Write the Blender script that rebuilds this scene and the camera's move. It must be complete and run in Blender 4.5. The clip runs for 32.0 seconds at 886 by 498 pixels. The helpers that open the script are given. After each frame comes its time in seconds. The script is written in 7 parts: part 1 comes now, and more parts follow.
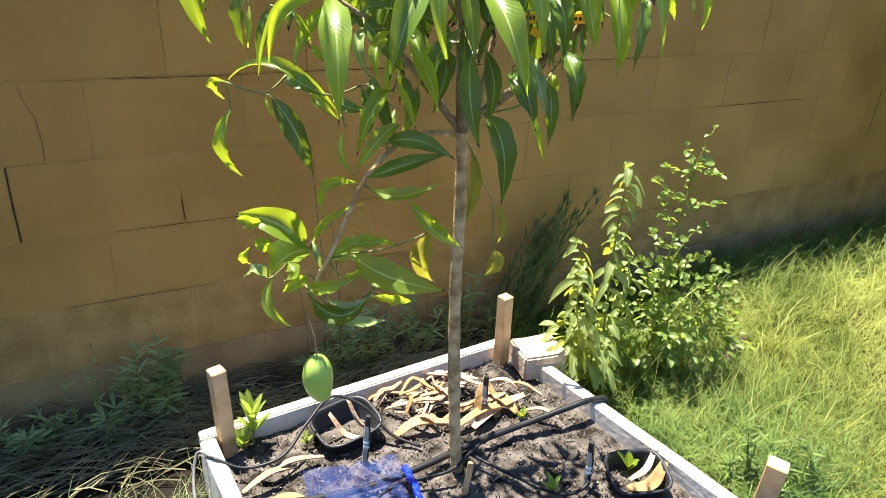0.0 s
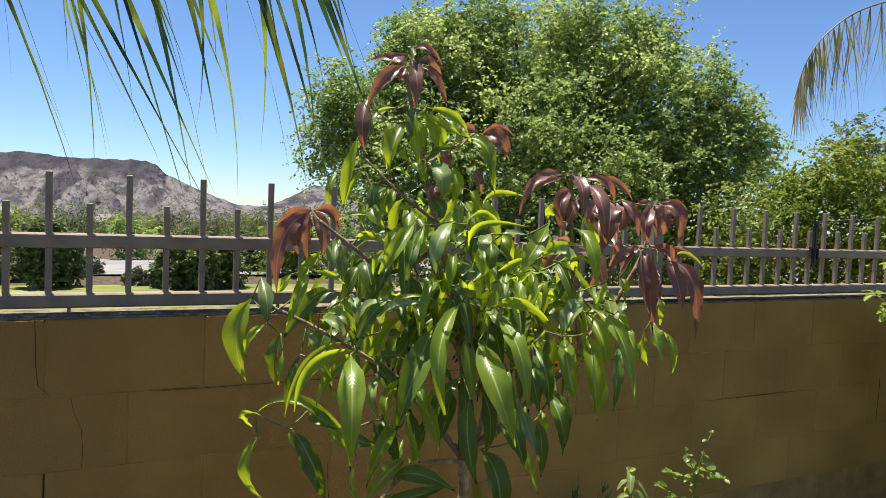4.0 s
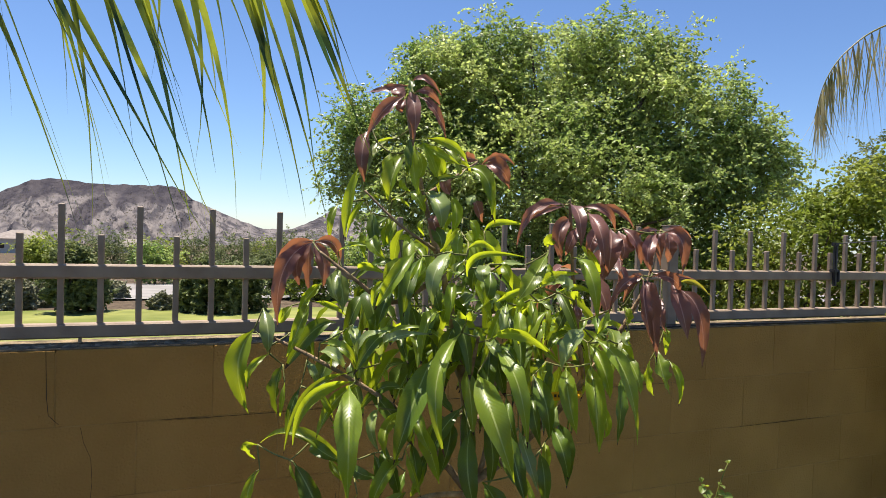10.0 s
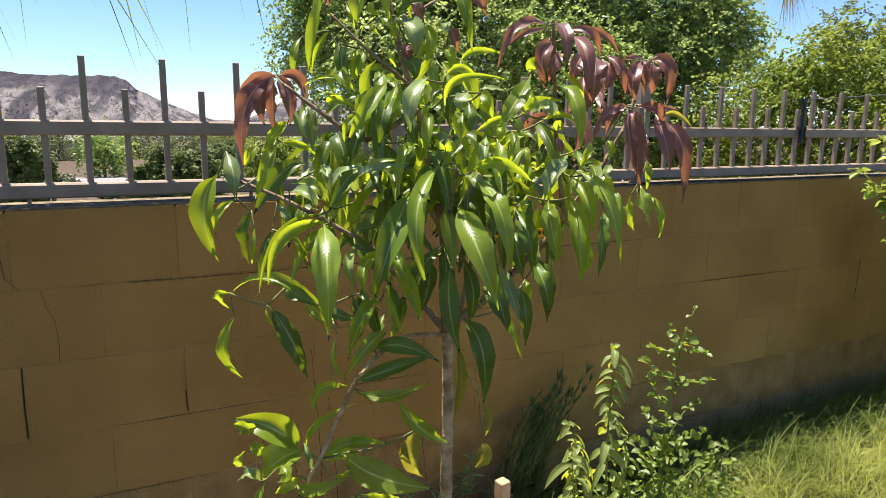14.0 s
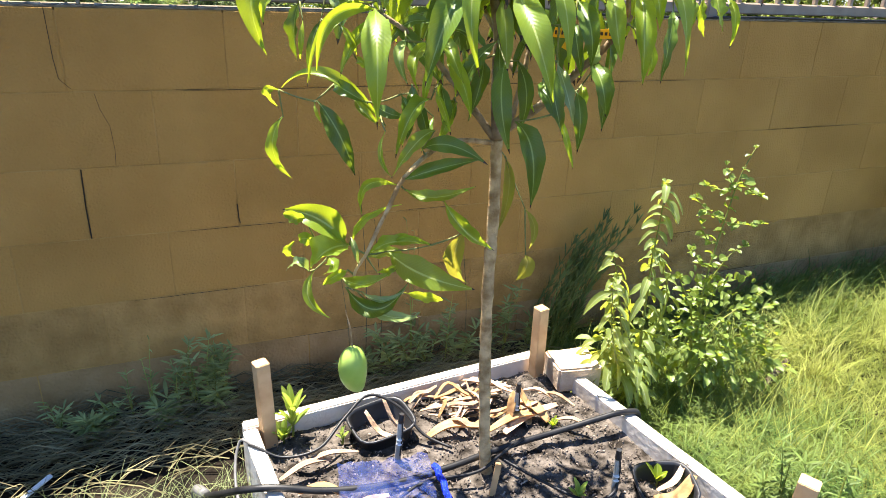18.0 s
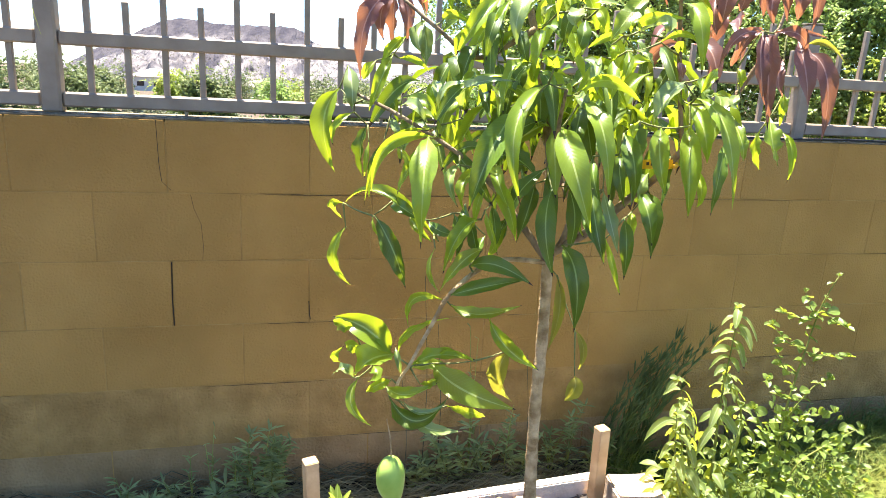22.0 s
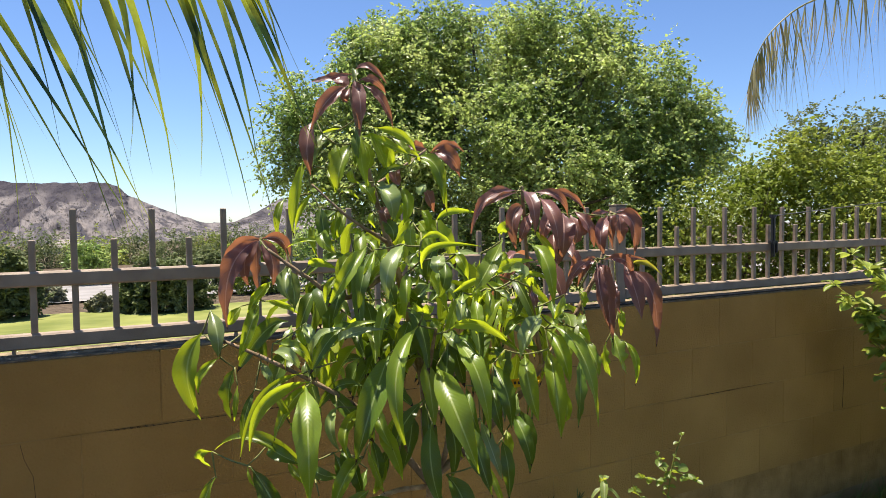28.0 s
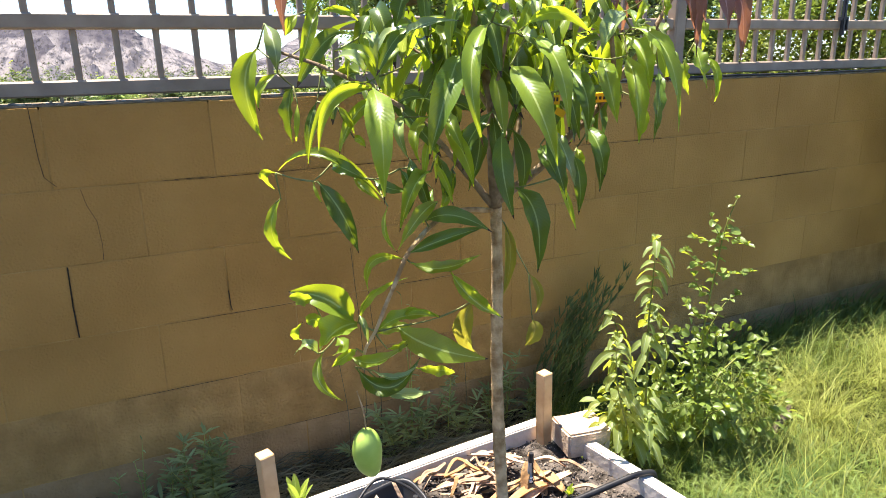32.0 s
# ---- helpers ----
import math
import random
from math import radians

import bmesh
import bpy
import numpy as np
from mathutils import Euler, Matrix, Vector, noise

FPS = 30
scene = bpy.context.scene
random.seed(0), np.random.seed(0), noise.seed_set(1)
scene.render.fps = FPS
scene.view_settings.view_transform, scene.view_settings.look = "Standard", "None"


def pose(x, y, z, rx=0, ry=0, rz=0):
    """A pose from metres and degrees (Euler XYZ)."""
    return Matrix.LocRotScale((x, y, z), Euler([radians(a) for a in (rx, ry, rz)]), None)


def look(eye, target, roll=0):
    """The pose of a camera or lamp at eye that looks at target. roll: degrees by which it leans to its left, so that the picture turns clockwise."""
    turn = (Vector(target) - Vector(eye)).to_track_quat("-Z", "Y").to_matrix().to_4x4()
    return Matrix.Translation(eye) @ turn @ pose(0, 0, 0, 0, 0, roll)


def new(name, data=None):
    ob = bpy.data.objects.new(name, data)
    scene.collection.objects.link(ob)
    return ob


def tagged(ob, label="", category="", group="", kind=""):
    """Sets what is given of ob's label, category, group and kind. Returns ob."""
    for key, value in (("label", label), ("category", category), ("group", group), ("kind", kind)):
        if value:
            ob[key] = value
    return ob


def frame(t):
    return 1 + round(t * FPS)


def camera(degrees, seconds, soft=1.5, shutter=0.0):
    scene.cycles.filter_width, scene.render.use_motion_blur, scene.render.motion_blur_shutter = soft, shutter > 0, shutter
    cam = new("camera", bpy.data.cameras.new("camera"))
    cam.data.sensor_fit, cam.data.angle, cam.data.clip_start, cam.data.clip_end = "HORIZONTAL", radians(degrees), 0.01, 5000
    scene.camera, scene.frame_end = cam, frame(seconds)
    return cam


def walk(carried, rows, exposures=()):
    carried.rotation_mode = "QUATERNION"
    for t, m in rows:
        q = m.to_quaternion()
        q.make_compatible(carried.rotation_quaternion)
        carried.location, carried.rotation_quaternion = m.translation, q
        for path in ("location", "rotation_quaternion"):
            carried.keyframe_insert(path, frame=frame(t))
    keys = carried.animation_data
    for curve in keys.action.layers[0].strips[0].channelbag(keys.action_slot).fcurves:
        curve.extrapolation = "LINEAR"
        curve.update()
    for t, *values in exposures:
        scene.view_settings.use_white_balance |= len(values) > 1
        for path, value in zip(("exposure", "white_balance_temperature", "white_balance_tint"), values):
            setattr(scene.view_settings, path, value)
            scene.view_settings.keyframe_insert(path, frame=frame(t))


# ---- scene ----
cam = camera(66.6, 32.0, soft=0.8)
PATH = [
    (0, (0.218, -1.897, 1.353), (1.077, -0.287, 0.534), 2.6),
    (0.5, (0.191, -1.95, 1.378), (1.016, -0.321, 0.562), 2.7),
    (1, (0.178, -1.976, 1.43), (1.0, -0.271, 0.785), 2.1),
    (1.5, (0.185, -1.993, 1.446), (1.004, -0.258, 0.882), 1.9),
    (2, (0.188, -1.997, 1.477), (1.027, -0.238, 1.027), 2.6),
    (2.5, (0.186, -1.996, 1.512), (1.03, -0.212, 1.185), 2.8),
    (3, (0.184, -2.014, 1.53), (1.033, -0.216, 1.307), 2.1),
    (3.5, (0.185, -2.016, 1.553), (1.029, -0.209, 1.4), 2.5),
    (5.5, (0.211, -2.047, 1.561), (1.072, -0.244, 1.486), 2.2),
    (6, (0.212, -2.045, 1.57), (1.084, -0.246, 1.508), 1.7),
    (6.5, (0.219, -2.043, 1.572), (1.115, -0.255, 1.522), 2.7),
    (7, (0.25, -2.054, 1.559), (1.052, -0.223, 1.502), 3.4),
    (7.5, (0.268, -2.052, 1.555), (1.015, -0.198, 1.479), 4.0),
    (8, (0.295, -2.055, 1.554), (0.997, -0.186, 1.447), 3.5),
    (8.5, (0.296, -2.056, 1.562), (0.982, -0.18, 1.458), 3.4),
    (9, (0.268, -2.043, 1.568), (1.019, -0.19, 1.497), 2.2),
    (9.5, (0.25, -2.043, 1.57), (1.02, -0.197, 1.518), 2.2),
    (10, (0.234, -2.036, 1.575), (1.022, -0.199, 1.52), 1.9),
    (10.5, (0.227, -2.028, 1.573), (1.032, -0.198, 1.512), 1.1),
    (11, (0.219, -2.016, 1.572), (1.039, -0.193, 1.502), 1.5),
    (11.5, (0.224, -2.013, 1.555), (1.074, -0.204, 1.464), 0.3),
    (12, (0.226, -2.007, 1.545), (1.123, -0.224, 1.415), 1.2),
    (12.5, (0.227, -2.001, 1.534), (1.145, -0.231, 1.378), 1.5),
    (13, (0.232, -1.993, 1.516), (1.149, -0.226, 1.326), 1.7),
    (13.5, (0.223, -1.988, 1.487), (1.128, -0.229, 1.193), 1.5),
    (14, (0.228, -1.978, 1.465), (1.113, -0.225, 1.087), 0.9),
    (14.5, (0.233, -1.974, 1.451), (1.109, -0.248, 0.948), 1.3),
    (15, (0.231, -1.978, 1.437), (1.096, -0.271, 0.855), 1.4),
    (15.5, (0.228, -1.975, 1.417), (1.062, -0.271, 0.784), 1.9),
    (17.5, (0.212, -1.979, 1.351), (0.979, -0.298, 0.586), 2.2),
    (18, (0.22, -1.99, 1.335), (0.948, -0.286, 0.582), 2.5),
    (18.5, (0.228, -1.992, 1.323), (0.923, -0.279, 0.559), 2.0),
    (19, (0.242, -2.006, 1.315), (0.898, -0.272, 0.564), 2.3),
    (19.5, (0.266, -2.015, 1.311), (0.846, -0.253, 0.564), 2.5),
    (20, (0.272, -2.014, 1.313), (0.799, -0.238, 0.561), 2.9),
    (20.5, (0.288, -2.023, 1.328), (0.765, -0.226, 0.589), 3.6),
    (21, (0.296, -2.029, 1.363), (0.763, -0.193, 0.719), 2.2),
    (21.5, (0.301, -2.035, 1.376), (0.778, -0.176, 0.812), 3.0),
    (22, (0.308, -2.033, 1.392), (0.781, -0.157, 0.886), 3.2),
    (22.5, (0.297, -2.03, 1.409), (0.768, -0.138, 0.965), 4.4),
    (23, (0.295, -2.025, 1.437), (0.773, -0.119, 1.061), 3.9),
    (23.5, (0.3, -2.021, 1.472), (0.794, -0.101, 1.209), 3.4),
    (24, (0.301, -2.011, 1.505), (0.797, -0.082, 1.329), 3.8),
    (24.5, (0.302, -2.004, 1.522), (0.792, -0.068, 1.4), 2.7),
    (25, (0.303, -1.997, 1.541), (0.906, -0.094, 1.421), 0.4),
    (25.5, (0.305, -1.992, 1.548), (1.055, -0.143, 1.402), 0.1),
    (26, (0.308, -1.991, 1.553), (1.129, -0.173, 1.408), 0.1),
    (26.5, (0.303, -1.979, 1.568), (1.183, -0.188, 1.433), -1.3),
    (28.5, (0.207, -2.014, 1.586), (1.164, -0.26, 1.495), 0.1),
    (29, (0.181, -1.999, 1.58), (1.193, -0.277, 1.471), 0.3),
    (29.5, (0.157, -1.971, 1.536), (1.183, -0.259, 1.414), 0.7),
    (30, (0.15, -1.938, 1.494), (1.195, -0.245, 1.293), -0.5),
    (30.5, (0.149, -1.943, 1.433), (1.102, -0.214, 1.11), -0.4),
    (31, (0.154, -1.94, 1.375), (1.025, -0.204, 0.898), -0.1),
    (31.5, (0.15, -1.941, 1.346), (0.975, -0.204, 0.797), -0.5),
    (32, (0.162, -1.952, 1.328), (0.991, -0.217, 0.777), -1.0),
]
EXPOSURES = [(0, 1.97, 6450, 8), (0.5, 2.04, 6400, 8.4), (1, 2.12, 6350, 8.9), (2, 2.22, 6350, 9.5), (2.5, 1.65, 6500, 9.7), (3, 0.9, 6500, 10), (5.5, 0.87, 6750, 10.4), (13, 1.03, 6750, 16), (14, 1.25, 6600, 15), (15, 1.75, 6500, 14), (15.5, 1.9, 6500, 13.8), (17.5, 2.17, 6500, 12.8), (20, 2.28, 6500, 11), (21.5, 2.45, 6500, 12.2), (22.2, 2.35, 6500, 12.6), (23, 1.55, 6600, 13), (24, 0.83, 6750, 9.5), (26, 0.97, 6750, 13), (29, 1.03, 6750, 15), (30, 1, 6750, 17.7), (30.5, 1.15, 6600, 19), (31, 1.4, 6600, 17.7), (31.5, 1.75, 6500, 16.3), (32, 1.95, 6500, 15)]
walk(cam, [(t, look(eye, target, roll)) for t, eye, target, roll in PATH], EXPOSURES)

# ---- world, sun ----
world = bpy.data.worlds.new("world")
scene.world = world
world.use_nodes = True
wn = world.node_tree
sky = wn.nodes.new("ShaderNodeTexSky")
sky.sky_type = "NISHITA"
sky.sun_disc = False
sky.sun_elevation = radians(73.5)
sky.sun_rotation = radians(-18)
sky.air_density = 0.97
sky.dust_density = 0.0
sky.ozone_density = 4.0
sky.altitude = 600
tint = wn.nodes.new("ShaderNodeMix")
tint.data_type, tint.blend_type = "RGBA", "MULTIPLY"
tint.inputs["Factor"].default_value = 1.0
tint.inputs["B"].default_value = (0.81, 0.95, 1.12, 1)
wn.links.new(sky.outputs[0], tint.inputs["A"])
wn.links.new(tint.outputs["Result"], wn.nodes["Background"].inputs[0])
wn.nodes["Background"].inputs[1].default_value = 0.073
sun = new("sun", bpy.data.lights.new("sun", "SUN"))
sun.data.energy = 5.0
sun.data.angle = radians(0.53)
sun.data.color = (1.0, 0.945, 0.85)
SUN_WAY = Vector((-0.08, 0.285, 1.0)).normalized()
sun.matrix_world = look(SUN_WAY * 30, (0, 0, 0))


# ---- materials ----
def mat(name, col, col2=None, scale=6.0, rough=0.7, bump=0.15, bscale=80.0, spec=0.3, metal=0.0, trans=0.0,
        tcol=None, vary=0.0, island=False, detail=6.0, low=0.35, high=0.65, fixed=False):
    """A surface with two scales of variation, fine relief and, for thin things, light shining through."""
    m = bpy.data.materials.new(name)
    m.use_nodes = True
    nt = m.node_tree
    n, l = nt.nodes, nt.links
    b = n["Principled BSDF"]
    b.inputs["Roughness"].default_value = rough
    b.inputs["Metallic"].default_value = metal
    b.inputs["Specular IOR Level"].default_value = spec
    tc = n.new("ShaderNodeTexCoord")
    big = n.new("ShaderNodeTexNoise")
    big.inputs["Scale"].default_value = scale
    big.inputs["Detail"].default_value = detail
    where = n.new("ShaderNodeNewGeometry").outputs["Position"] if fixed else tc.outputs["Object"]
    l.new(where, big.inputs["Vector"])
    ramp = n.new("ShaderNodeValToRGB")
    ramp.color_ramp.elements[0].position, ramp.color_ramp.elements[1].position = low, high
    ramp.color_ramp.elements[0].color = (*col, 1)
    ramp.color_ramp.elements[1].color = (*(col2 or col), 1)
    l.new(big.outputs["Fac"], ramp.inputs["Fac"])
    colour = ramp.outputs["Color"]
    if vary:
        both = n.new("ShaderNodeMath")
        both.operation = "ADD"
        l.new(n.new("ShaderNodeNewGeometry").outputs["Random Per Island"], both.inputs[0])
        l.new(n.new("ShaderNodeObjectInfo").outputs["Random"], both.inputs[1])
        wrap = n.new("ShaderNodeMath")
        wrap.operation = "FRACT"
        l.new(both.outputs[0], wrap.inputs[0])
        src = wrap.outputs[0]
        mr = n.new("ShaderNodeMapRange")
        mr.inputs["To Min"].default_value, mr.inputs["To Max"].default_value = 1 - vary, 1 + vary
        l.new(src, mr.inputs["Value"])
        hsv = n.new("ShaderNodeHueSaturation")
        l.new(mr.outputs["Result"], hsv.inputs["Value"])
        l.new(colour, hsv.inputs["Color"])
        colour = hsv.outputs["Color"]
    l.new(colour, b.inputs["Base Color"])
    if bump:
        fine = n.new("ShaderNodeTexNoise")
        fine.inputs["Scale"].default_value = bscale
        fine.inputs["Detail"].default_value = 5
        l.new(where, fine.inputs["Vector"])
        bn = n.new("ShaderNodeBump")
        bn.inputs["Strength"].default_value = bump
        bn.inputs["Distance"].default_value = 0.01
        l.new(fine.outputs["Fac"], bn.inputs["Height"])
        l.new(bn.outputs["Normal"], b.inputs["Normal"])
    if trans:
        tr = n.new("ShaderNodeBsdfTranslucent")
        if tcol:
            tr.inputs["Color"].default_value = (*tcol, 1)
        else:
            l.new(colour, tr.inputs["Color"])
        mix = n.new("ShaderNodeMixShader")
        mix.inputs["Fac"].default_value = trans
        l.new(b.outputs[0], mix.inputs[1])
        l.new(tr.outputs[0], mix.inputs[2])
        l.new(mix.outputs[0], n["Material Output"].inputs["Surface"])
    return m


def leaf_mat(name, col, rib, tcol, trans=0.4, rough=0.34, veins=24.0, spec=0.4):
    """A broad leaf: pale midrib, side veins, gloss, and light through the blade."""
    m = mat(name, tuple(c * 0.8 for c in col), tuple(c * 1.2 for c in col), 14, rough, 0, spec=spec, trans=trans, tcol=tcol, vary=0.22)
    nt = m.node_tree
    n, l = nt.nodes, nt.links
    b = n["Principled BSDF"]
    uv = n.new("ShaderNodeUVMap")
    sep = n.new("ShaderNodeSeparateXYZ")
    l.new(uv.outputs[0], sep.inputs[0])

    def op(kind, a, c=None, d=None):
        q = n.new("ShaderNodeMath")
        q.operation = kind
        for i, v in enumerate((a, c, d)):
            if v is None:
                continue
            if isinstance(v, (int, float)):
                q.inputs[i].default_value = v
            else:
                l.new(v, q.inputs[i])
        return q.outputs[0]

    off = op("ABSOLUTE", op("SUBTRACT", sep.outputs[0], 0.5))
    mid = op("LESS_THAN", off, 0.035)
    wave = op("SINE", op("MULTIPLY", op("SUBTRACT", sep.outputs[1], op("MULTIPLY", off, 0.28)), veins * 6.283))
    vein = op("MULTIPLY", op("GREATER_THAN", wave, 0.86), 0.10)
    fac = op("MAXIMUM", mid, vein)
    src = b.inputs["Base Color"].links[0].from_socket
    mx = n.new("ShaderNodeMix")
    mx.data_type = "RGBA"
    mx.inputs["B"].default_value = (*rib, 1)
    l.new(fac, mx.inputs["Factor"])
    l.new(src, mx.inputs["A"])
    one = n.new("ShaderNodeObjectInfo")
    tip = op("GREATER_THAN", sep.outputs[1], op("MULTIPLY_ADD", one.outputs["Random"], 0.07, 0.935))
    for source, target in ((mx.outputs["Result"], b.inputs["Base Color"]), (None, [q for q in n if q.bl_idname == "ShaderNodeBsdfTranslucent"][0].inputs["Color"])):
        burnt = n.new("ShaderNodeMix")
        burnt.data_type = "RGBA"
        burnt.inputs["A"].default_value = (*tcol, 1)
        burnt.inputs["B"].default_value = (0.045, 0.026, 0.014, 1)
        l.new(tip, burnt.inputs["Factor"])
        if source:
            l.new(source, burnt.inputs["A"])
        l.new(burnt.outputs["Result"], target)
    bn = n.new("ShaderNodeBump")
    bn.inputs["Strength"].default_value = 0.05
    bn.inputs["Distance"].default_value = 0.002
    l.new(wave, bn.inputs["Height"])
    l.new(bn.outputs["Normal"], b.inputs["Normal"])
    return m


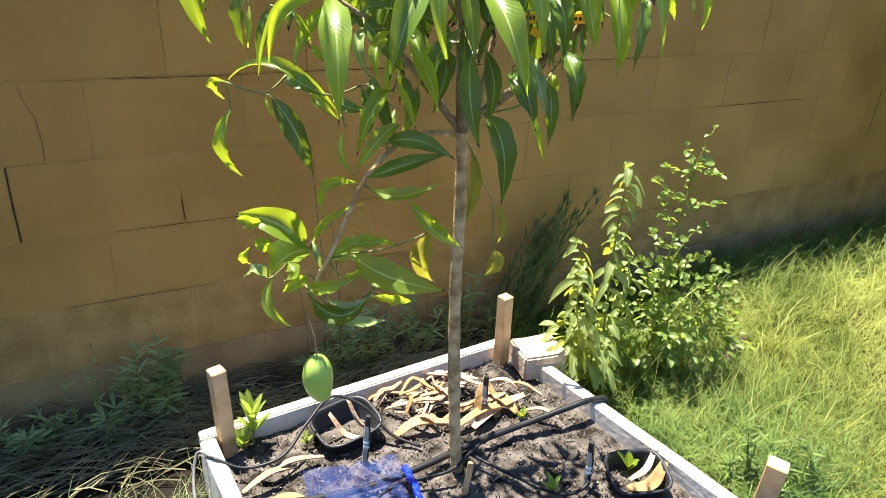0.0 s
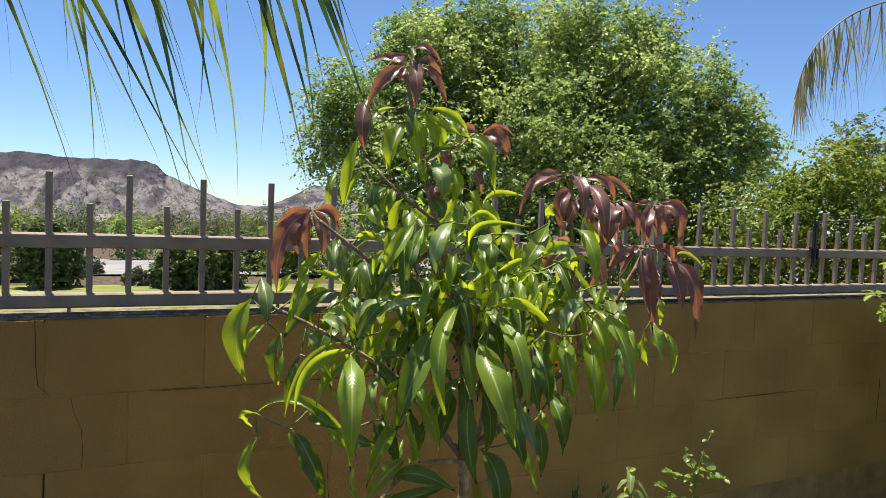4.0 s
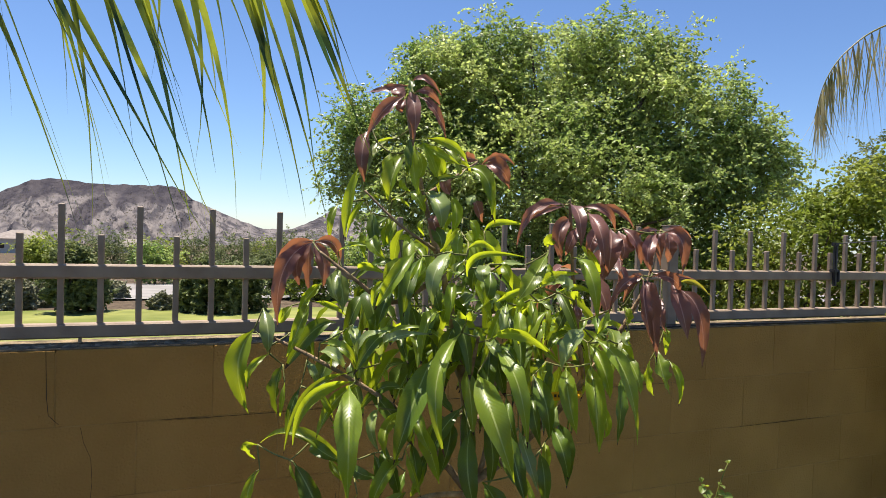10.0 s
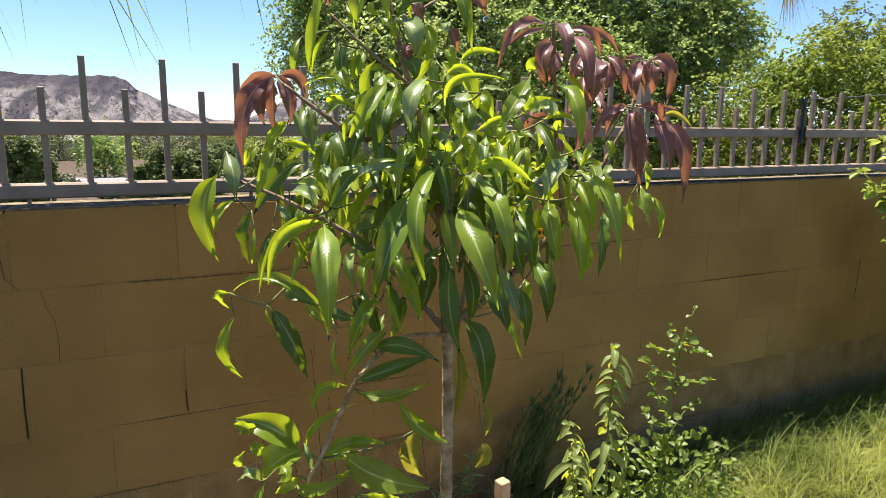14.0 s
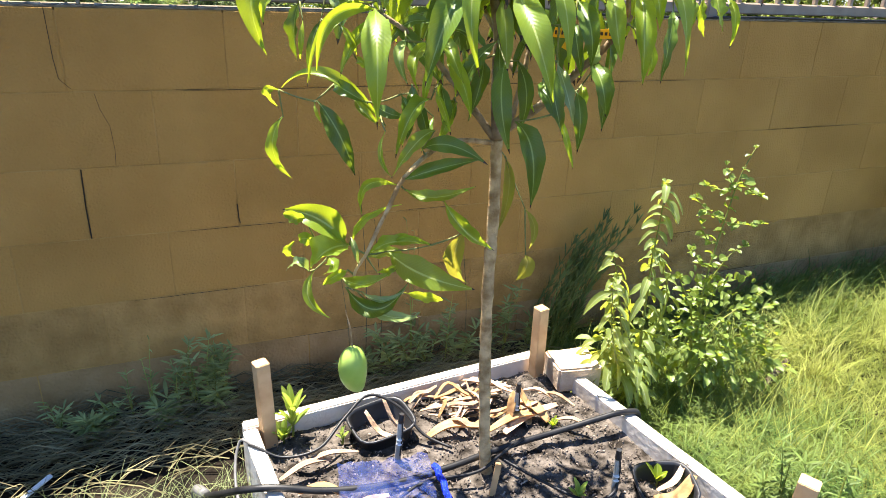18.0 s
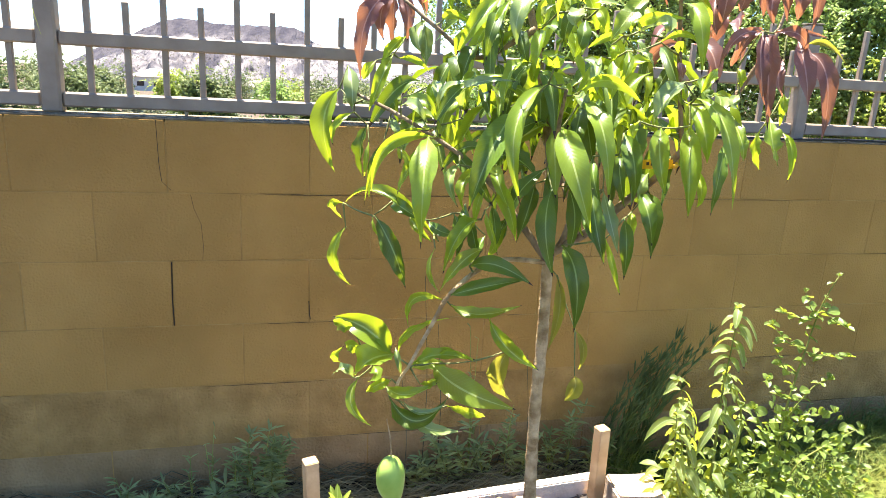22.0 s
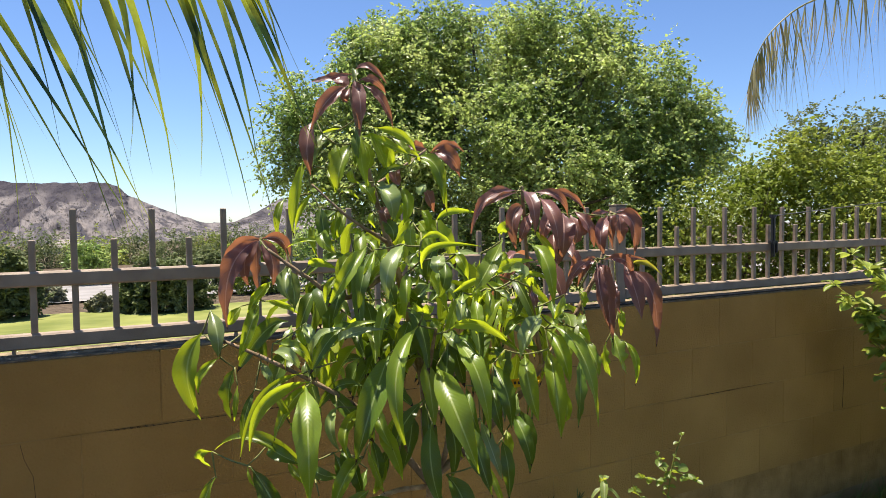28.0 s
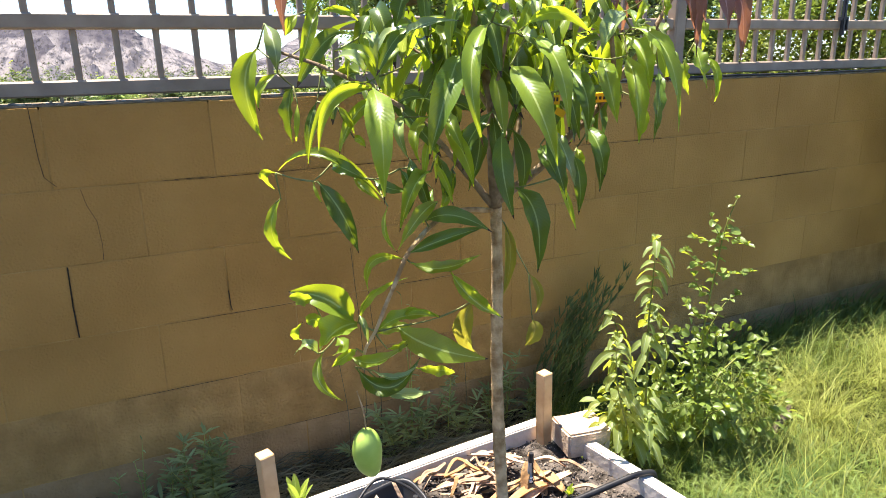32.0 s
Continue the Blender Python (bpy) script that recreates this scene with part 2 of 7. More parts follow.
M = {
    "block": mat("painted_block", (0.348, 0.183, 0.047), (0.502, 0.277, 0.078), 2.3, 0.85, 0.6, 140, 0.12, vary=0.06, fixed=True, detail=12, low=0.3, high=0.7),
    "block_low": mat("weathered_block", (0.300, 0.166, 0.052), (0.460, 0.266, 0.088), 9.0, 0.9, 1.0, 110, 0.1, vary=0.08, fixed=True, detail=14, low=0.34, high=0.66),
    "mortar": mat("mortar", (0.32, 0.178, 0.050), (0.47, 0.275, 0.090), 9, 0.9, 0.5, 150, 0.1),
    "crack": mat("open_joint", (0.03, 0.022, 0.015), (0.06, 0.045, 0.03), 20, 0.95, 0.2, 100, 0.05),
    "mortar_bits": mat("mortar_droppings", (0.12, 0.095, 0.07), (0.45, 0.38, 0.28), 40, 0.9, 0.5, 200, 0.1),
    "iron": mat("painted_iron", (0.265, 0.195, 0.130), (0.345, 0.262, 0.180), 14, 0.55, 0.08, 220, 0.3),
    "earth": mat("dry_earth", (0.055, 0.042, 0.029), (0.145, 0.110, 0.076), 7, 0.95, 0.8, 60, 0.05),
    # dark soil, taken near black: shade under the grass is put into it
    "soil_shade": mat("dark_soil_with_shade", (0.009, 0.0075, 0.0055), (0.026, 0.020, 0.014), 9, 0.95, 1.0, 70, 0.05),
    "soil": mat("dark_bed_soil", (0.022, 0.018, 0.014), (0.150, 0.126, 0.104), 22, 0.95, 1.0, 120, 0.05, detail=12, low=0.36, high=0.64),
    "grass": mat("lawn_blades", (0.125, 0.170, 0.024), (0.38, 0.395, 0.095), 3, 0.55, 0, spec=0.25, trans=0.42, vary=0.35, island=True),
    "tall_grass": mat("tall_green_grass", (0.075, 0.135, 0.026), (0.21, 0.27, 0.065), 5, 0.5, 0, spec=0.25, trans=0.40, vary=0.4, island=True),
    "side_grass": mat("thin_green_grass", (0.080, 0.112, 0.034), (0.23, 0.26, 0.12), 5, 0.6, 0, spec=0.2, trans=0.3, vary=0.45, island=True),
    "straw": mat("dead_grass", (0.085, 0.072, 0.034), (0.25, 0.215, 0.11), 9, 0.8, 0, spec=0.15, trans=0.2, vary=0.4, island=True),
    "weed": mat("weed_leaf", (0.215, 0.235, 0.048), (0.38, 0.39, 0.09), 9, 0.6, 0, spec=0.25, trans=0.3, vary=0.3, island=True),
    "timber_white": mat("white_painted_board", (0.54, 0.455, 0.365), (0.76, 0.70, 0.61), 6, 0.6, 0.35, 60, 0.25),
    "timber": mat("raw_pine", (0.52, 0.30, 0.13), (0.70, 0.46, 0.24), 12, 0.65, 0.25, 70, 0.25, vary=0.1),
    "concrete": mat("white_washed_concrete", (0.40, 0.285, 0.19), (0.62, 0.50, 0.37), 11, 0.9, 0.7, 120, 0.15),
    "bark": mat("grey_brown_bark", (0.31, 0.188, 0.078), (0.62, 0.435, 0.225), 30, 0.8, 0.7, 140, 0.12, low=0.38, high=0.62),
    "twig": mat("brown_twig_bark", (0.17, 0.112, 0.058), (0.36, 0.255, 0.145), 40, 0.7, 0.4, 160, 0.2),
    "twig_green": mat("green_brown_twig", (0.12, 0.13, 0.035), (0.24, 0.24, 0.07), 40, 0.6, 0.2, 160, 0.3),
    "bark_dark": mat("dark_twig_bark", (0.055, 0.040, 0.030), (0.13, 0.095, 0.065), 30, 0.75, 0.5, 150, 0.25),
    # d, y and p copy g with shade, backlight and sheen in the colour
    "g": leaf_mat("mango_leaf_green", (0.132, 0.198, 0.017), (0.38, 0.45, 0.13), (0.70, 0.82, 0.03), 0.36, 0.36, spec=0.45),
    "d": leaf_mat("mango_leaf_shaded", (0.062, 0.108, 0.011), (0.25, 0.32, 0.09), (0.46, 0.60, 0.02), 0.18, 0.38, spec=0.38),
    "y": leaf_mat("mango_leaf_backlit", (0.18, 0.25, 0.016), (0.40, 0.48, 0.10), (0.68, 0.80, 0.03), 0.42, 0.4),
    "p": leaf_mat("mango_leaf_painted_sheen", (0.19, 0.25, 0.075), (0.38, 0.44, 0.19), (0.50, 0.60, 0.08), 0.24, 0.30, spec=0.55),
    "s": leaf_mat("seedling_leaf", (0.22, 0.30, 0.05), (0.42, 0.48, 0.14), (0.55, 0.68, 0.08), 0.35, 0.45, spec=0.3),
    "r": leaf_mat("mango_leaf_red", (0.150, 0.072, 0.062), (0.38, 0.24, 0.19), (0.78, 0.30, 0.12), 0.25, 0.36, spec=0.4),
    "o": leaf_mat("mango_leaf_yellowed", (0.27, 0.25, 0.035), (0.40, 0.36, 0.10), (0.50, 0.44, 0.04), 0.5, 0.5),
    "fruit": mat("green_mango_skin", (0.27, 0.40, 0.050), (0.37, 0.50, 0.09), 18, 0.40, 0.04, 300, 0.4),
    "black_plastic": mat("black_plastic", (0.012, 0.012, 0.013), (0.022, 0.022, 0.024), 12, 0.42, 0.05, 120, 0.45),
    "hose": mat("dusty_black_hose", (0.007, 0.007, 0.008), (0.022, 0.021, 0.020), 20, 0.45, 0.05, 100, 0.3),
    "grey_plastic": mat("grey_fitting", (0.10, 0.096, 0.09), (0.17, 0.165, 0.155), 30, 0.5, 0.05, 100, 0.4),
    "spike": mat("pale_grey_plastic", (0.32, 0.29, 0.245), (0.46, 0.425, 0.37), 30, 0.55, 0.05, 100, 0.3),
    "husk_orange": mat("orange_dry_husk", (0.36, 0.19, 0.075), (0.55, 0.35, 0.16), 16, 0.7, 0.4, 90, 0.2, trans=0.25, vary=0.3),
    "husk": mat("dry_husk", (0.30, 0.18, 0.105), (0.58, 0.42, 0.28), 14, 0.75, 0.5, 90, 0.2, trans=0.2, vary=0.3),
    "tag": mat("yellow_tag_plastic", (0.78, 0.45, 0.01), (0.85, 0.52, 0.02), 5, 0.5, 0, spec=0.3, trans=0.3),
    "ink": mat("tag_ink", (0.06, 0.04, 0.02), None, 5, 0.7, 0),
    "white_plastic": mat("white_plastic", (0.72, 0.72, 0.70), (0.8, 0.8, 0.78), 9, 0.4, 0.03, 90, 0.4),
    "reed": mat("dark_reed", (0.085, 0.112, 0.034), (0.17, 0.20, 0.070), 9, 0.6, 0, spec=0.15, trans=0.25, vary=0.3, island=True),
    "block_foot": mat("bare_grey_block", (0.275, 0.165, 0.068), (0.42, 0.265, 0.120), 6.0, 0.92, 1.0, 110, 0.1, vary=0.08, fixed=True, detail=12),
    "lance_leaf": leaf_mat("lance_leaf", (0.165, 0.215, 0.062), (0.36, 0.41, 0.20), (0.72, 0.76, 0.06), 0.38, 0.48, 16.0, 0.3),
    "round_leaf": leaf_mat("round_leaf", (0.115, 0.165, 0.030), (0.30, 0.36, 0.10), (0.56, 0.65, 0.05), 0.36, 0.42, 8.0, 0.4),
    "bush": mat("bush_leaf", (0.150, 0.195, 0.034), (0.36, 0.38, 0.085), 12, 0.5, 0, spec=0.3, trans=0.40, vary=0.42, island=True),
    "citrus": mat("citrus_leaf", (0.24, 0.32, 0.04), (0.48, 0.53, 0.09), 12, 0.42, 0, spec=0.45, trans=0.38, vary=0.35, island=True),
    "far_leaf": mat("ash_leaf", (0.19, 0.285, 0.066), (0.46, 0.54, 0.165), 0.9, 0.42, 0, spec=0.5, trans=0.50, vary=0.5, island=True),
    "hedge_leaf": mat("hedge_leaf", (0.18, 0.24, 0.03), (0.36, 0.40, 0.07), 0.7, 0.5, 0, spec=0.35, trans=0.42, vary=0.4, island=True),
    "sage_leaf": mat("sage_leaf", (0.17, 0.175, 0.105), (0.31, 0.31, 0.20), 0.8, 0.7, 0, spec=0.15, trans=0.2, vary=0.3, island=True),
    "wall_weed": mat("grey_green_weed", (0.225, 0.265, 0.085), (0.39, 0.425, 0.17), 9, 0.6, 0, spec=0.15, trans=0.38, vary=0.3, island=True),
    "desert_leaf": mat("desert_shrub_leaf", (0.105, 0.140, 0.050), (0.215, 0.245, 0.095), 0.6, 0.6, 0, spec=0.2, trans=0.3, vary=0.35, island=True),
    "palm_leaf": mat("palm_leaflet", (0.050, 0.105, 0.032), (0.46, 0.50, 0.045), 7, 0.42, 0, spec=0.4, trans=0.44, vary=0.35, island=True, low=0.40, high=0.55),
    "palm_dry": mat("sunburnt_palm_leaflet", (0.34, 0.34, 0.12), (0.64, 0.55, 0.30), 4, 0.5, 0, spec=0.3, trans=0.35, vary=0.3, island=True),
    "park": mat("park_lawn", (0.13, 0.155, 0.036), (0.25, 0.26, 0.075), 0.9, 0.8, 0.3, 6, 0.1, detail=9),
    "asphalt": mat("pale_asphalt", (0.20, 0.19, 0.18), (0.30, 0.285, 0.27), 1.0, 0.9, 0.2, 20, 0.1),
    "stucco": mat("pale_stucco", (0.50, 0.46, 0.40), (0.58, 0.54, 0.48), 1.0, 0.9, 0.2, 20, 0.1),
    "rooftile": mat("pale_roof_tile", (0.24, 0.21, 0.185), (0.31, 0.275, 0.245), 2.0, 0.9, 0.3, 10, 0.1),
    "dark_glass": mat("dark_window", (0.02, 0.022, 0.025), None, 2.0, 0.1, 0, spec=0.5),
    "car_paint": mat("silver_car_paint", (0.34, 0.35, 0.36), (0.40, 0.41, 0.42), 2.0, 0.3, 0, spec=0.6),
}


# ---- helpers ----
def mesh_of(name, verts, faces, material, smooth=False, uvs=None):
    me = bpy.data.meshes.new(name)
    me.from_pydata([tuple(v) for v in verts], [], [tuple(f) for f in faces])
    me.materials.append(material)
    if smooth:
        me.shade_smooth()
    if uvs is not None:
        layer = me.uv_layers.new(name="uv")
        for lp in me.loops:
            layer.data[lp.index].uv = uvs[lp.vertex_index]
    me.update()
    return me


def hung(name, me, parent=None, label=""):
    ob = new(name, me)
    if parent is not None:
        ob.parent = parent
    if label:
        ob["label"] = label
    return ob


def part(name, bm, material, parent=None, label="", smooth=False):
    me = bpy.data.meshes.new(name)
    bm.to_mesh(me)
    bm.free()
    me.materials.append(material)
    if smooth:
        me.shade_smooth()
    return hung(name, me, parent, label)


def box_bm(size, at=(0, 0, 0), bevel=0.0, turn=(0, 0, 0), segs=2):
    bm = bmesh.new()
    bmesh.ops.create_cube(bm, size=1)
    bmesh.ops.scale(bm, vec=size, verts=bm.verts)
    if bevel:
        bmesh.ops.bevel(bm, geom=bm.edges[:], offset=bevel, segments=segs, affect="EDGES")
    bmesh.ops.transform(bm, matrix=pose(*at, *turn), verts=bm.verts)
    return bm


def rough(bm, amount, freq=8.0):
    for v in bm.verts:
        v.co += noise.noise_vector(v.co * freq) * amount
    return bm


def glide(pts, n):
    """Points on a smooth curve through the given ones."""
    pts = [Vector(p) for p in pts]
    if len(pts) == 2:
        return [pts[0].lerp(pts[1], i / n) for i in range(n + 1)]
    ext = [pts[0] * 2 - pts[1], *pts, pts[-1] * 2 - pts[-2]]
    out = []
    steps = max(2, n // (len(pts) - 1))
    for i in range(1, len(ext) - 2):
        a, b, c, d = ext[i - 1:i + 3]
        for s in range(steps):
            t = s / steps
            out.append(0.5 * (2 * b + (c - a) * t + (2 * a - 5 * b + 4 * c - d) * t * t + (3 * b - a - 3 * c + d) * t ** 3))
    out.append(pts[-1])
    return out


def tube_data(pts, r0, r1, sides=7, knots=0.0):
    verts, faces = [], []
    for i, p in enumerate(pts):
        t = (pts[min(i + 1, len(pts) - 1)] - pts[max(i - 1, 0)]).normalized()
        u = t.cross(Vector((0.31, 0.9, 0.22))).normalized()
        w = t.cross(u)
        r = r0 + (r1 - r0) * i / (len(pts) - 1)
        r *= 1 + knots * noise.noise(p * 45)
        for k in range(sides):
            a = 2 * math.pi * k / sides
            verts.append(p + (u * math.cos(a) + w * math.sin(a)) * r)
    for i in range(len(pts) - 1):
        for k in range(sides):
            a, b = i * sides + k, i * sides + (k + 1) % sides
            faces.append((a, b, b + sides, a + sides))
    faces.append(tuple(range(sides))[::-1])
    faces.append(tuple(range(len(verts) - sides, len(verts))))
    return verts, faces


def tube(name, pts, r0, r1, material, parent=None, label="", n=24, sides=8, knots=0.0):
    return hung(name, mesh_of(name, *tube_data(glide(pts, n), r0, r1, sides, knots), material, True), parent, label)


def thing(name, label, category, at=(0, 0, 0), group="", kind=""):
    ob = new(name)
    ob.location = at
    ob.empty_display_size = 0.05
    return tagged(ob, label, category, group, kind)


def ribbon(base, tip, width, sag, face, segs=10, fold=0.25, ripple=0.12, seed=0.0, stalk=0.10, blunt=0.8, twist=0.0, hook=0.0, point=0.62, arch=0.0, via=None):
    """A leaf blade from base to tip that bows by sag, folded along its midrib, with a rippled edge."""
    b, e = Vector(base), Vector(tip)
    length = (e - b).length
    ctrl = (b + e) / 2 + Vector((0, 0, 1)) * sag * length
    if via is not None:
        ctrl = Vector(via) * 2 - (b + e) / 2
    if arch:
        way = Vector((e.x - b.x, e.y - b.y, 0)) / length
        ctrl += Vector((math.sin(seed * 40), math.cos(seed * 53), 0.3 * math.sin(seed * 71))) * 0.13 * length
        ctrl += (way * 0.6 + Vector((face[0], face[1], 0)).normalized() * 0.5) * arch * length * max(0.0, (b.z - e.z) / length) + Vector((0, 0, 0.35 * arch * length))
    verts, faces, uvs = [], [], []
    for i in range(segs + 1):
        t = i / segs
        p = b * (1 - t) ** 2 + ctrl * 2 * t * (1 - t) + e * t * t
        tan = ((ctrl - b) * (1 - t) + (e - ctrl) * t).normalized()
        nrm = Vector(face) - tan * tan.dot(Vector(face))
        if nrm.length < 1e-3:
            nrm = Vector((0.3, -0.8, 0.4))
        nrm.normalize()
        side = tan.cross(nrm)
        if twist:
            ang = twist * (t - 0.35)
            side, nrm = side * math.cos(ang) + nrm * math.sin(ang), nrm * math.cos(ang) - side * math.sin(ang)
        p = p + Vector(face).normalized() * hook * length * t * t * (t - 0.75)
        s = max(0.0, (t - stalk) / (1 - stalk))
        w = 0.5 * width * (math.sin(math.pi * min(1, s) ** blunt) ** point if 0 < s < 1 else 0.0)
        w = max(w, 0.0012 if t < 0.97 else 0.0003)
        q = ripple * w * math.sin(t * 23 + seed * 9)
        q2 = ripple * w * math.sin(t * 19 + seed * 5 + 2)
        for u, lift in ((-1, fold * w + q), (-0.5, fold * w * 0.35), (0, 0), (0.5, fold * w * 0.35), (1, fold * w + q2)):
            verts.append(p + side * w * u + nrm * lift)
            uvs.append((0.5 + 0.5 * u, t))
    for i in range(segs):
        for k in range(4):
            a = i * 5 + k
            faces.append((a, a + 1, a + 6, a + 5))
    return verts, faces, uvs


def leaf_cloud(centres, per, spread, size, rng, droop=0.4):
    """Leafy twigs round each centre: small folded leaves in two rows along short arching lines."""
    verts, faces = [], []
    for c in centres:
        for _ in range(max(1, per // 12)):
            p0 = Vector(c) + Vector((rng.uniform(-1, 1), rng.uniform(-1, 1), rng.uniform(-1, 1))) * spread * 0.8
            way = (Vector((rng.gauss(0, 0.8), rng.gauss(0, 0.8), rng.gauss(0.1, 1.0)))).normalized()
            reach = spread * rng.uniform(1.2, 2.4)
            side = way.cross(Vector((0, 0, 1))).normalized()
            for k in range(12):
                t = (k + 1) / 12
                p = p0 + way * reach * t - Vector((0, 0, 1)) * reach * 0.35 * t * t
                d = (way * 0.5 + side * (1 if k % 2 else -1) * rng.uniform(0.5, 1.1) + Vector((rng.gauss(0, 0.35), rng.gauss(0, 0.35), rng.gauss(-droop, 0.4)))).normalized()
                s = d.cross(Vector((rng.gauss(0, 0.8), rng.gauss(0, 0.8), 0.8))).normalized()
                L = size * rng.uniform(0.6, 1.3)
                w = L * 0.32
                up = d.cross(s) * w * 0.35
                n = len(verts)
                verts += [p, p + d * L * 0.45 + s * w + up, p + d * L, p + d * L * 0.45 - s * w + up]
                faces += [(n, n + 1, n + 2), (n, n + 2, n + 3)]
    return verts, faces


# ---- ground ----
def ground_z(x, y):
    if y < 0.12:
        z = 0.03 + 0.02 * noise.noise(Vector((x * 2.1, y * 2.1, 0))) + 0.008 * noise.noise(Vector((x * 9, y * 9, 3)))
        rise = min(1.0, max(0.0, (x - 1.6) / 1.2))
        return z + 0.06 * rise * (1 - 0.3 * math.exp(-((y + 0.05) / 0.2) ** 2))
    r = math.hypot(x, y)
    near = -0.036 * min(r, 200) - 0.016 * max(0, r - 200)
    return near + 0.02 * noise.noise(Vector((x * 0.7, y * 0.7, 7)))


def line_of(*stops):
    out = []
    for a, b, step in stops:
        k = max(1, round((b - a) / step))
        out += [a + (b - a) * i / k for i in range(k)]
    return out + [stops[-1][1]]


gx = line_of((-4800, -1000, 760), (-1000, -200, 160), (-200, -30, 17), (-30, -6, 3), (-6, -3, 0.15), (-3, 6, 0.11), (6, 9, 0.2), (9, 40, 3.1), (40, 240, 20), (240, 1000, 150), (1000, 4800, 760))
gy = line_of((-4800, -800, 800), (-800, -60, 120), (-60, -6, 6), (-6, -3, 0.15), (-3, 0.1, 0.1), (0.1, 0.5, 0.2), (0.5, 60, 3), (60, 240, 20), (240, 1400, 120), (1400, 4800, 680))
gv = [(x, y, ground_z(x, y)) for y in gy for x in gx]
gf = [(j * len(gx) + i, j * len(gx) + i + 1, (j + 1) * len(gx) + i + 1, (j + 1) * len(gx) + i) for j in range(len(gy) - 1) for i in range(len(gx) - 1)]
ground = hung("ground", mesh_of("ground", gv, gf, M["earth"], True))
# faces inside the yard get the soil colour that includes painted shade
ground.data.materials.append(M["soil_shade"])
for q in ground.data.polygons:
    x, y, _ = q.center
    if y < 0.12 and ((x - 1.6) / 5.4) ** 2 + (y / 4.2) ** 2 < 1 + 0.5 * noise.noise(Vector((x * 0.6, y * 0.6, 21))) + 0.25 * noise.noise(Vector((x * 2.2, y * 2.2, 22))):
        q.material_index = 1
tagged(ground, "dry brown earth, dark inside the yard with grass shade in its colour", "ground", kind="structure")


def patch(name, label, category, x0, x1, y0, y1, material, lift, nx=12, ny=8, wob=0.0):
    v = []
    for j in range(ny + 1):
        for i in range(nx + 1):
            x, y = x0 + (x1 - x0) * i / nx, y0 + (y1 - y0) * j / ny
            if j in (0, ny):
                y += wob * noise.noise(Vector((x * 0.2, j, 0)))
            v.append((x, y, ground_z(x, y) + lift))
    f = [(j * (nx + 1) + i, j * (nx + 1) + i + 1, (j + 1) * (nx + 1) + i + 1, (j + 1) * (nx + 1) + i) for j in range(ny) for i in range(nx)]
    return tagged(hung(name, mesh_of(name, v, f, material, True)), label, category, kind="structure")


patch("park_grass", "mown green park lawn beyond the fence", "lawn", -30, 40, 7.5, 15.2, M["park"], 0.05, 30, 10, 1.0)
patch("road", "pale grey asphalt street behind the park", "road", -60, 70, 18.5, 27, M["asphalt"], 0.06, 30, 4)

# ---- block wall ----
WALL_TOP, COURSE, BLOCK_L = 1.224, 0.2032, 0.3985
JOINT = 0.0030
wall = thing("wall_north", "tan painted concrete block garden wall with weathered lower courses", "wall", kind="structure")
core = box_bm((11.0, 0.1460, 1.70), (1.7, 0.0748, WALL_TOP - 0.008 - 0.85))
part("mortar_core", core, M["mortar"], wall)


def block_mesh(length, height, seed):
    bm = box_bm((length - JOINT, 0.150, height - JOINT), (0, 0, 0), 0.0016, segs=1)
    for v in bm.verts:
        if v.co.y < 0:
            v.co.y += 0.0012 * noise.noise(Vector((v.co.x * 9 + seed * 3.1, v.co.z * 9, seed)))
    me = bpy.data.meshes.new("block")
    bm.to_mesh(me)
    bm.free()
    return me


rng = random.Random(4)
for c in range(7):
    h = COURSE if c else COURSE + (WALL_TOP - 1.2192)
    zc = (WALL_TOP - h / 2) if c == 0 else 1.2192 - COURSE * (c + 0.5)
    kinds = []
    for s in range(3):
        me = block_mesh(BLOCK_L, h, s + c)
        me.materials.append(M["block_foot"] if c >= 5 else M["block_low"] if c == 4 else M["block"])
        kinds.append(me)
    pitch = 0.372 + 0.0045 * c
    half = 0 if c % 2 == 0 else 0.5
    edges = [BLOCK_L * u if u < 1 else BLOCK_L + pitch * (u - 1) for u in (k - half for k in range(-4, 17))]
    for e0, e1 in zip(edges, edges[1:]):
        ob = hung("block", kinds[rng.randrange(3)], wall)
        ob.scale.x = (e1 - e0 - JOINT) / (BLOCK_L - JOINT)
        ob.location = ((e0 + e1) / 2, 0.075 + rng.uniform(-0.0005, 0.0004), zc)
cap_strip = box_bm((11.0, 0.146, 0.004), (1.7, 0.075, WALL_TOP + 0.0015))
M["dusty_top"] = mat("dusty_wall_top", (0.11, 0.090, 0.062), (0.32, 0.25, 0.155), 26, 0.95, 0.8, 120, 0.05, fixed=True)
part("wall_top", cap_strip, M["dusty_top"], wall, "bare dusty grey top of the blocks")
# open joints and hairline cracks
cracks = bmesh.new()


def crack_line(pts, w):
    v = []
    for x, z in pts:
        v.append((cracks.verts.new((x - w / 2, -0.0016, z)), cracks.verts.new((x + w / 2, -0.0016, z))))
    for a, b in zip(v, v[1:]):
        cracks.faces.new((a[0], a[1], b[1], b[0]))


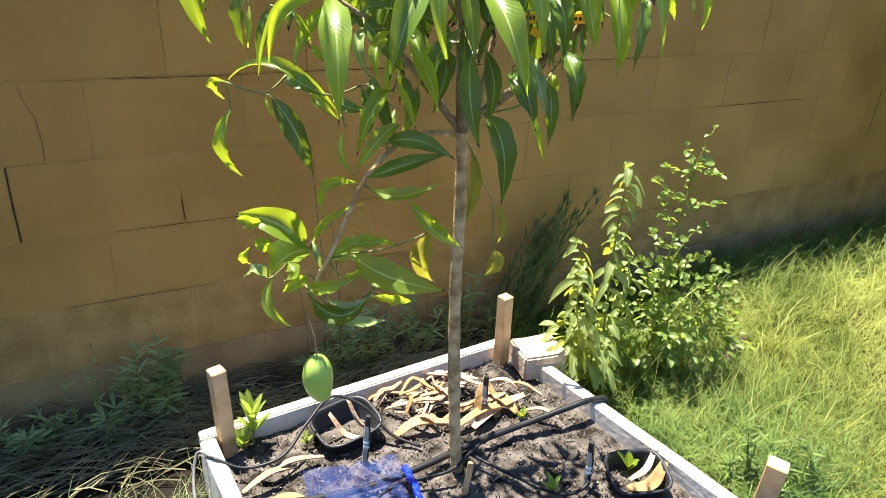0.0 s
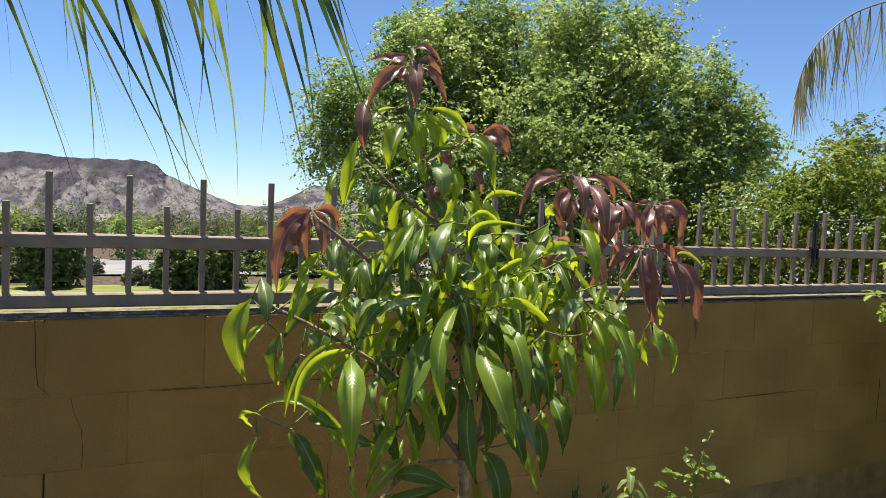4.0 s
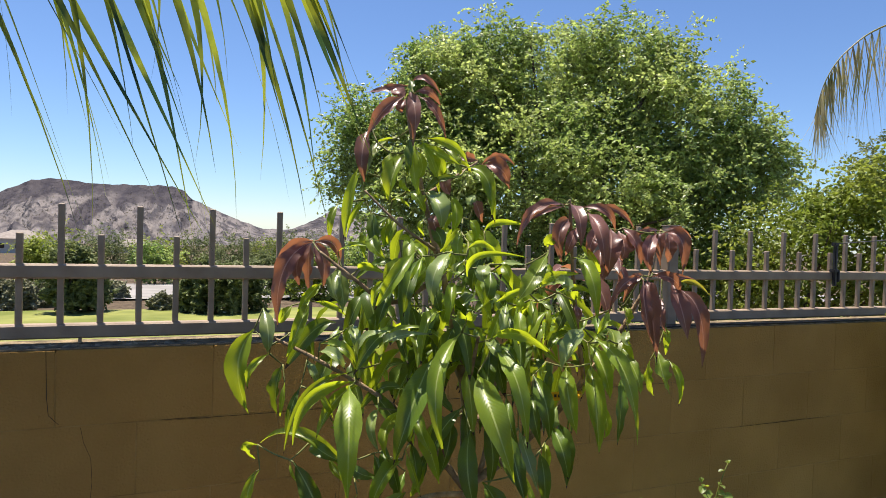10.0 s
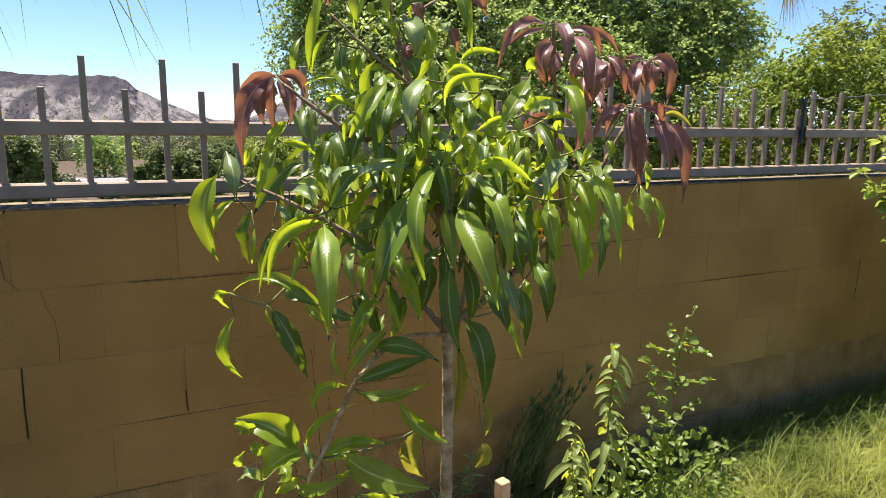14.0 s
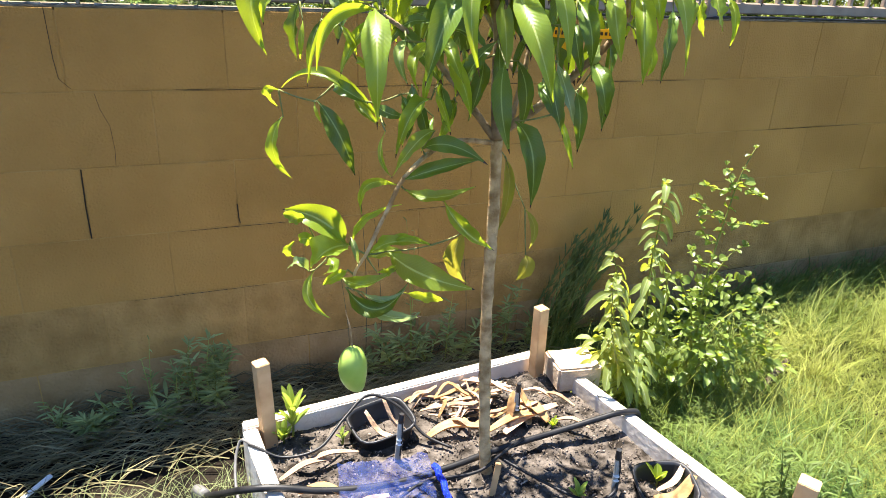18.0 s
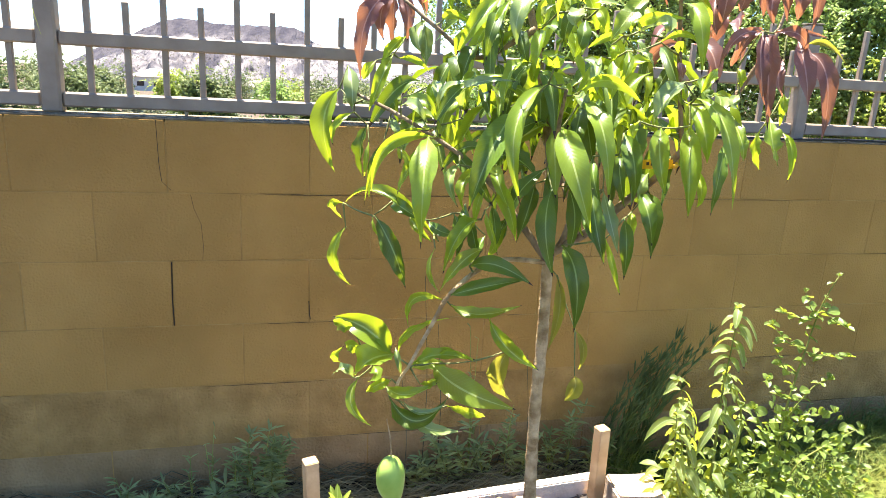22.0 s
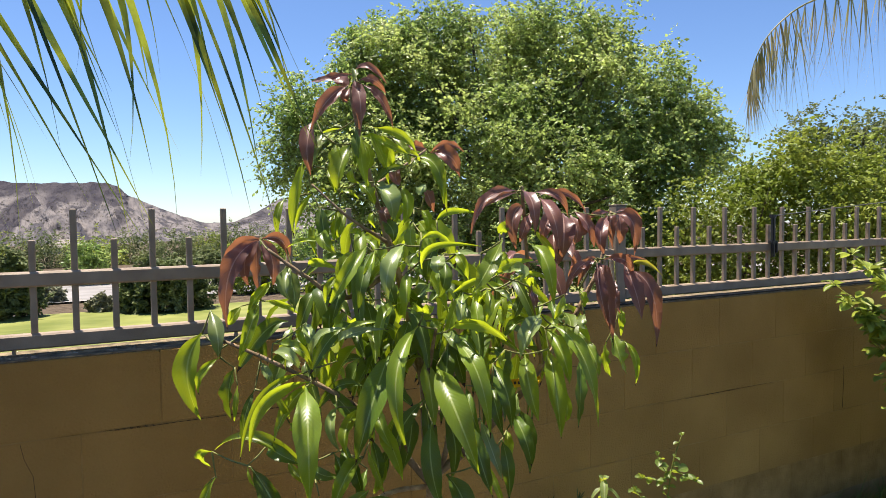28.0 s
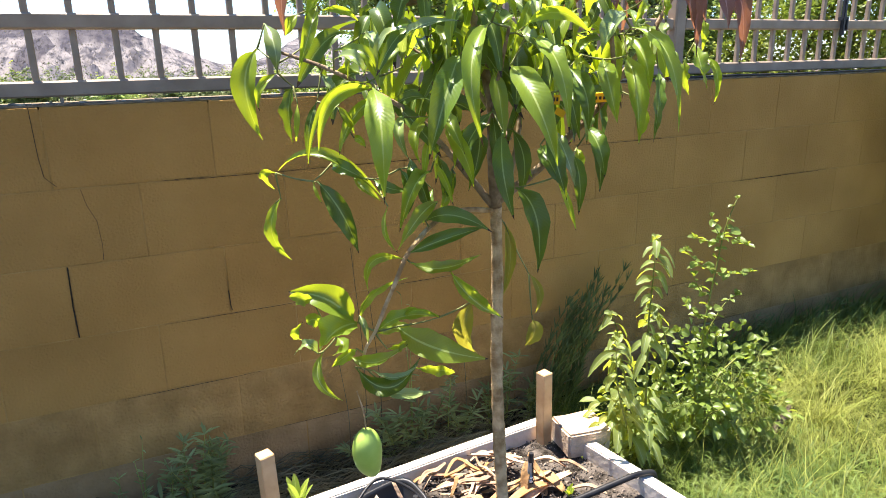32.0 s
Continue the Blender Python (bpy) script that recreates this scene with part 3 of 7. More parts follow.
crack_line([(0.001, 0.612), (-0.001, 0.70), (0.002, 0.811)], 0.0035)
crack_line([(-0.022, 1.222), (-0.019, 1.10), (-0.014, 1.05), (0.01, 1.024), (0.055, 1.019)], 0.0016)
crack_line([(0.062, 1.012), (0.070, 0.97), (0.088, 0.925), (0.092, 0.86), (0.089, 0.818)], 0.0011)
crack_line([(0.398, 0.68), (0.400, 0.635), (0.403, 0.618)], 0.003)
crack_line([(3.52, 0.83), (3.522, 0.78), (3.518, 0.70), (3.515, 0.62)], 0.004)
hair = random.Random(14)
for _ in range(16):
    x0, n_course = hair.uniform(-1.4, 4.6), hair.choice((1, 2, 2, 3, 3, 4, 5))
    z0 = 1.2192 - COURSE * n_course + hair.uniform(-0.0022, 0.0022)
    length, steps = hair.uniform(0.08, 0.5), 8
    row = []
    for k in range(steps + 1):
        x, z = x0 + length * k / steps, z0 + 0.0012 * noise.noise(Vector((x0 + k * 0.7, z0, 0)))
        wide = 0.0005 * (1 - abs(2 * k / steps - 1) ** 3) + 0.0002
        row.append((cracks.verts.new((x, -0.0017, z - wide)), cracks.verts.new((x, -0.0017, z + wide))))
    for a, b in zip(row, row[1:]):
        cracks.faces.new((a[0], b[0], b[1], a[1]))
part("crack", cracks, M["crack"], wall, "thin dark open joint")
rng = random.Random(9)
bm = bmesh.new()
for _ in range(300):
    x = rng.uniform(-1.4, 5.4)
    s = rng.uniform(0.004, 0.013)
    q = bmesh.ops.create_cube(bm, size=1)["verts"]
    bmesh.ops.transform(bm, matrix=pose(x, rng.uniform(0.012, 0.055), WALL_TOP + s * 0.22, rng.uniform(-20, 20), rng.uniform(-20, 20), rng.uniform(0, 90)) @ Matrix.Diagonal((s * rng.uniform(1, 2.6), s, s * 0.6, 1)), verts=q)
tagged(part("mortar_droppings", bm, M["mortar_bits"]), "pale crumbs of mortar along the top of the wall", "rubble", kind="stuff")

# ---- iron fence on the wall ----
FY = 0.083
fence = thing("iron_fence", "brown painted iron fence with tall and short pickets on the wall", "fence", (0, FY, WALL_TOP))


def fence_part(name, size, x, z, shape=None):
    if name not in bars:
        bars[name] = {}
    key = (size,)
    if key not in bars[name]:
        bm = box_bm(size, bevel=min(size) * 0.12, segs=1)
        me = bpy.data.meshes.new(name)
        bm.to_mesh(me)
        bm.free()
        me.materials.append(M["iron"])
        bars[name][key] = me
    ob = hung(name, bars[name][key], fence)
    ob.location = (x, 0, z - WALL_TOP)
    return ob


bars = {}
PITCH = 0.0985
posts = (-0.297, 2.13, 4.56)
for x in posts:
    fence_part("post", (0.052, 0.052, 0.395), x, WALL_TOP + 0.2005)
    fence_part("post_cap", (0.053, 0.053, 0.004), x, WALL_TOP + 0.4)
for a, b in ((-2.72, posts[0]), (posts[0], posts[1]), (posts[1], posts[2]), (posts[2], 6.9)):
    ln = b - a - 0.056
    for z, h in ((1.263, 0.040), (1.428, 0.040)):
        fence_part("rail", (round(ln, 3), 0.038, h), (a + b) / 2, z)
i0 = -26
for i in range(i0, 66):
    x = i * PITCH + 0.0
    if min(abs(x - p) for p in posts) < 0.045:
        continue
    tall = i % 2 == 0
    top = 1.615 if tall else 1.532
    lo = 1.244
    fence_part("picket", (0.0165, 0.0165, round(top - lo, 3)), x, (top + lo) / 2)
for x in (0.05, 0.62, 1.3, 1.9):
    fence_part("spacer", (0.008, 0.02, 0.0155), x, WALL_TOP + 0.0113)
# wire clamp and stay wire
clamp = thing("wire_clamp", "black rod clamped to the fence rail with a stay wire", "clamp", (3.042, 0.058, 1.43))
part("rod", box_bm((0.017, 0.016, 0.190), (0, -0.010, 0.048), 0.003), M["black_plastic"], clamp)
part("jaw", box_bm((0.030, 0.030, 0.014), (0, -0.006, 0.022), 0.003), M["black_plastic"], clamp)
part("jaw", box_bm((0.012, 0.014, 0.055), (0.014, -0.016, 0.0), 0.003), M["black_plastic"], clamp)
part("cap", box_bm((0.030, 0.022, 0.016), (-0.004, -0.010, 0.141), 0.003), M["black_plastic"], clamp)
tube("wire", [(0.0, -0.01, 0.144), (1.4, 0.12, 0.23), (3.0, 0.3, 0.31)], 0.0024, 0.0024, M["grey_plastic"], clamp, n=16, sides=6)
cable = tube("cable", [(x, 0.002 + 0.006 * math.sin(x * 7), WALL_TOP + 0.006 + 0.006 * abs(math.sin(x * 3.3))) for x in (1.5, 1.9, 2.3, 2.7, 3.1, 3.5, 3.9, 4.6)], 0.0045, 0.0045, M["hose"], n=42, sides=6)
tagged(cable, "thin black drip tube lying along the wall top", "tube")

# ---- mountain ----
RIDGE = [(-40, -2.2), (-24, -2.0), (-15.5, -1.2), (-12.6, 0.6), (-10.3, 1.65), (-8.2, 2.75), (-6.6, 2.95), (-4.6, 2.72), (-1.5, 2.75), (1.2, 2.86), (2.0, 2.55), (2.7, 1.9), (5.5, 0.62), (8.2, -0.35), (10.4, -0.36), (12.5, 0.62), (14.2, 1.62), (15.6, 1.5), (19, 0.9), (25, 0.2), (40, -0.6), (75, -0.8)]
mv, mf = [], []
NA, NR = 460, 78
for i in range(NA + 1):
    az = -40 + 115 * i / NA
    k = max(j for j in range(len(RIDGE) - 1) if RIDGE[j][0] <= az)
    (a0, e0), (a1, e1) = RIDGE[k], RIDGE[k + 1]
    el = e0 + (e1 - e0) * (az - a0) / (a1 - a0)
    for j in range(NR + 1):
        s = j / NR
        r = 300 + 820 * s
        foot = -0.016 * r - 5.0
        crest = 1.57 + 1000 * math.tan(radians(el + 0.10 * noise.noise(Vector((az * 1.6, 0, 0))) + 0.05 * noise.noise(Vector((az * 5.5, 2, 0)))))
        up = min(1.0, s / 0.854)
        prof = (0.70 * up ** 1.15 + 0.30 * max(0, (up - 0.80) / 0.20) ** 1.5) if s <= 0.854 else 1 - 0.3 * (s - 0.854) / 0.146
        x, y = r * math.sin(radians(az)), r * math.cos(radians(az))
        gully = noise.fractal(Vector((az * 0.8 + s * 2.5, s * 4.0, 1.0)), 0.8, 2.0, 6) * 0.7
        h = max(0.0, crest - foot)
        ravine = math.exp(-((az + 4.6 + 6.5 * (0.80 - up)) / 0.8) ** 2 - ((up - 0.62) / 0.22) ** 2) - 0.8 * math.exp(-((az + 3.0 + 6.5 * (0.80 - up)) / 0.9) ** 2 - ((up - 0.62) / 0.25) ** 2)
        z = foot + h * (prof - 0.10 * ravine) + gully * h * 0.34 * min(1, up * 3) * (1 - up ** 3)
        mv.append((x + 0.2, y - 2.0, z))
for i in range(NA):
    for j in range(NR):
        a = i * (NR + 1) + j
        mf.append((a, a + NR + 1, a + NR + 2, a + 1))
M["rock"] = mat("desert_rock", (0.066, 0.062, 0.069), (0.185, 0.168, 0.162), 0.08, 0.95, 1.0, 0.14, 0.05, detail=13, low=0.40, high=0.55)
mb = [q for q in M["rock"].node_tree.nodes if q.bl_idname == "ShaderNodeBump"][0]
mb.inputs["Distance"].default_value = 9.0
rn, rl = M["rock"].node_tree.nodes, M["rock"].node_tree.links
squash = rn.new("ShaderNodeMapping")
squash.inputs["Scale"].default_value = (1.0, 0.16, 1.0)
rl.new(rn["Texture Coordinate"].outputs["Object"], squash.inputs["Vector"])
for q in [q for q in rn if q.bl_idname == "ShaderNodeTexNoise"]:
    rl.new(squash.outputs[0], q.inputs["Vector"])
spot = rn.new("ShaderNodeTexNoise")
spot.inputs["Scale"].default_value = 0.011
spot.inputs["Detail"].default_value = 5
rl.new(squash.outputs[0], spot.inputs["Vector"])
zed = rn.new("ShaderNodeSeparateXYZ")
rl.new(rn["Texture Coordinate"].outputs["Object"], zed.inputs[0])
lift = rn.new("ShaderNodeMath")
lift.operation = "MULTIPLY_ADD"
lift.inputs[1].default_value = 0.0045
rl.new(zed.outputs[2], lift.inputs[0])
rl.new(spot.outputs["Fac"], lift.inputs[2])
cap_shade = rn.new("ShaderNodeMapRange")
cap_shade.inputs["From Min"].default_value, cap_shade.inputs["From Max"].default_value = 0.57, 0.66
cap_shade.inputs["To Max"].default_value = 0.80
# west flank and ravine darkened: dark talus, with shade put into the colour
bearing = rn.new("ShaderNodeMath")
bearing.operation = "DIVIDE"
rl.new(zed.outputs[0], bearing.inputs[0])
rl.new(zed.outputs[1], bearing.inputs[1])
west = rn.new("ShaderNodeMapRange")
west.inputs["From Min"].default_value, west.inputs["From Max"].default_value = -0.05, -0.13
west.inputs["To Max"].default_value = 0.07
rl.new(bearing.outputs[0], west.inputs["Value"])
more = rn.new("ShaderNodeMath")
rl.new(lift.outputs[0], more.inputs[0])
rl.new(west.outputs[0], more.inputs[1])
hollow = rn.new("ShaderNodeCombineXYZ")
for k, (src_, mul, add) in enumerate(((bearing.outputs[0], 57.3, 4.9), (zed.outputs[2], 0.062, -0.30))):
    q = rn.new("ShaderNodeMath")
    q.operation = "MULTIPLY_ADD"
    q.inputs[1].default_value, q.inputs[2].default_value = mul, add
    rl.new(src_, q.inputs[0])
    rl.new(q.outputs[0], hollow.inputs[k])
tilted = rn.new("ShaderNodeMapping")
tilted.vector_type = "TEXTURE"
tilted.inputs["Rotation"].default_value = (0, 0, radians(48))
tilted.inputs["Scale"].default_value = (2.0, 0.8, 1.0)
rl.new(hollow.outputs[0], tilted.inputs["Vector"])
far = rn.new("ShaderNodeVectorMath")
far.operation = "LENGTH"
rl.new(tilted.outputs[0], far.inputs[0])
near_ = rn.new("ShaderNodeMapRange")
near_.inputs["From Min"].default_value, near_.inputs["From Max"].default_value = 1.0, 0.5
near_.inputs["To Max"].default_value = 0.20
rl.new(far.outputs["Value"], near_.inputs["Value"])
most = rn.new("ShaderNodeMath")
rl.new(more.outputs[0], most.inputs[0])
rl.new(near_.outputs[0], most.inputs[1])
rl.new(most.outputs[0], cap_shade.inputs["Value"])
# one dark colour for the cap rock and the painted shade
rock_and_shade = rn.new("ShaderNodeMix")
rock_and_shade.data_type = "RGBA"
rock_and_shade.inputs["B"].default_value = (0.036, 0.033, 0.042, 1)
rl.new(cap_shade.outputs[0], rock_and_shade.inputs["Factor"])
rl.new(rn["Color Ramp"].outputs[0], rock_and_shade.inputs["A"])
rl.new(rock_and_shade.outputs["Result"], rn["Principled BSDF"].inputs["Base Color"])
M["scrub"] = mat("mountain_scrub", (0.06, 0.058, 0.042), (0.12, 0.11, 0.075), 0.02, 0.9, 0, spec=0.1, vary=0.3, island=True)
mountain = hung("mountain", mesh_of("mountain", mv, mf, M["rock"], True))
tagged(mountain, "bare brown desert mesa with dark rock bands, painted shade and scattered scrub", "mountain", kind="structure")
rng = random.Random(31)
sv, sf = [], []
for _ in range(14000):
    i, j = rng.randrange(NA), rng.randrange(2, int(NR * 0.8))
    p = Vector(mv[i * (NR + 1) + j]).lerp(Vector(mv[(i + 1) * (NR + 1) + j + 1]), rng.random())
    s = rng.uniform(0.25, 0.75) * (0.4 + p.length / 900)
    n = len(sv)
    for k in range(5):
        a = k * 1.257 + rng.random() * 0.5
        sv.append(p + Vector((math.cos(a) * s, math.sin(a) * s, -0.6 + rng.random() * 0.6)))
    sv.append(p + Vector((rng.uniform(-0.4, 0.4) * s, 0, s * 1.1)))
    sf += [(n + k, n + (k + 1) % 5, n + 5) for k in range(5)]
tagged(hung("mountain_scrub", mesh_of("mountain_scrub", sv, sf, M["scrub"])), "olive desert scrub dotted over the mountain slope", "scrub", kind="stuff")


# ---- trees beyond the fence ----
def polar(az, r, z):
    return Vector((0.2 + r * math.sin(radians(az)), -2.0 + r * math.cos(radians(az)), z))


def far_tree(name, label, category, foot, clumps, per, spread, leaf, material, trunk_r, seed, limbs=7):
    """Trunk and limbs up to clumps of small leaves; clumps are (centre, radius) blobs filled unevenly."""
    rng = random.Random(seed)
    t = thing(name, label, category, foot)
    f = Vector(foot)
    top = Vector((0, 0, 0))
    centres = []
    for c, rad, n in clumps:
        for _ in range(n):
            d = Vector((rng.gauss(0, 1), rng.gauss(0, 1), rng.gauss(0, 1))).normalized() * rad * rng.uniform(0.25, 1.08) ** 0.6
            centres.append(Vector(c) - f + Vector((d.x, d.y, d.z * 0.9)))
    mid = sum((Vector(c) - f for c, _, _ in clumps), Vector()) / len(clumps)
    fork = Vector((mid.x * 0.2, mid.y * 0.2, max(0.3, mid.z * 0.35)))
    tube("trunk", [(0, 0, -0.15), fork * 0.5, fork], trunk_r, trunk_r * 0.75, M["bark_dark"], t, n=8)
    for c in rng.sample(centres, min(limbs, len(centres))):
        tube("limb", [fork, fork.lerp(c, 0.5) + Vector((0, 0, 0.12 * c.length * rng.random())), c], trunk_r * 0.55, trunk_r * 0.08, M["bark_dark"], t, n=8, sides=5)
    v, fc = leaf_cloud(centres, per, spread, leaf, rng)
    hung("crown", mesh_of("crown", v, fc, material), t)
    return t


R = 9.0


def el(e, r):
    return 1.57 + r * math.tan(radians(e))


far_tree("ash_tree", "large bushy tree with small bright green leaves behind the fence", "tree", polar(33, R, ground_z(*polar(33, R, 0).xy)),
         [(polar(20, R, el(8, R)), 0.85, 66), (polar(25, R + 0.2, el(11.3, R)), 0.95, 86), (polar(31, R + 0.3, el(13.0, R)), 0.9, 86), (polar(37, R + 0.2, el(12.4, R)), 0.95, 86),
          (polar(42.5, R, el(9.5, R)), 0.9, 76), (polar(46.5, R, el(5.5, R)), 0.7, 50), (polar(22, R - 0.5, el(3, R)), 0.95, 70), (polar(29, R - 0.6, el(4.8, R)), 1.05, 90),
          (polar(36, R - 0.6, el(4.4, R)), 1.05, 90), (polar(43, R - 0.5, el(2.0, R)), 0.95, 76), (polar(18, R, el(4.5, R)), 0.55, 26), (polar(26, R - 0.9, el(-2.5, R)), 0.9, 56),
          (polar(34, R - 0.9, el(-2.5, R)), 0.95, 60), (polar(41, R - 0.8, el(-2.5, R)), 0.9, 56), (polar(28, R + 0.7, el(7, R)), 1.0, 60), (polar(38, R + 0.7, el(6, R)), 1.0, 60), (polar(22.2, R, el(13.2, R)), 0.5, 26), (polar(27, R, el(15.0, R)), 0.45, 22),
          (polar(40.8, R, el(13.6, R)), 0.5, 24), (polar(48.6, R, el(6.6, R)), 0.42, 20), (polar(16.2, R, el(8.6, R)), 0.40, 18), (polar(15.4, R, el(5.2, R)), 0.36, 14)], 180, 0.18, 0.054, M["far_leaf"], 0.11, 11, 26)
far_tree("hedge_shrub", "yellow-green leafy hedge shrub behind the fence", "shrub", polar(50, 8, -0.15),
         [(polar(47, 8, el(-2, 8)), 0.75, 40), (polar(52, 8, el(-1.0, 8)), 0.8, 45), (polar(57, 8, el(0.5, 8)), 0.8, 50), (polar(62, 8, el(0, 8)), 0.8, 45), (polar(55, 8, el(3.6, 8)), 0.5, 22),
          (polar(49, 8, el(-6, 8)), 0.7, 35), (polar(56, 8, el(-6, 8)), 0.8, 40), (polar(63, 8, el(-6, 8)), 0.8, 40)], 120, 0.18, 0.056, M["hedge_leaf"], 0.05, 12, 12)
far_tree("feathery_tree", "dark feathery tree standing further behind the fence", "tree", polar(59, 13, -0.3),
         [(polar(60, 13, el(4.8, 13)), 0.65, 30), (polar(63, 13, el(5, 13)), 0.9, 40), (polar(62, 13, el(2, 13)), 1.1, 45), (polar(56.3, 13, el(6.2, 13)), 0.35, 12), (polar(58, 13, el(3, 13)), 0.7, 26)], 108, 0.22, 0.065, M["desert_leaf"], 0.1, 13, 14)
# azimuth, distance, elevation of the top, radius, leaf
SHRUBS = [(-5.5, 16.5, -1.6, 0.52, "desert_leaf"), (-4.3, 17.0, -2.6, 0.45, "desert_leaf"), (5.0, 16.0, -2.6, 0.55, "desert_leaf"), (7.0, 16.5, -3.0, 0.50, "desert_leaf"), (3.2, 16.2, -4.2, 0.35, "desert_leaf"), (0.2, 29, -2.0, 0.95, "far_leaf"),
          (-12.8, 25, -1.6, 0.7, "desert_leaf"), (-7.4, 28, -1.7, 0.8, "hedge_leaf"), (-14.5, 20, -1.4, 0.9, "desert_leaf"), (-19, 24, -1.0, 1.1, "desert_leaf"), (-9.0, 18, -4.6, 0.33, "sage_leaf"), (-7.3, 19, -5.0, 0.28, "sage_leaf"), (0.9, 17, -5.9, 0.24, "sage_leaf"), (-10.2, 22, -4.4, 0.36, "sage_leaf"), (-2.6, 21, -4.9, 0.32, "sage_leaf"),
          (9.4, 23, -2.4, 0.8, "desert_leaf"), (12.8, 21, -2.0, 1.0, "hedge_leaf"), (17, 23, -1.5, 1.2, "far_leaf"),
          (-2.8, 58, -1.6, 2.6, "desert_leaf"), (-6.6, 60, -1.7, 2.6, "hedge_leaf"), (6.8, 58, -1.8, 2.6, "desert_leaf"), (11, 60, -1.6, 2.8, "desert_leaf"), (3.2, 62, -1.9, 2.6, "desert_leaf"), (-12.6, 58, -1.5, 2.4, "desert_leaf"), (0.4, 60, -2.2, 2.4, "hedge_leaf"), (9.0, 61, -1.9, 2.4, "hedge_leaf"), (-16, 60, -1.2, 2.8, "desert_leaf"), (14.5, 60, -1.6, 2.8, "desert_leaf")]
for i, (az, r, e, rad, k) in enumerate(SHRUBS):
    g = ground_z(*polar(az, r, 0).xy)
    top = el(e, r)
    tall = top - g
    lobes = []
    for q in (0.80, 0.62, 0.45) if k == "far_leaf" else (0.80, 0.60, 0.42, 0.24):
        w = rad * (1.0 if q < 0.75 else 0.75)
        c = polar(az, r, g + tall * q)
        lobes += [(c, w * 0.8, 16), (c + Vector((w * 0.45, 0, -0.1 * rad)), w * 0.6, 12), (c + Vector((-w * 0.5, 0.1, 0.05 * rad)), w * 0.6, 12)]
    far_tree("park_shrub", {"desert_leaf": "dark grey-green upright desert shrub in the park", "far_leaf": "dense green park tree with a bare trunk", "hedge_leaf": "light green bushy park shrub", "sage_leaf": "low rounded grey-green shrub on the gravel"}[k], "shrub", polar(az, r, g),
             lobes, 36, rad * 0.2, 0.07 + 0.0016 * r, M[k], 0.06, 50 + i, 5)["group"] = "park shrubs"


# ---- house and parked car across the street ----
def house(az, r, w, d, h, turn, seed):
    g = ground_z(*polar(az, r, 0).xy)
    t = thing("house", "pale stucco house with a light tiled hip roof across the street", "house", polar(az, r, g), "far houses")
    t.rotation_euler = (0, 0, radians(turn))
    part("wall", box_bm((w, d, h), (0, 0, h / 2 - 0.3)), M["stucco"], t)
    roof = bmesh.new()
    e, rz = 0.5, h - 0.28
    vs = [roof.verts.new(p) for p in ((-w / 2 - e, -d / 2 - e, rz), (w / 2 + e, -d / 2 - e, rz), (w / 2 + e, d / 2 + e, rz), (-w / 2 - e, d / 2 + e, rz), (-w / 2 + d / 2, 0, rz + d * 0.22), (w / 2 - d / 2, 0, rz + d * 0.22))]
    for q in ((0, 1, 5, 4), (1, 2, 5), (2, 3, 4, 5), (3, 0, 4), (3, 2, 1, 0)):
        roof.faces.new([vs[i] for i in q])
    part("roof", roof, M["rooftile"], t)
    for k in range(3):
        x = -w / 2 + w * (k + 0.6) / 3.2
        win = part("window", box_bm((1.5, 0.08, 1.1), (x, -d / 2 - 0.02, 1.5)), M["stucco"], t, "framed window")
        part("pane", box_bm((1.3, 0.04, 0.9), (x, -d / 2 - 0.07, 1.5)), M["dark_glass"], win, "dark window pane")


house(-8.9, 150, 9.5, 7, 3.1, 8, 1)
house(-1.2, 190, 12, 8, 2.0, 2, 2)


def parked_car(az, r, turn, colour):
    g = ground_z(*polar(az, r, 0).xy) + 0.06
    t = thing("parked_car", "silver car parked along the far street", "car", polar(az, r, g), "parked cars")
    t.rotation_euler = (0, 0, radians(turn))
    bm = box_bm((4.3, 1.75, 0.62), (0, 0, 0.62), 0.14)
    part("body", bm, M[colour], t)
    cab = box_bm((2.3, 1.55, 0.55), (-0.2, 0, 1.16), 0.16)
    for v in cab.verts:
        if v.co.z > 1.2:
            v.co.x = -0.2 + (v.co.x + 0.2) * 0.72
    part("cabin", cab, M["dark_glass"], t)
    for x in (-1.35, 1.35):
        for y in (-0.8, 0.8):
            wheel = bmesh.new()
            bmesh.ops.create_cone(wheel, segments=20, radius1=0.33, radius2=0.33, depth=0.2, cap_ends=True)
            bmesh.ops.transform(wheel, matrix=pose(x, y, 0.33, 90), verts=wheel.verts)
            part("wheel", wheel, M["black_plastic"], t)


parked_car(14.9, 26.5, 4, "car_paint")


# ---- mango tree ----
tree = thing("mango_tree", "young mango tree with drooping glossy green and new red-brown leaves", "tree", (0.905, -0.748, 0.12))
TREE = Vector((0.905, -0.748, 0.12))
# level direction towards the camera; leaf faces are turned to fit its view
TO_CAMERA = Vector((-0.42, -0.907, 0))
lrng = random.Random(77)
limb_line = []


def limb(name, pts, r0, r1, skin="twig"):
    dark = name != "trunk"
    limb_line.extend(glide([Vector(p) - TREE for p in pts], 5 * len(pts)) if dark else [])
    tube(name, [Vector(p) - TREE for p in pts], r0, r1, M[skin if dark else "bark"], tree, n=(6 if dark else 16) * len(pts), sides=9, knots=0.18)


inner = {k: ([], [], []) for k in "gdry"}


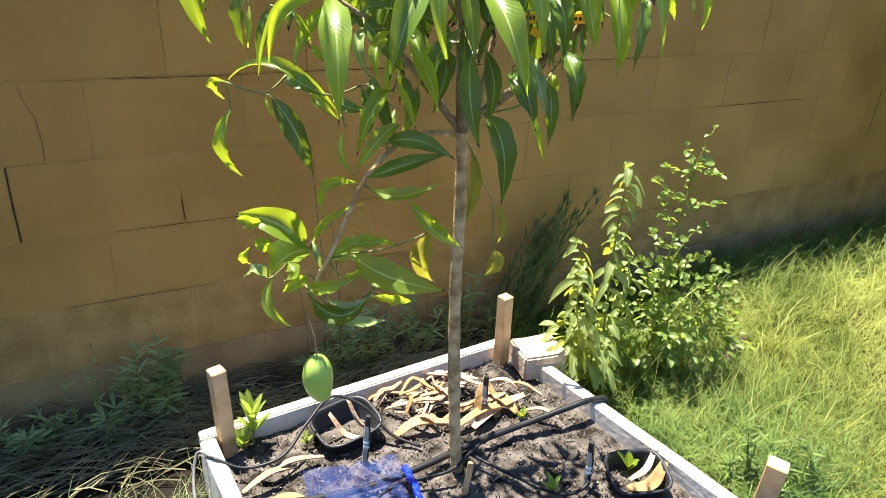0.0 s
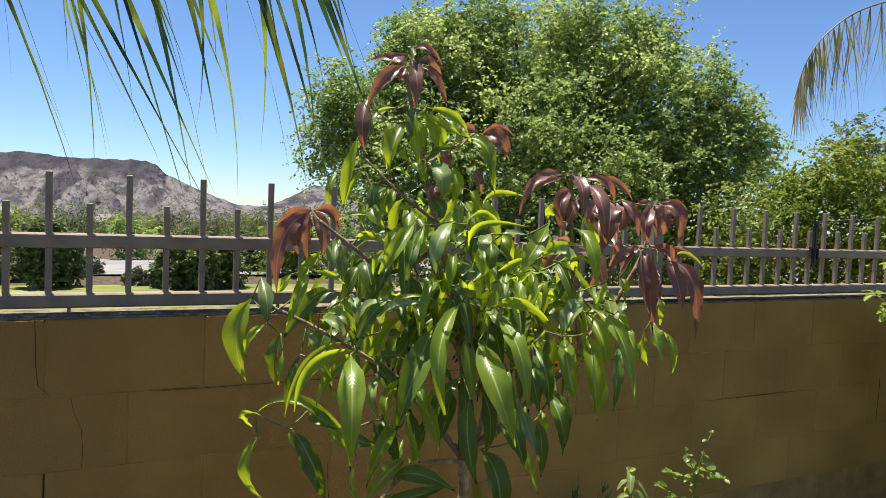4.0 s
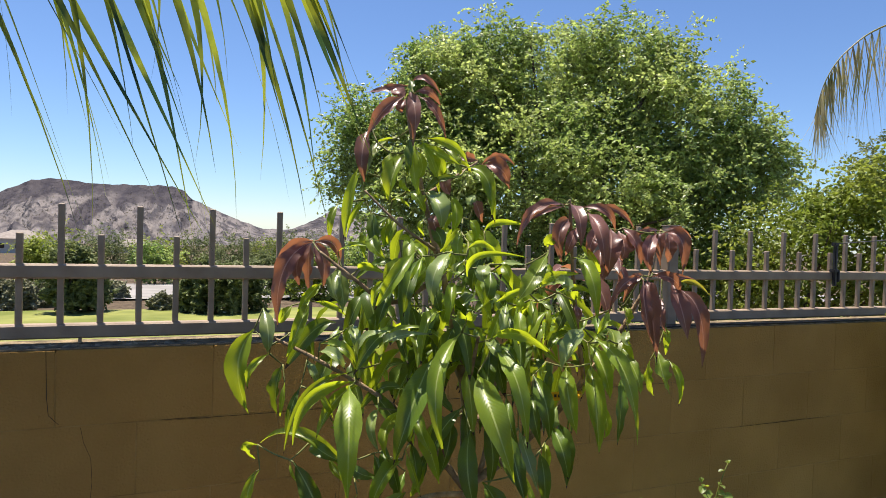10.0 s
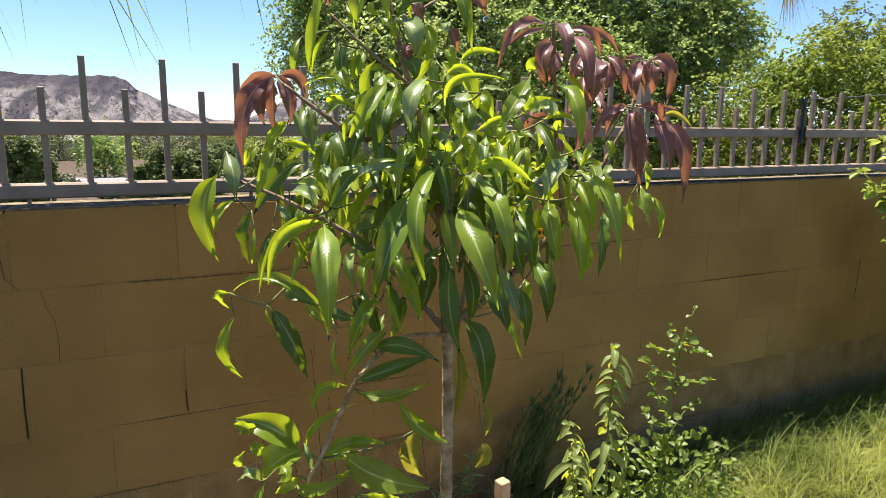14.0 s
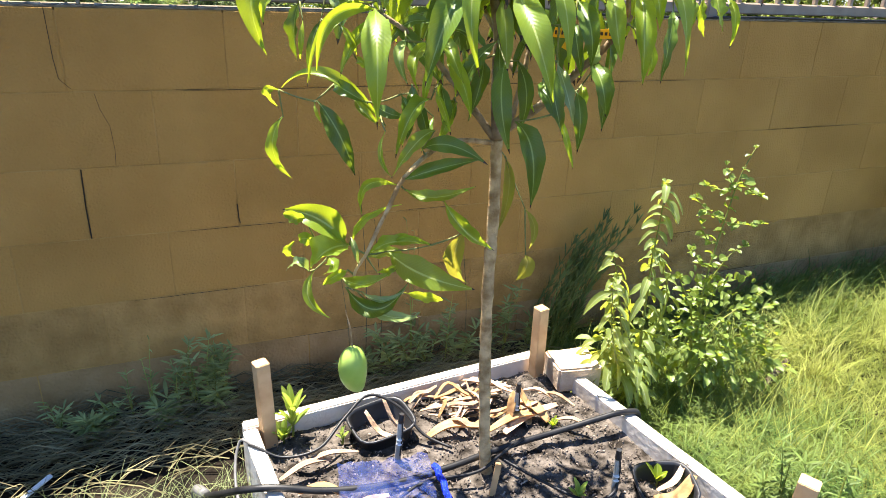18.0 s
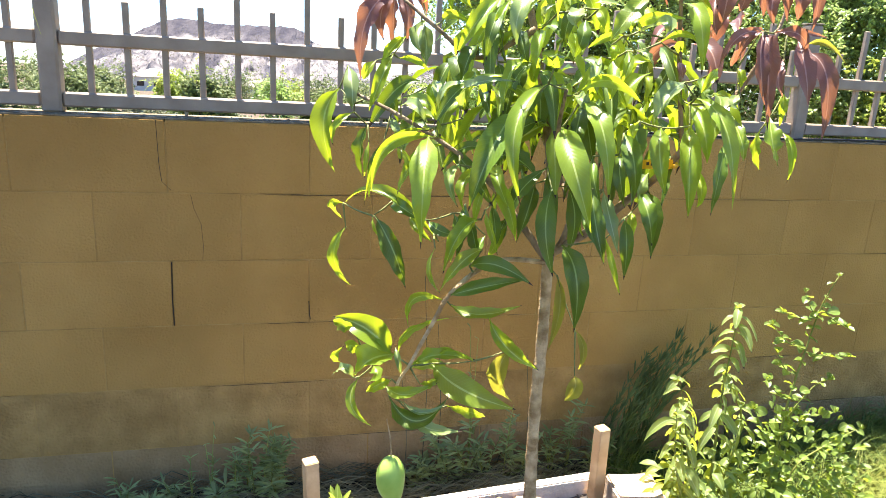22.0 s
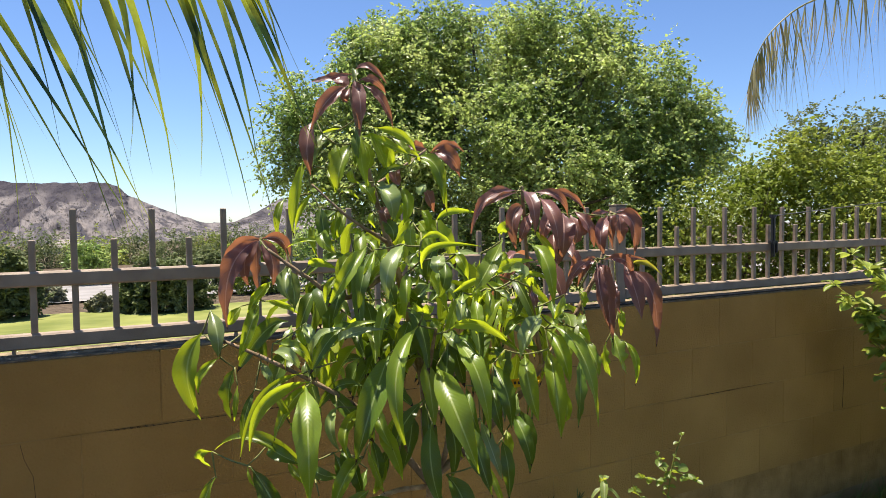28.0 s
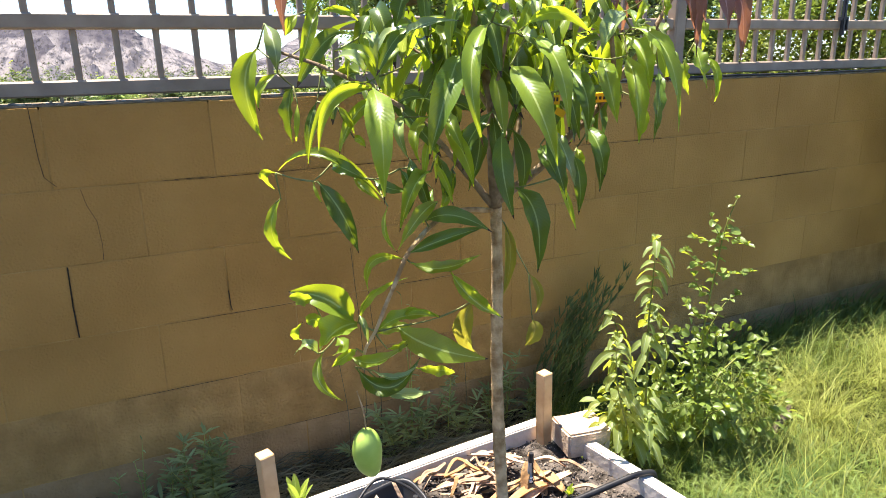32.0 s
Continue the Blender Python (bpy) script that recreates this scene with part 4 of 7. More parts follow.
def inner_leaf(base, tip, width, kind, sag):
    """A leaf deep in the crown, joined with the others of its colour."""
    face = TO_CAMERA * 0.6 + Vector((0, 0, 0.6)) + Vector((lrng.uniform(-1, 1), lrng.uniform(-1, 1), lrng.uniform(-0.5, 0.5))) * 0.6
    v, f, u = ribbon(Vector(base) - TREE, Vector(tip) - TREE, width, sag, face, 9, lrng.uniform(0.3, 0.8), lrng.uniform(0.1, 0.4), lrng.random(), twist=lrng.gauss(0, 1.0), hook=lrng.uniform(-0.25, 0.3), point=0.72, arch=lrng.uniform(0.1, 0.6))
    V, F, U = inner[kind]
    n = len(V)
    V += v
    U += u
    F += [tuple(q + n for q in face_) for face_ in f]


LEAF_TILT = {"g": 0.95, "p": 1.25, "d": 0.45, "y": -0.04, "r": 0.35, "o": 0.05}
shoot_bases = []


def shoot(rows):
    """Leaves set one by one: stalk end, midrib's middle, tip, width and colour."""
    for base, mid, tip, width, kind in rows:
        # each blade turns its width towards the camera
        face = TO_CAMERA + Vector((0, 0, LEAF_TILT[kind])) + Vector((lrng.uniform(-1, 1), lrng.uniform(-1, 1), lrng.uniform(-0.6, 0.6))) * 0.28
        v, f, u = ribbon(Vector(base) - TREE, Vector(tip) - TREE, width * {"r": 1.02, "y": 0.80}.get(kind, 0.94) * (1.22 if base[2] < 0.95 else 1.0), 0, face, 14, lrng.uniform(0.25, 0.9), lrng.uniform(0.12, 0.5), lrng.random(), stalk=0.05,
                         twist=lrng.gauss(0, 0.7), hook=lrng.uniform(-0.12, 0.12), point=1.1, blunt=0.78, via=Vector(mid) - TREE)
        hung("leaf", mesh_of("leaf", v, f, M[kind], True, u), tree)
        shoot_bases.append(Vector(base))


def whorl(c, n, length, kinds, width=0.036, drop=0.9, make=inner_leaf):
    """Leaves round a shoot's end, arching out and down."""
    for i in range(n):
        a = 2 * math.pi * (i + lrng.random() * 0.8) / n
        L = length * lrng.uniform(0.5, 1.22)
        d = Vector((math.cos(a), math.sin(a), 0))
        k = lrng.uniform(0.25, 1.3) * drop
        b = Vector(c) + d * 0.008 + Vector((0, 0, lrng.uniform(-0.03, 0.02)))
        t = b + d * L * math.cos(k) * 0.8 - Vector((0, 0, L * math.sin(k)))
        make(b, t, width * lrng.uniform(0.6, 1.25), lrng.choice(kinds), lrng.uniform(0.15, 0.4))


limb("trunk", [(0.905, -0.748, 0.100), (0.883, -0.756, 0.267), (0.871, -0.750, 0.507), (0.866, -0.748, 0.682), (0.867, -0.748, 0.831), (0.863, -0.747, 1.020)], 0.0155, 0.0125)
limb("leader", [(0.863, -0.747, 1.020), (0.845, -0.761, 1.146), (0.837, -0.768, 1.241), (0.806, -0.743, 1.425), (0.782, -0.709, 1.553), (0.757, -0.676, 1.685), (0.733, -0.631, 1.871)], 0.0125, 0.0040)
limb("branch", [(0.862, -0.747, 1.029), (0.941, -0.784, 1.098), (0.997, -0.810, 1.163), (1.046, -0.834, 1.219), (1.085, -0.848, 1.275), (1.150, -0.835, 1.330), (1.195, -0.825, 1.375), (1.223, -0.847, 1.448)], 0.0095, 0.0040)
limb("branch", [(0.878, -0.753, 1.045), (0.888, -0.758, 1.071), (0.907, -0.745, 1.120), (0.926, -0.732, 1.179), (0.935, -0.715, 1.249), (0.925, -0.700, 1.330)], 0.0065, 0.0035)
limb("branch", [(1.080, -0.846, 1.268), (1.021, -0.886, 1.448), (0.961, -0.946, 1.641)], 0.0050, 0.0030)
limb("branch", [(1.180, -0.828, 1.360), (1.273, -0.804, 1.472), (1.311, -0.800, 1.594)], 0.0050, 0.0030)
limb("branch", [(0.859, -0.745, 1.020), (0.797, -0.737, 1.098), (0.743, -0.734, 1.160), (0.676, -0.745, 1.224), (0.546, -0.688, 1.303), (0.463, -0.606, 1.341)], 0.0080, 0.0030)
limb("branch", [(0.794, -0.737, 1.483), (0.689, -0.722, 1.423), (0.611, -0.718, 1.468), (0.542, -0.686, 1.524)], 0.0060, 0.0030)
limb("branch", [(0.767, -0.680, 1.649), (0.854, -0.632, 1.694), (0.938, -0.583, 1.740)], 0.0040, 0.0025)
limb("branch", [(0.862, -0.747, 1.013), (0.766, -0.767, 1.027), (0.700, -0.790, 1.015), (0.633, -0.814, 0.969), (0.607, -0.813, 0.919), (0.581, -0.811, 0.865), (0.560, -0.812, 0.822), (0.541, -0.803, 0.785), (0.535, -0.801, 0.745)], 0.0058, 0.0030, "bark")
limb("branch", [(0.838, -0.768, 1.207), (0.814, -0.856, 1.330), (0.807, -0.886, 1.374)], 0.0050, 0.0030)
limb("branch", [(0.788, -0.712, 1.530), (0.679, -0.772, 1.585), (0.616, -0.743, 1.649)], 0.0040, 0.0020)
shoot([
    ((0.437, -0.543, 1.348), (0.402, -0.570, 1.275), (0.426, -0.571, 1.174), 0.051, "g"),
    ((0.436, -0.531, 1.346), (0.405, -0.533, 1.308), (0.402, -0.515, 1.271), 0.030, "y"),
    ((0.453, -0.551, 1.395), (0.457, -0.606, 1.350), (0.458, -0.598, 1.297), 0.034, "p"),
    ((0.465, -0.579, 1.301), (0.424, -0.603, 1.274), (0.422, -0.591, 1.230), 0.021, "y"),
    ((0.534, -0.645, 1.422), (0.503, -0.692, 1.372), (0.483, -0.676, 1.308), 0.027, "g"),
    ((0.503, -0.619, 1.408), (0.485, -0.627, 1.388), (0.478, -0.607, 1.369), 0.026, "y"),
    ((0.558, -0.645, 1.457), (0.527, -0.665, 1.432), (0.509, -0.644, 1.394), 0.025, "y"),
    ((0.551, -0.620, 1.415), (0.574, -0.675, 1.413), (0.605, -0.678, 1.391), 0.018, "y"),
    ((0.532, -0.555, 1.355), (0.544, -0.605, 1.327), (0.557, -0.600, 1.280), 0.027, "d")])
shoot([
    ((0.495, -0.571, 1.274), (0.481, -0.581, 1.225), (0.487, -0.567, 1.161), 0.030, "d"),
    ((0.496, -0.594, 1.241), (0.489, -0.607, 1.205), (0.488, -0.590, 1.162), 0.015, "y"),
    ((0.530, -0.654, 1.299), (0.536, -0.692, 1.279), (0.547, -0.684, 1.254), 0.018, "p"),
    ((0.542, -0.704, 1.324), (0.558, -0.765, 1.329), (0.581, -0.767, 1.297), 0.024, "p"),
    ((0.546, -0.695, 1.339), (0.582, -0.756, 1.336), (0.605, -0.757, 1.297), 0.022, "g"),
    ((0.615, -0.739, 1.293), (0.609, -0.789, 1.362), (0.669, -0.809, 1.374), 0.024, "p"),
    ((0.641, -0.795, 1.313), (0.634, -0.864, 1.371), (0.708, -0.894, 1.382), 0.025, "p"),
    ((0.648, -0.777, 1.310), (0.660, -0.836, 1.380), (0.729, -0.860, 1.384), 0.019, "g"),
    ((0.614, -0.694, 1.375), (0.606, -0.743, 1.356), (0.619, -0.741, 1.328), 0.024, "p")])
shoot([
    ((0.608, -0.691, 1.370), (0.597, -0.721, 1.353), (0.609, -0.714, 1.333), 0.021, "y"),
    ((0.577, -0.810, 1.276), (0.548, -0.922, 1.220), (0.546, -0.927, 1.096), 0.051, "g"),
    ((0.604, -0.756, 1.271), (0.504, -0.816, 1.260), (0.475, -0.805, 1.170), 0.029, "y"),
    ((0.596, -0.730, 1.283), (0.508, -0.759, 1.248), (0.471, -0.737, 1.131), 0.018, "g"),
    ((0.515, -0.669, 1.248), (0.490, -0.692, 1.200), (0.488, -0.678, 1.136), 0.018, "d"),
    ((0.548, -0.685, 1.240), (0.563, -0.709, 1.216), (0.576, -0.698, 1.186), 0.019, "y"),
    ((0.576, -0.698, 1.177), (0.576, -0.733, 1.178), (0.588, -0.726, 1.162), 0.018, "y"),
    ((0.648, -0.777, 1.221), (0.620, -0.817, 1.196), (0.639, -0.817, 1.147), 0.020, "p")])
shoot([
    ((0.688, -0.796, 1.220), (0.634, -0.860, 1.197), (0.642, -0.863, 1.143), 0.028, "y"),
    ((0.723, -0.857, 1.329), (0.659, -0.934, 1.266), (0.630, -0.923, 1.158), 0.050, "d"),
    ((0.774, -0.881, 1.383), (0.689, -0.967, 1.311), (0.703, -0.980, 1.184), 0.034, "g"),
    ((0.706, -0.827, 1.230), (0.691, -0.891, 1.209), (0.712, -0.896, 1.162), 0.025, "g"),
    ((0.705, -0.782, 1.134), (0.703, -0.834, 1.105), (0.720, -0.833, 1.055), 0.018, "y"),
    ((0.715, -0.809, 1.201), (0.716, -0.881, 1.163), (0.736, -0.885, 1.098), 0.035, "y"),
    ((0.803, -0.785, 1.188), (0.778, -0.825, 1.142), (0.765, -0.810, 1.075), 0.033, "d"),
    ((0.699, -0.779, 1.114), (0.645, -0.825, 1.097), (0.619, -0.807, 1.012), 0.032, "g"),
    ((0.727, -0.726, 1.069), (0.705, -0.750, 1.042), (0.700, -0.735, 0.998), 0.020, "d")])
shoot([
    ((0.794, -0.913, 1.310), (0.770, -1.028, 1.259), (0.803, -1.050, 1.152), 0.051, "g"),
    ((0.827, -0.907, 1.357), (0.822, -1.012, 1.316), (0.841, -1.024, 1.198), 0.037, "g"),
    ((0.909, -0.924, 1.304), (0.898, -0.990, 1.263), (0.907, -0.989, 1.198), 0.035, "d"),
    ((0.963, -0.905, 1.196), (0.959, -0.957, 1.162), (0.975, -0.955, 1.103), 0.032, "d"),
    ((0.976, -0.933, 1.317), (0.937, -1.004, 1.275), (0.953, -1.011, 1.208), 0.035, "g"),
    ((0.991, -0.963, 1.398), (0.934, -1.007, 1.371), (0.922, -0.997, 1.323), 0.037, "p"),
    ((0.827, -0.906, 1.375), (0.842, -0.985, 1.393), (0.894, -1.005, 1.357), 0.027, "y"),
    ((1.036, -0.918, 1.360), (1.026, -0.985, 1.321), (1.042, -0.987, 1.261), 0.032, "g"),
    ((1.030, -0.937, 1.322), (0.993, -1.009, 1.262), (1.002, -1.013, 1.169), 0.038, "g")])
shoot([
    ((1.111, -0.932, 1.297), (1.082, -0.971, 1.242), (1.082, -0.962, 1.162), 0.025, "d"),
    ((1.033, -0.939, 1.372), (1.039, -1.031, 1.322), (1.065, -1.043, 1.190), 0.033, "g"),
    ((1.200, -0.930, 1.344), (1.185, -0.966, 1.302), (1.205, -0.966, 1.256), 0.035, "g"),
    ((1.237, -0.925, 1.317), (1.236, -0.960, 1.284), (1.245, -0.951, 1.224), 0.020, "y"),
    ((1.188, -0.924, 1.319), (1.175, -0.934, 1.283), (1.197, -0.929, 1.244), 0.024, "y"),
    ((0.941, -0.917, 1.326), (0.916, -0.940, 1.307), (0.930, -0.934, 1.274), 0.020, "y"),
    ((0.896, -0.940, 1.268), (0.878, -0.984, 1.238), (0.895, -0.984, 1.180), 0.025, "d"),
    ((0.872, -0.884, 1.258), (0.858, -0.931, 1.217), (0.883, -0.933, 1.157), 0.020, "d")])
shoot([
    ((1.068, -0.911, 1.248), (1.058, -0.959, 1.212), (1.059, -0.951, 1.175), 0.023, "y"),
    ((1.117, -0.912, 1.353), (1.108, -0.979, 1.306), (1.119, -0.980, 1.264), 0.025, "g"),
    ((0.870, -0.794, 1.186), (0.868, -0.847, 1.127), (0.863, -0.835, 1.052), 0.033, "d"),
    ((0.846, -0.760, 1.229), (0.831, -0.807, 1.144), (0.849, -0.806, 1.044), 0.031, "d"),
    ((0.543, -0.649, 1.126), (0.554, -0.698, 1.120), (0.597, -0.708, 1.094), 0.031, "d"),
    ((0.679, -0.725, 1.135), (0.667, -0.773, 1.102), (0.667, -0.764, 1.061), 0.025, "d"),
    ((0.763, -0.743, 1.108), (0.742, -0.768, 1.080), (0.740, -0.754, 1.042), 0.029, "d"),
    ((0.866, -0.903, 1.167), (0.847, -0.965, 1.142), (0.872, -0.973, 1.093), 0.033, "d")])
shoot([
    ((0.745, -0.890, 1.536), (0.691, -0.936, 1.497), (0.693, -0.931, 1.433), 0.032, "p"),
    ((0.745, -0.868, 1.534), (0.711, -0.923, 1.497), (0.694, -0.910, 1.444), 0.022, "g"),
    ((0.703, -0.803, 1.530), (0.647, -0.848, 1.483), (0.616, -0.828, 1.420), 0.030, "g"),
    ((0.713, -0.808, 1.519), (0.666, -0.875, 1.474), (0.659, -0.871, 1.413), 0.027, "d"),
    ((0.710, -0.828, 1.524), (0.680, -0.867, 1.484), (0.673, -0.855, 1.439), 0.016, "g"),
    ((0.657, -0.759, 1.472), (0.632, -0.782, 1.451), (0.631, -0.769, 1.421), 0.018, "y"),
    ((0.620, -0.697, 1.489), (0.629, -0.736, 1.499), (0.668, -0.742, 1.482), 0.022, "y"),
    ((0.595, -0.663, 1.489), (0.571, -0.705, 1.452), (0.587, -0.703, 1.415), 0.032, "p"),
    ((0.689, -0.708, 1.451), (0.662, -0.748, 1.421), (0.652, -0.734, 1.374), 0.037, "d")])
shoot([
    ((0.745, -0.779, 1.479), (0.738, -0.829, 1.450), (0.753, -0.827, 1.406), 0.026, "d"),
    ((0.769, -0.835, 1.477), (0.751, -0.879, 1.443), (0.750, -0.870, 1.389), 0.025, "g"),
    ((0.784, -0.864, 1.518), (0.760, -0.869, 1.503), (0.768, -0.856, 1.483), 0.012, "p"),
    ((0.805, -0.830, 1.553), (0.789, -0.857, 1.533), (0.803, -0.851, 1.514), 0.014, "y"),
    ((0.789, -0.866, 1.542), (0.794, -0.922, 1.553), (0.823, -0.927, 1.531), 0.016, "y"),
    ((0.780, -0.884, 1.489), (0.772, -0.952, 1.532), (0.852, -0.985, 1.531), 0.016, "y"),
    ((0.880, -0.932, 1.516), (0.833, -0.944, 1.519), (0.826, -0.928, 1.517), 0.016, "p"),
    ((0.827, -0.884, 1.513), (0.801, -0.907, 1.497), (0.811, -0.899, 1.477), 0.030, "p"),
    ((0.847, -0.850, 1.497), (0.831, -0.877, 1.463), (0.826, -0.862, 1.429), 0.028, "d")])
shoot([
    ((0.857, -0.877, 1.514), (0.853, -0.910, 1.498), (0.868, -0.904, 1.465), 0.026, "y"),
    ((0.905, -0.966, 1.541), (0.846, -1.009, 1.492), (0.825, -0.995, 1.451), 0.035, "g"),
    ((0.925, -0.931, 1.550), (0.921, -0.946, 1.564), (0.943, -0.940, 1.572), 0.028, "y"),
    ((0.931, -0.912, 1.521), (0.922, -0.943, 1.505), (0.941, -0.939, 1.499), 0.024, "y"),
    ((0.921, -0.996, 1.466), (0.917, -1.003, 1.487), (0.898, -0.940, 1.472), 0.025, "p"),
    ((0.894, -0.961, 1.476), (0.907, -0.976, 1.497), (0.987, -0.961, 1.501), 0.023, "y"),
    ((0.883, -0.956, 1.469), (0.883, -0.964, 1.492), (0.944, -0.941, 1.503), 0.014, "g"),
    ((0.881, -0.933, 1.469), (0.839, -0.947, 1.462), (0.821, -0.926, 1.445), 0.018, "y")])
shoot([
    ((0.864, -0.924, 1.452), (0.864, -0.941, 1.442), (0.867, -0.926, 1.424), 0.021, "y"),
    ((0.878, -0.865, 1.436), (0.851, -0.905, 1.402), (0.861, -0.901, 1.367), 0.021, "p"),
    ((0.895, -0.872, 1.432), (0.879, -0.918, 1.393), (0.881, -0.910, 1.359), 0.026, "g"),
    ((0.909, -0.902, 1.446), (0.890, -0.946, 1.417), (0.886, -0.935, 1.384), 0.019, "g"),
    ((0.912, -0.925, 1.445), (0.914, -0.961, 1.438), (0.933, -0.958, 1.414), 0.014, "p"),
    ((0.773, -0.903, 1.411), (0.756, -0.908, 1.423), (0.766, -0.878, 1.426), 0.016, "y"),
    ((0.773, -0.903, 1.409), (0.769, -0.936, 1.421), (0.778, -0.928, 1.424), 0.025, "y"),
    ((0.822, -0.838, 1.382), (0.815, -0.870, 1.366), (0.820, -0.859, 1.330), 0.021, "g"),
    ((0.792, -0.801, 1.380), (0.767, -0.824, 1.349), (0.763, -0.810, 1.313), 0.031, "d")])
shoot([
    ((0.747, -0.758, 1.420), (0.750, -0.794, 1.391), (0.749, -0.781, 1.360), 0.029, "d"),
    ((0.727, -0.726, 1.417), (0.727, -0.761, 1.376), (0.723, -0.746, 1.332), 0.032, "d"),
    ((0.683, -0.660, 1.399), (0.664, -0.687, 1.361), (0.689, -0.685, 1.320), 0.036, "d"),
    ((0.749, -0.737, 1.338), (0.719, -0.775, 1.309), (0.731, -0.772, 1.273), 0.030, "d"),
    ((0.823, -0.883, 1.365), (0.819, -0.934, 1.357), (0.841, -0.936, 1.331), 0.023, "p"),
    ((0.874, -0.863, 1.352), (0.865, -0.912, 1.344), (0.889, -0.914, 1.312), 0.021, "d"),
    ((0.958, -0.925, 1.463), (0.974, -0.967, 1.477), (1.007, -0.971, 1.458), 0.014, "y"),
    ((0.997, -0.921, 1.445), (0.991, -0.935, 1.460), (1.011, -0.928, 1.441), 0.020, "y"),
    ((1.001, -0.923, 1.559), (1.022, -0.946, 1.527), (1.053, -0.926, 1.496), 0.017, "y")])
shoot([
    ((0.997, -0.921, 1.530), (0.988, -0.989, 1.495), (1.003, -0.991, 1.410), 0.031, "g"),
    ((1.083, -0.918, 1.425), (1.047, -0.954, 1.406), (1.039, -0.942, 1.379), 0.022, "y"),
    ((1.136, -0.899, 1.430), (1.136, -0.916, 1.412), (1.141, -0.901, 1.389), 0.018, "y"),
    ((1.084, -0.874, 1.408), (1.061, -0.917, 1.383), (1.083, -0.918, 1.355), 0.028, "d"),
    ((1.031, -0.849, 1.430), (1.002, -0.870, 1.397), (0.999, -0.856, 1.372), 0.023, "d"),
    ((1.134, -0.920, 1.382), (1.108, -0.943, 1.367), (1.127, -0.939, 1.352), 0.021, "p"),
    ((1.086, -0.920, 1.364), (1.068, -0.927, 1.377), (1.096, -0.924, 1.383), 0.013, "p"),
    ((1.228, -0.921, 1.388), (1.221, -0.934, 1.365), (1.230, -0.922, 1.324), 0.020, "y")])
shoot([
    ((0.694, -0.644, 1.766), (0.649, -0.675, 1.728), (0.640, -0.662, 1.681), 0.025, "p"),
    ((0.716, -0.632, 1.773), (0.673, -0.646, 1.759), (0.651, -0.623, 1.737), 0.013, "y"),
    ((0.712, -0.697, 1.734), (0.677, -0.733, 1.684), (0.673, -0.722, 1.631), 0.040, "g"),
    ((0.681, -0.637, 1.686), (0.681, -0.672, 1.662), (0.690, -0.664, 1.636), 0.016, "y"),
    ((0.713, -0.719, 1.767), (0.706, -0.751, 1.722), (0.706, -0.738, 1.680), 0.020, "d"),
    ((0.726, -0.726, 1.758), (0.714, -0.755, 1.692), (0.732, -0.751, 1.634), 0.024, "y"),
    ((0.737, -0.731, 1.759), (0.750, -0.772, 1.704), (0.764, -0.766, 1.660), 0.021, "y"),
    ((0.755, -0.717, 1.767), (0.799, -0.755, 1.749), (0.834, -0.755, 1.713), 0.024, "y"),
    ((0.759, -0.719, 1.754), (0.777, -0.744, 1.719), (0.791, -0.735, 1.675), 0.019, "y")])
shoot([
    ((0.709, -0.717, 1.682), (0.694, -0.745, 1.663), (0.713, -0.742, 1.653), 0.017, "y"),
    ((0.715, -0.720, 1.655), (0.724, -0.759, 1.637), (0.741, -0.755, 1.605), 0.027, "g"),
    ((0.811, -0.700, 1.722), (0.830, -0.743, 1.714), (0.848, -0.739, 1.700), 0.018, "y"),
    ((0.842, -0.736, 1.704), (0.858, -0.797, 1.669), (0.880, -0.799, 1.591), 0.023, "g"),
    ((0.811, -0.766, 1.688), (0.757, -0.775, 1.672), (0.740, -0.754, 1.645), 0.017, "d"),
    ((0.742, -0.755, 1.645), (0.747, -0.811, 1.621), (0.756, -0.806, 1.578), 0.043, "p"),
    ((0.815, -0.746, 1.609), (0.785, -0.766, 1.596), (0.784, -0.753, 1.562), 0.023, "y"),
    ((0.851, -0.763, 1.652), (0.827, -0.786, 1.636), (0.841, -0.780, 1.623), 0.023, "p"),
    ((0.654, -0.580, 1.698), (0.619, -0.599, 1.627), (0.622, -0.587, 1.543), 0.023, "y")])
shoot([
    ((0.661, -0.595, 1.637), (0.632, -0.607, 1.604), (0.623, -0.588, 1.551), 0.016, "y"),
    ((0.617, -0.540, 1.628), (0.593, -0.564, 1.591), (0.595, -0.552, 1.537), 0.018, "g"),
    ((0.698, -0.646, 1.601), (0.660, -0.681, 1.577), (0.664, -0.674, 1.552), 0.033, "d"),
    ((0.653, -0.668, 1.568), (0.646, -0.718, 1.538), (0.670, -0.721, 1.514), 0.030, "g"),
    ((0.708, -0.673, 1.599), (0.687, -0.697, 1.567), (0.683, -0.683, 1.537), 0.024, "y"),
    ((0.661, -0.606, 1.572), (0.648, -0.634, 1.542), (0.661, -0.628, 1.499), 0.020, "y"),
    ((0.869, -0.772, 1.577), (0.892, -0.799, 1.596), (0.953, -0.812, 1.589), 0.018, "y")])
